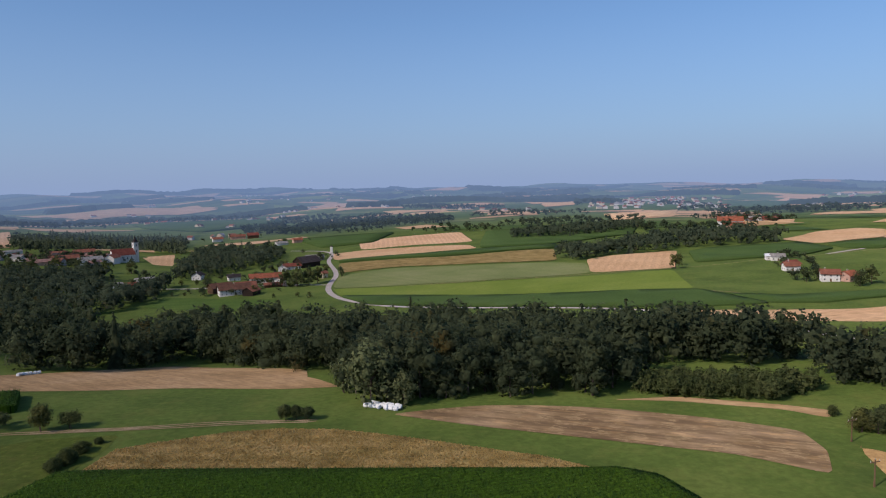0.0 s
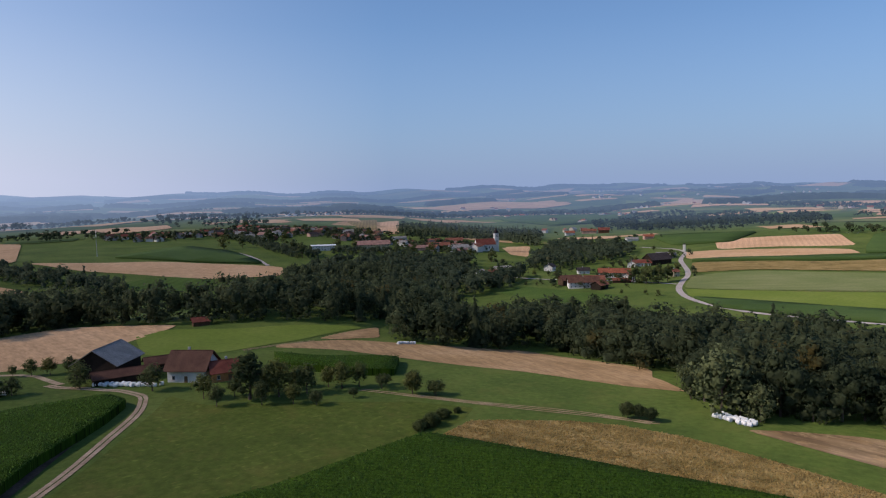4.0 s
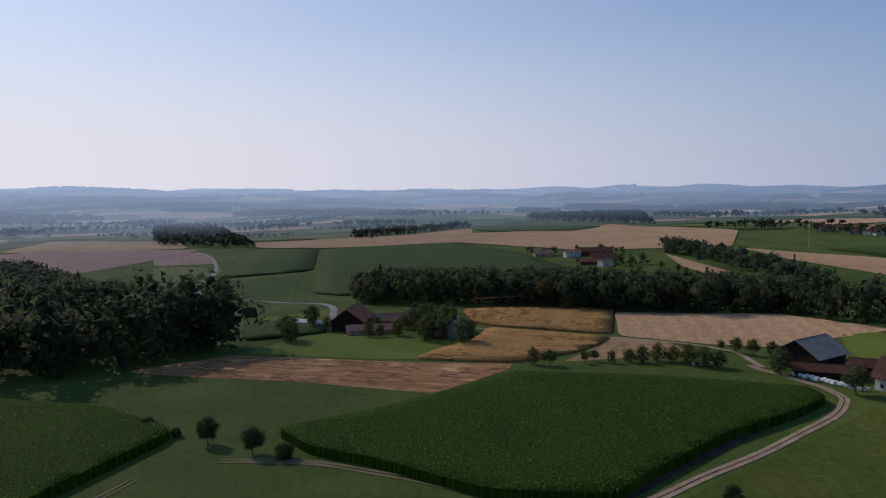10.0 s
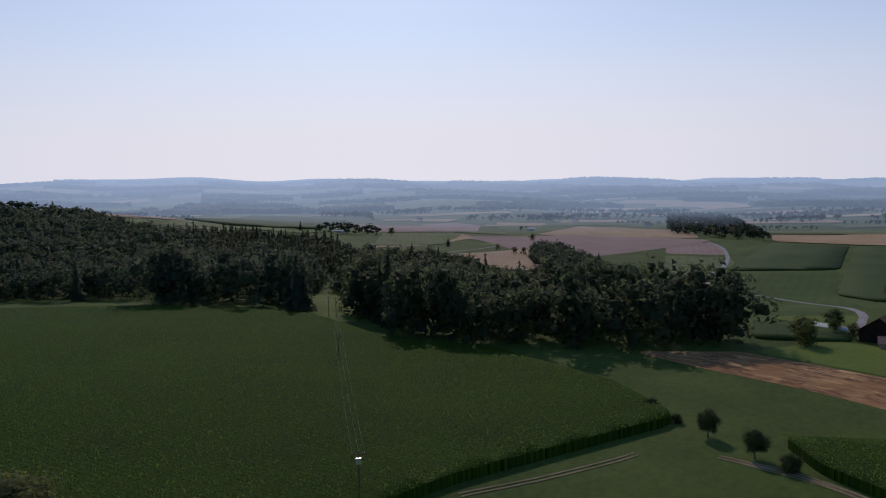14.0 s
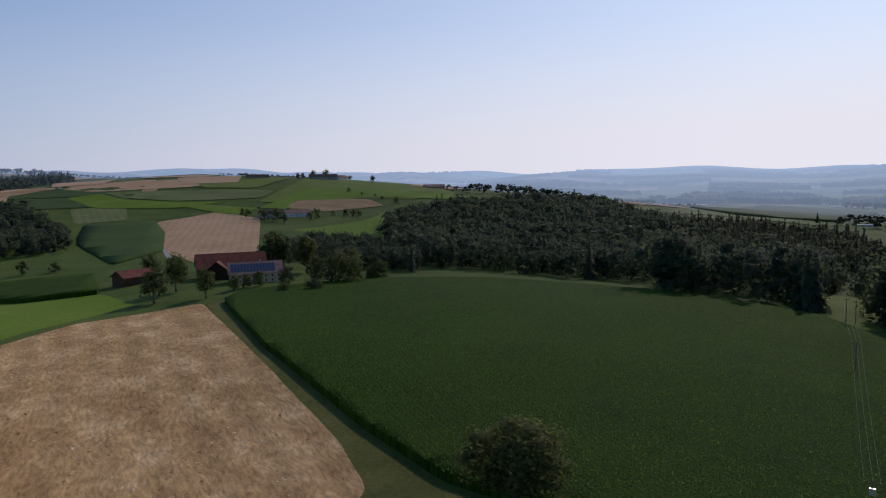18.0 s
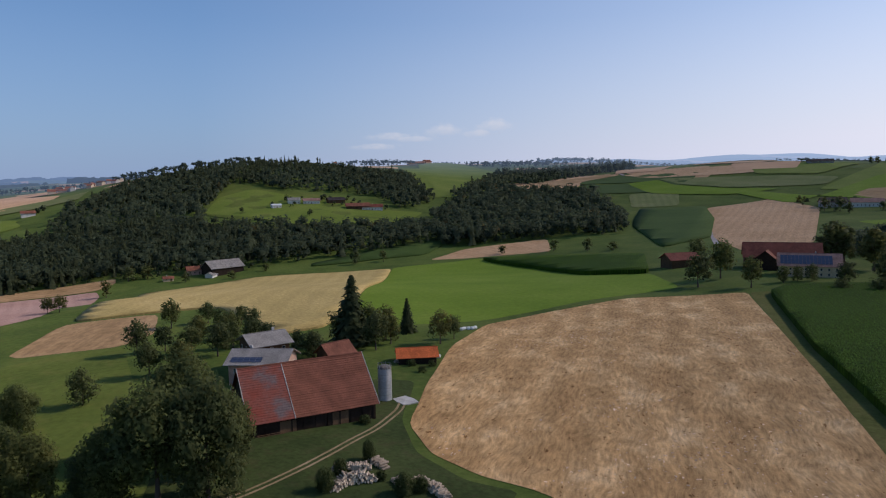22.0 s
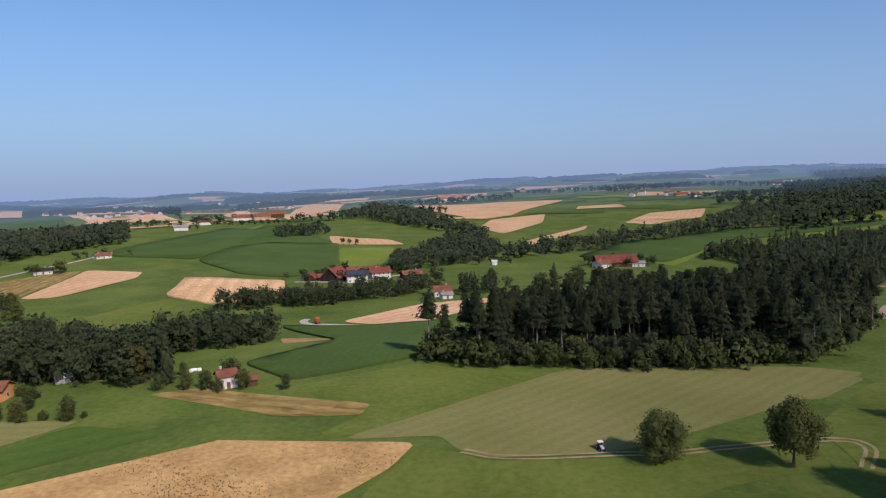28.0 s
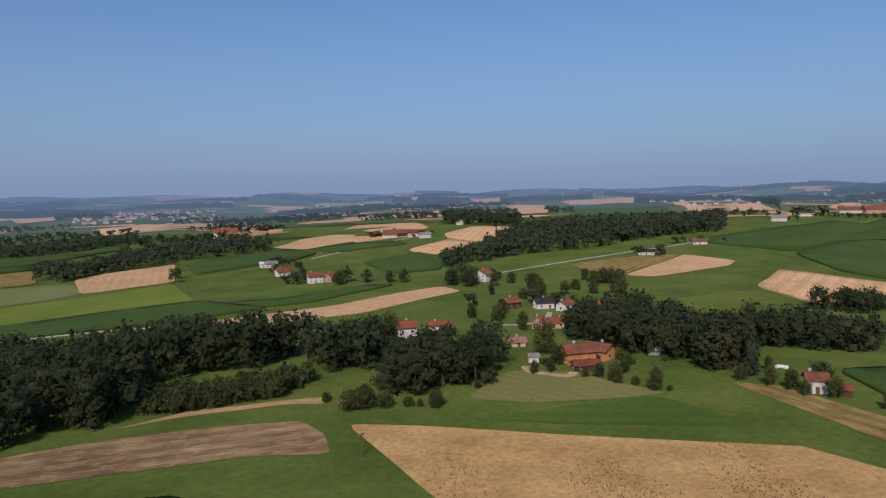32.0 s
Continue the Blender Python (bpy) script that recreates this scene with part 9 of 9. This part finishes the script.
corn_outlines = [p for p, k in zip(OUTLINES, OUTLINE_LOOKS) if k == "corn"]
tufts("corn_plants", corn_outlines, 0.15, 2.24, 0.44, 0.46, corn_mat, "green maize leaves and tassels in dense rows", "maize plants", reach=400.0, lean=0.0)
dry_mat = shader("dry_grass_stalks", leaf_colour((0.33, 0.235, 0.07), (0.45, 0.33, 0.105), (0.55, 0.41, 0.155), 7.0), leafy=0.4)
straw_mat = shader("loose_straw", leaf_colour((0.42, 0.29, 0.17), (0.56, 0.41, 0.25), (0.68, 0.53, 0.35), 5.0))
dry_outlines = [p for p, k in zip(OUTLINES, OUTLINE_LOOKS) if k == "drygrass" and math.hypot(*p[0]) < 170]
tufts("dry_grass", dry_outlines, 0.16, 0.0, 0.5, 0.26, dry_mat, "tawny dry grass stalks gone to seed", "dry grass", reach=260.0, seed=7, upright=True)
straw_outlines = [p for p, k in zip(OUTLINES, OUTLINE_LOOKS) if k == "stubble_near"]
tufts("straw", straw_outlines, 2.6, 0.08, 1.0, 0.07, straw_mat, "loose wisps of pale straw left lying on the stubble", "straw", reach=420.0, seed=8, drifts=True)
weed_outlines = [p for p, k in zip(OUTLINES, OUTLINE_LOOKS) if k == "wheat_weedy"]
tufts("weeds", weed_outlines, 0.7, 0.05, 0.3, 0.24, weed_mat, "brown weeds standing in the ripe grain", "weeds", seed=5, drifts=True, upright=True)


# ---- small fair-weather clouds low over the hills
def cloud_material():
    """Thin vapour: dense in the middle, frayed to nothing at the rim, with a flatter, greyer foot."""
    m = bpy.data.materials.new("cloud")
    m.use_nodes = True
    nodes, link = m.node_tree.nodes, m.node_tree.links.new
    tc = nodes.new("ShaderNodeTexCoord")
    uv = nodes.new("ShaderNodeSeparateXYZ")
    link(tc.outputs["UV"], uv.inputs[0])
    puff = speckle(nodes, link, 70.0, 5.0, "Object", (0.7, 1, 1.2), 0.55)

    def calc(op, a, b):
        k = nodes.new("ShaderNodeMath")
        k.operation = op
        for sock, v in zip(k.inputs, (a, b)):
            if isinstance(v, (int, float)):
                sock.default_value = v
            else:
                link(v, sock)
        return k.outputs[0]
    # u: 1 in the middle of the cloud, 0 at its rim; v: height within it
    body = calc("ADD", calc("MULTIPLY", uv.outputs[0], 0.75), calc("MULTIPLY", calc("SUBTRACT", puff, 0.5), 1.7))
    thick = ramp(nodes, link, body, (0.12, (0, 0, 0)), (0.9, (0.42,) * 3))
    rim = ramp(nodes, link, uv.outputs[0], (0.0, (0, 0, 0)), (0.35, (1, 1, 1)))
    # daylight on the cloud painted as glow, paler towards its top
    em = nodes.new("ShaderNodeEmission")
    link(ramp(nodes, link, uv.outputs[1], (0.15, (0.50, 0.56, 0.70)), (0.7, (0.92, 0.87, 0.90))), em.inputs[0])
    mix = nodes.new("ShaderNodeMixShader")
    link(calc("MULTIPLY", thick, rim), mix.inputs[0])
    link(nodes.new("ShaderNodeBsdfTransparent").outputs[0], mix.inputs[1])
    link(em.outputs[0], mix.inputs[2])
    link(mix.outputs[0], nodes["Material Output"].inputs[0])
    return m


cloud_mat = cloud_material()


def cloud(bearing, height, wide, tall):
    """A shallow billow 4.5 km off, its front swelling towards the hill."""
    a, rings, spokes = radians(bearing), 6, 28
    verts, faces, uvs = [(0.0, 0.22 * wide, 0.0)], [], [(1.0, 0.5)]
    for k in range(1, rings + 1):
        q = k / rings
        for n in range(spokes):
            b = 2 * math.pi * n / spokes
            z = math.sin(b) * (1.0 if math.sin(b) > 0 else 0.7)
            verts.append((math.cos(b) * q * wide / 2, 0.22 * wide * (1 - q * q), z * q * tall / 2))
            uvs.append((1 - q, 0.5 + 0.5 * z * q))
    for n in range(spokes):
        faces.append((0, 1 + n, 1 + (n + 1) % spokes))
        for k in range(rings - 1):
            o = 1 + k * spokes
            faces.append((o + n, o + spokes + n, o + spokes + (n + 1) % spokes, o + (n + 1) % spokes))
    r = 4500.0
    ob = mesh_object("backdrop_cloud", verts, faces, cloud_mat, uvs=np.array(uvs), smooth=True)
    ob.matrix_world = pose(-r * math.sin(a), r * math.cos(a), height, 0, 0, bearing)
    return tagged(ob, "small soft white cloud low in the hazy sky", "cloud", kind="structure")


cloud(204.6, 392, 330, 150)
cloud(200.5, 416, 330, 165)
cloud(201.8, 372, 250, 95)
cloud(208.9, 362, 420, 90)
cloud(206.9, 345, 330, 70)
cloud(210.2, 300, 420, 70)
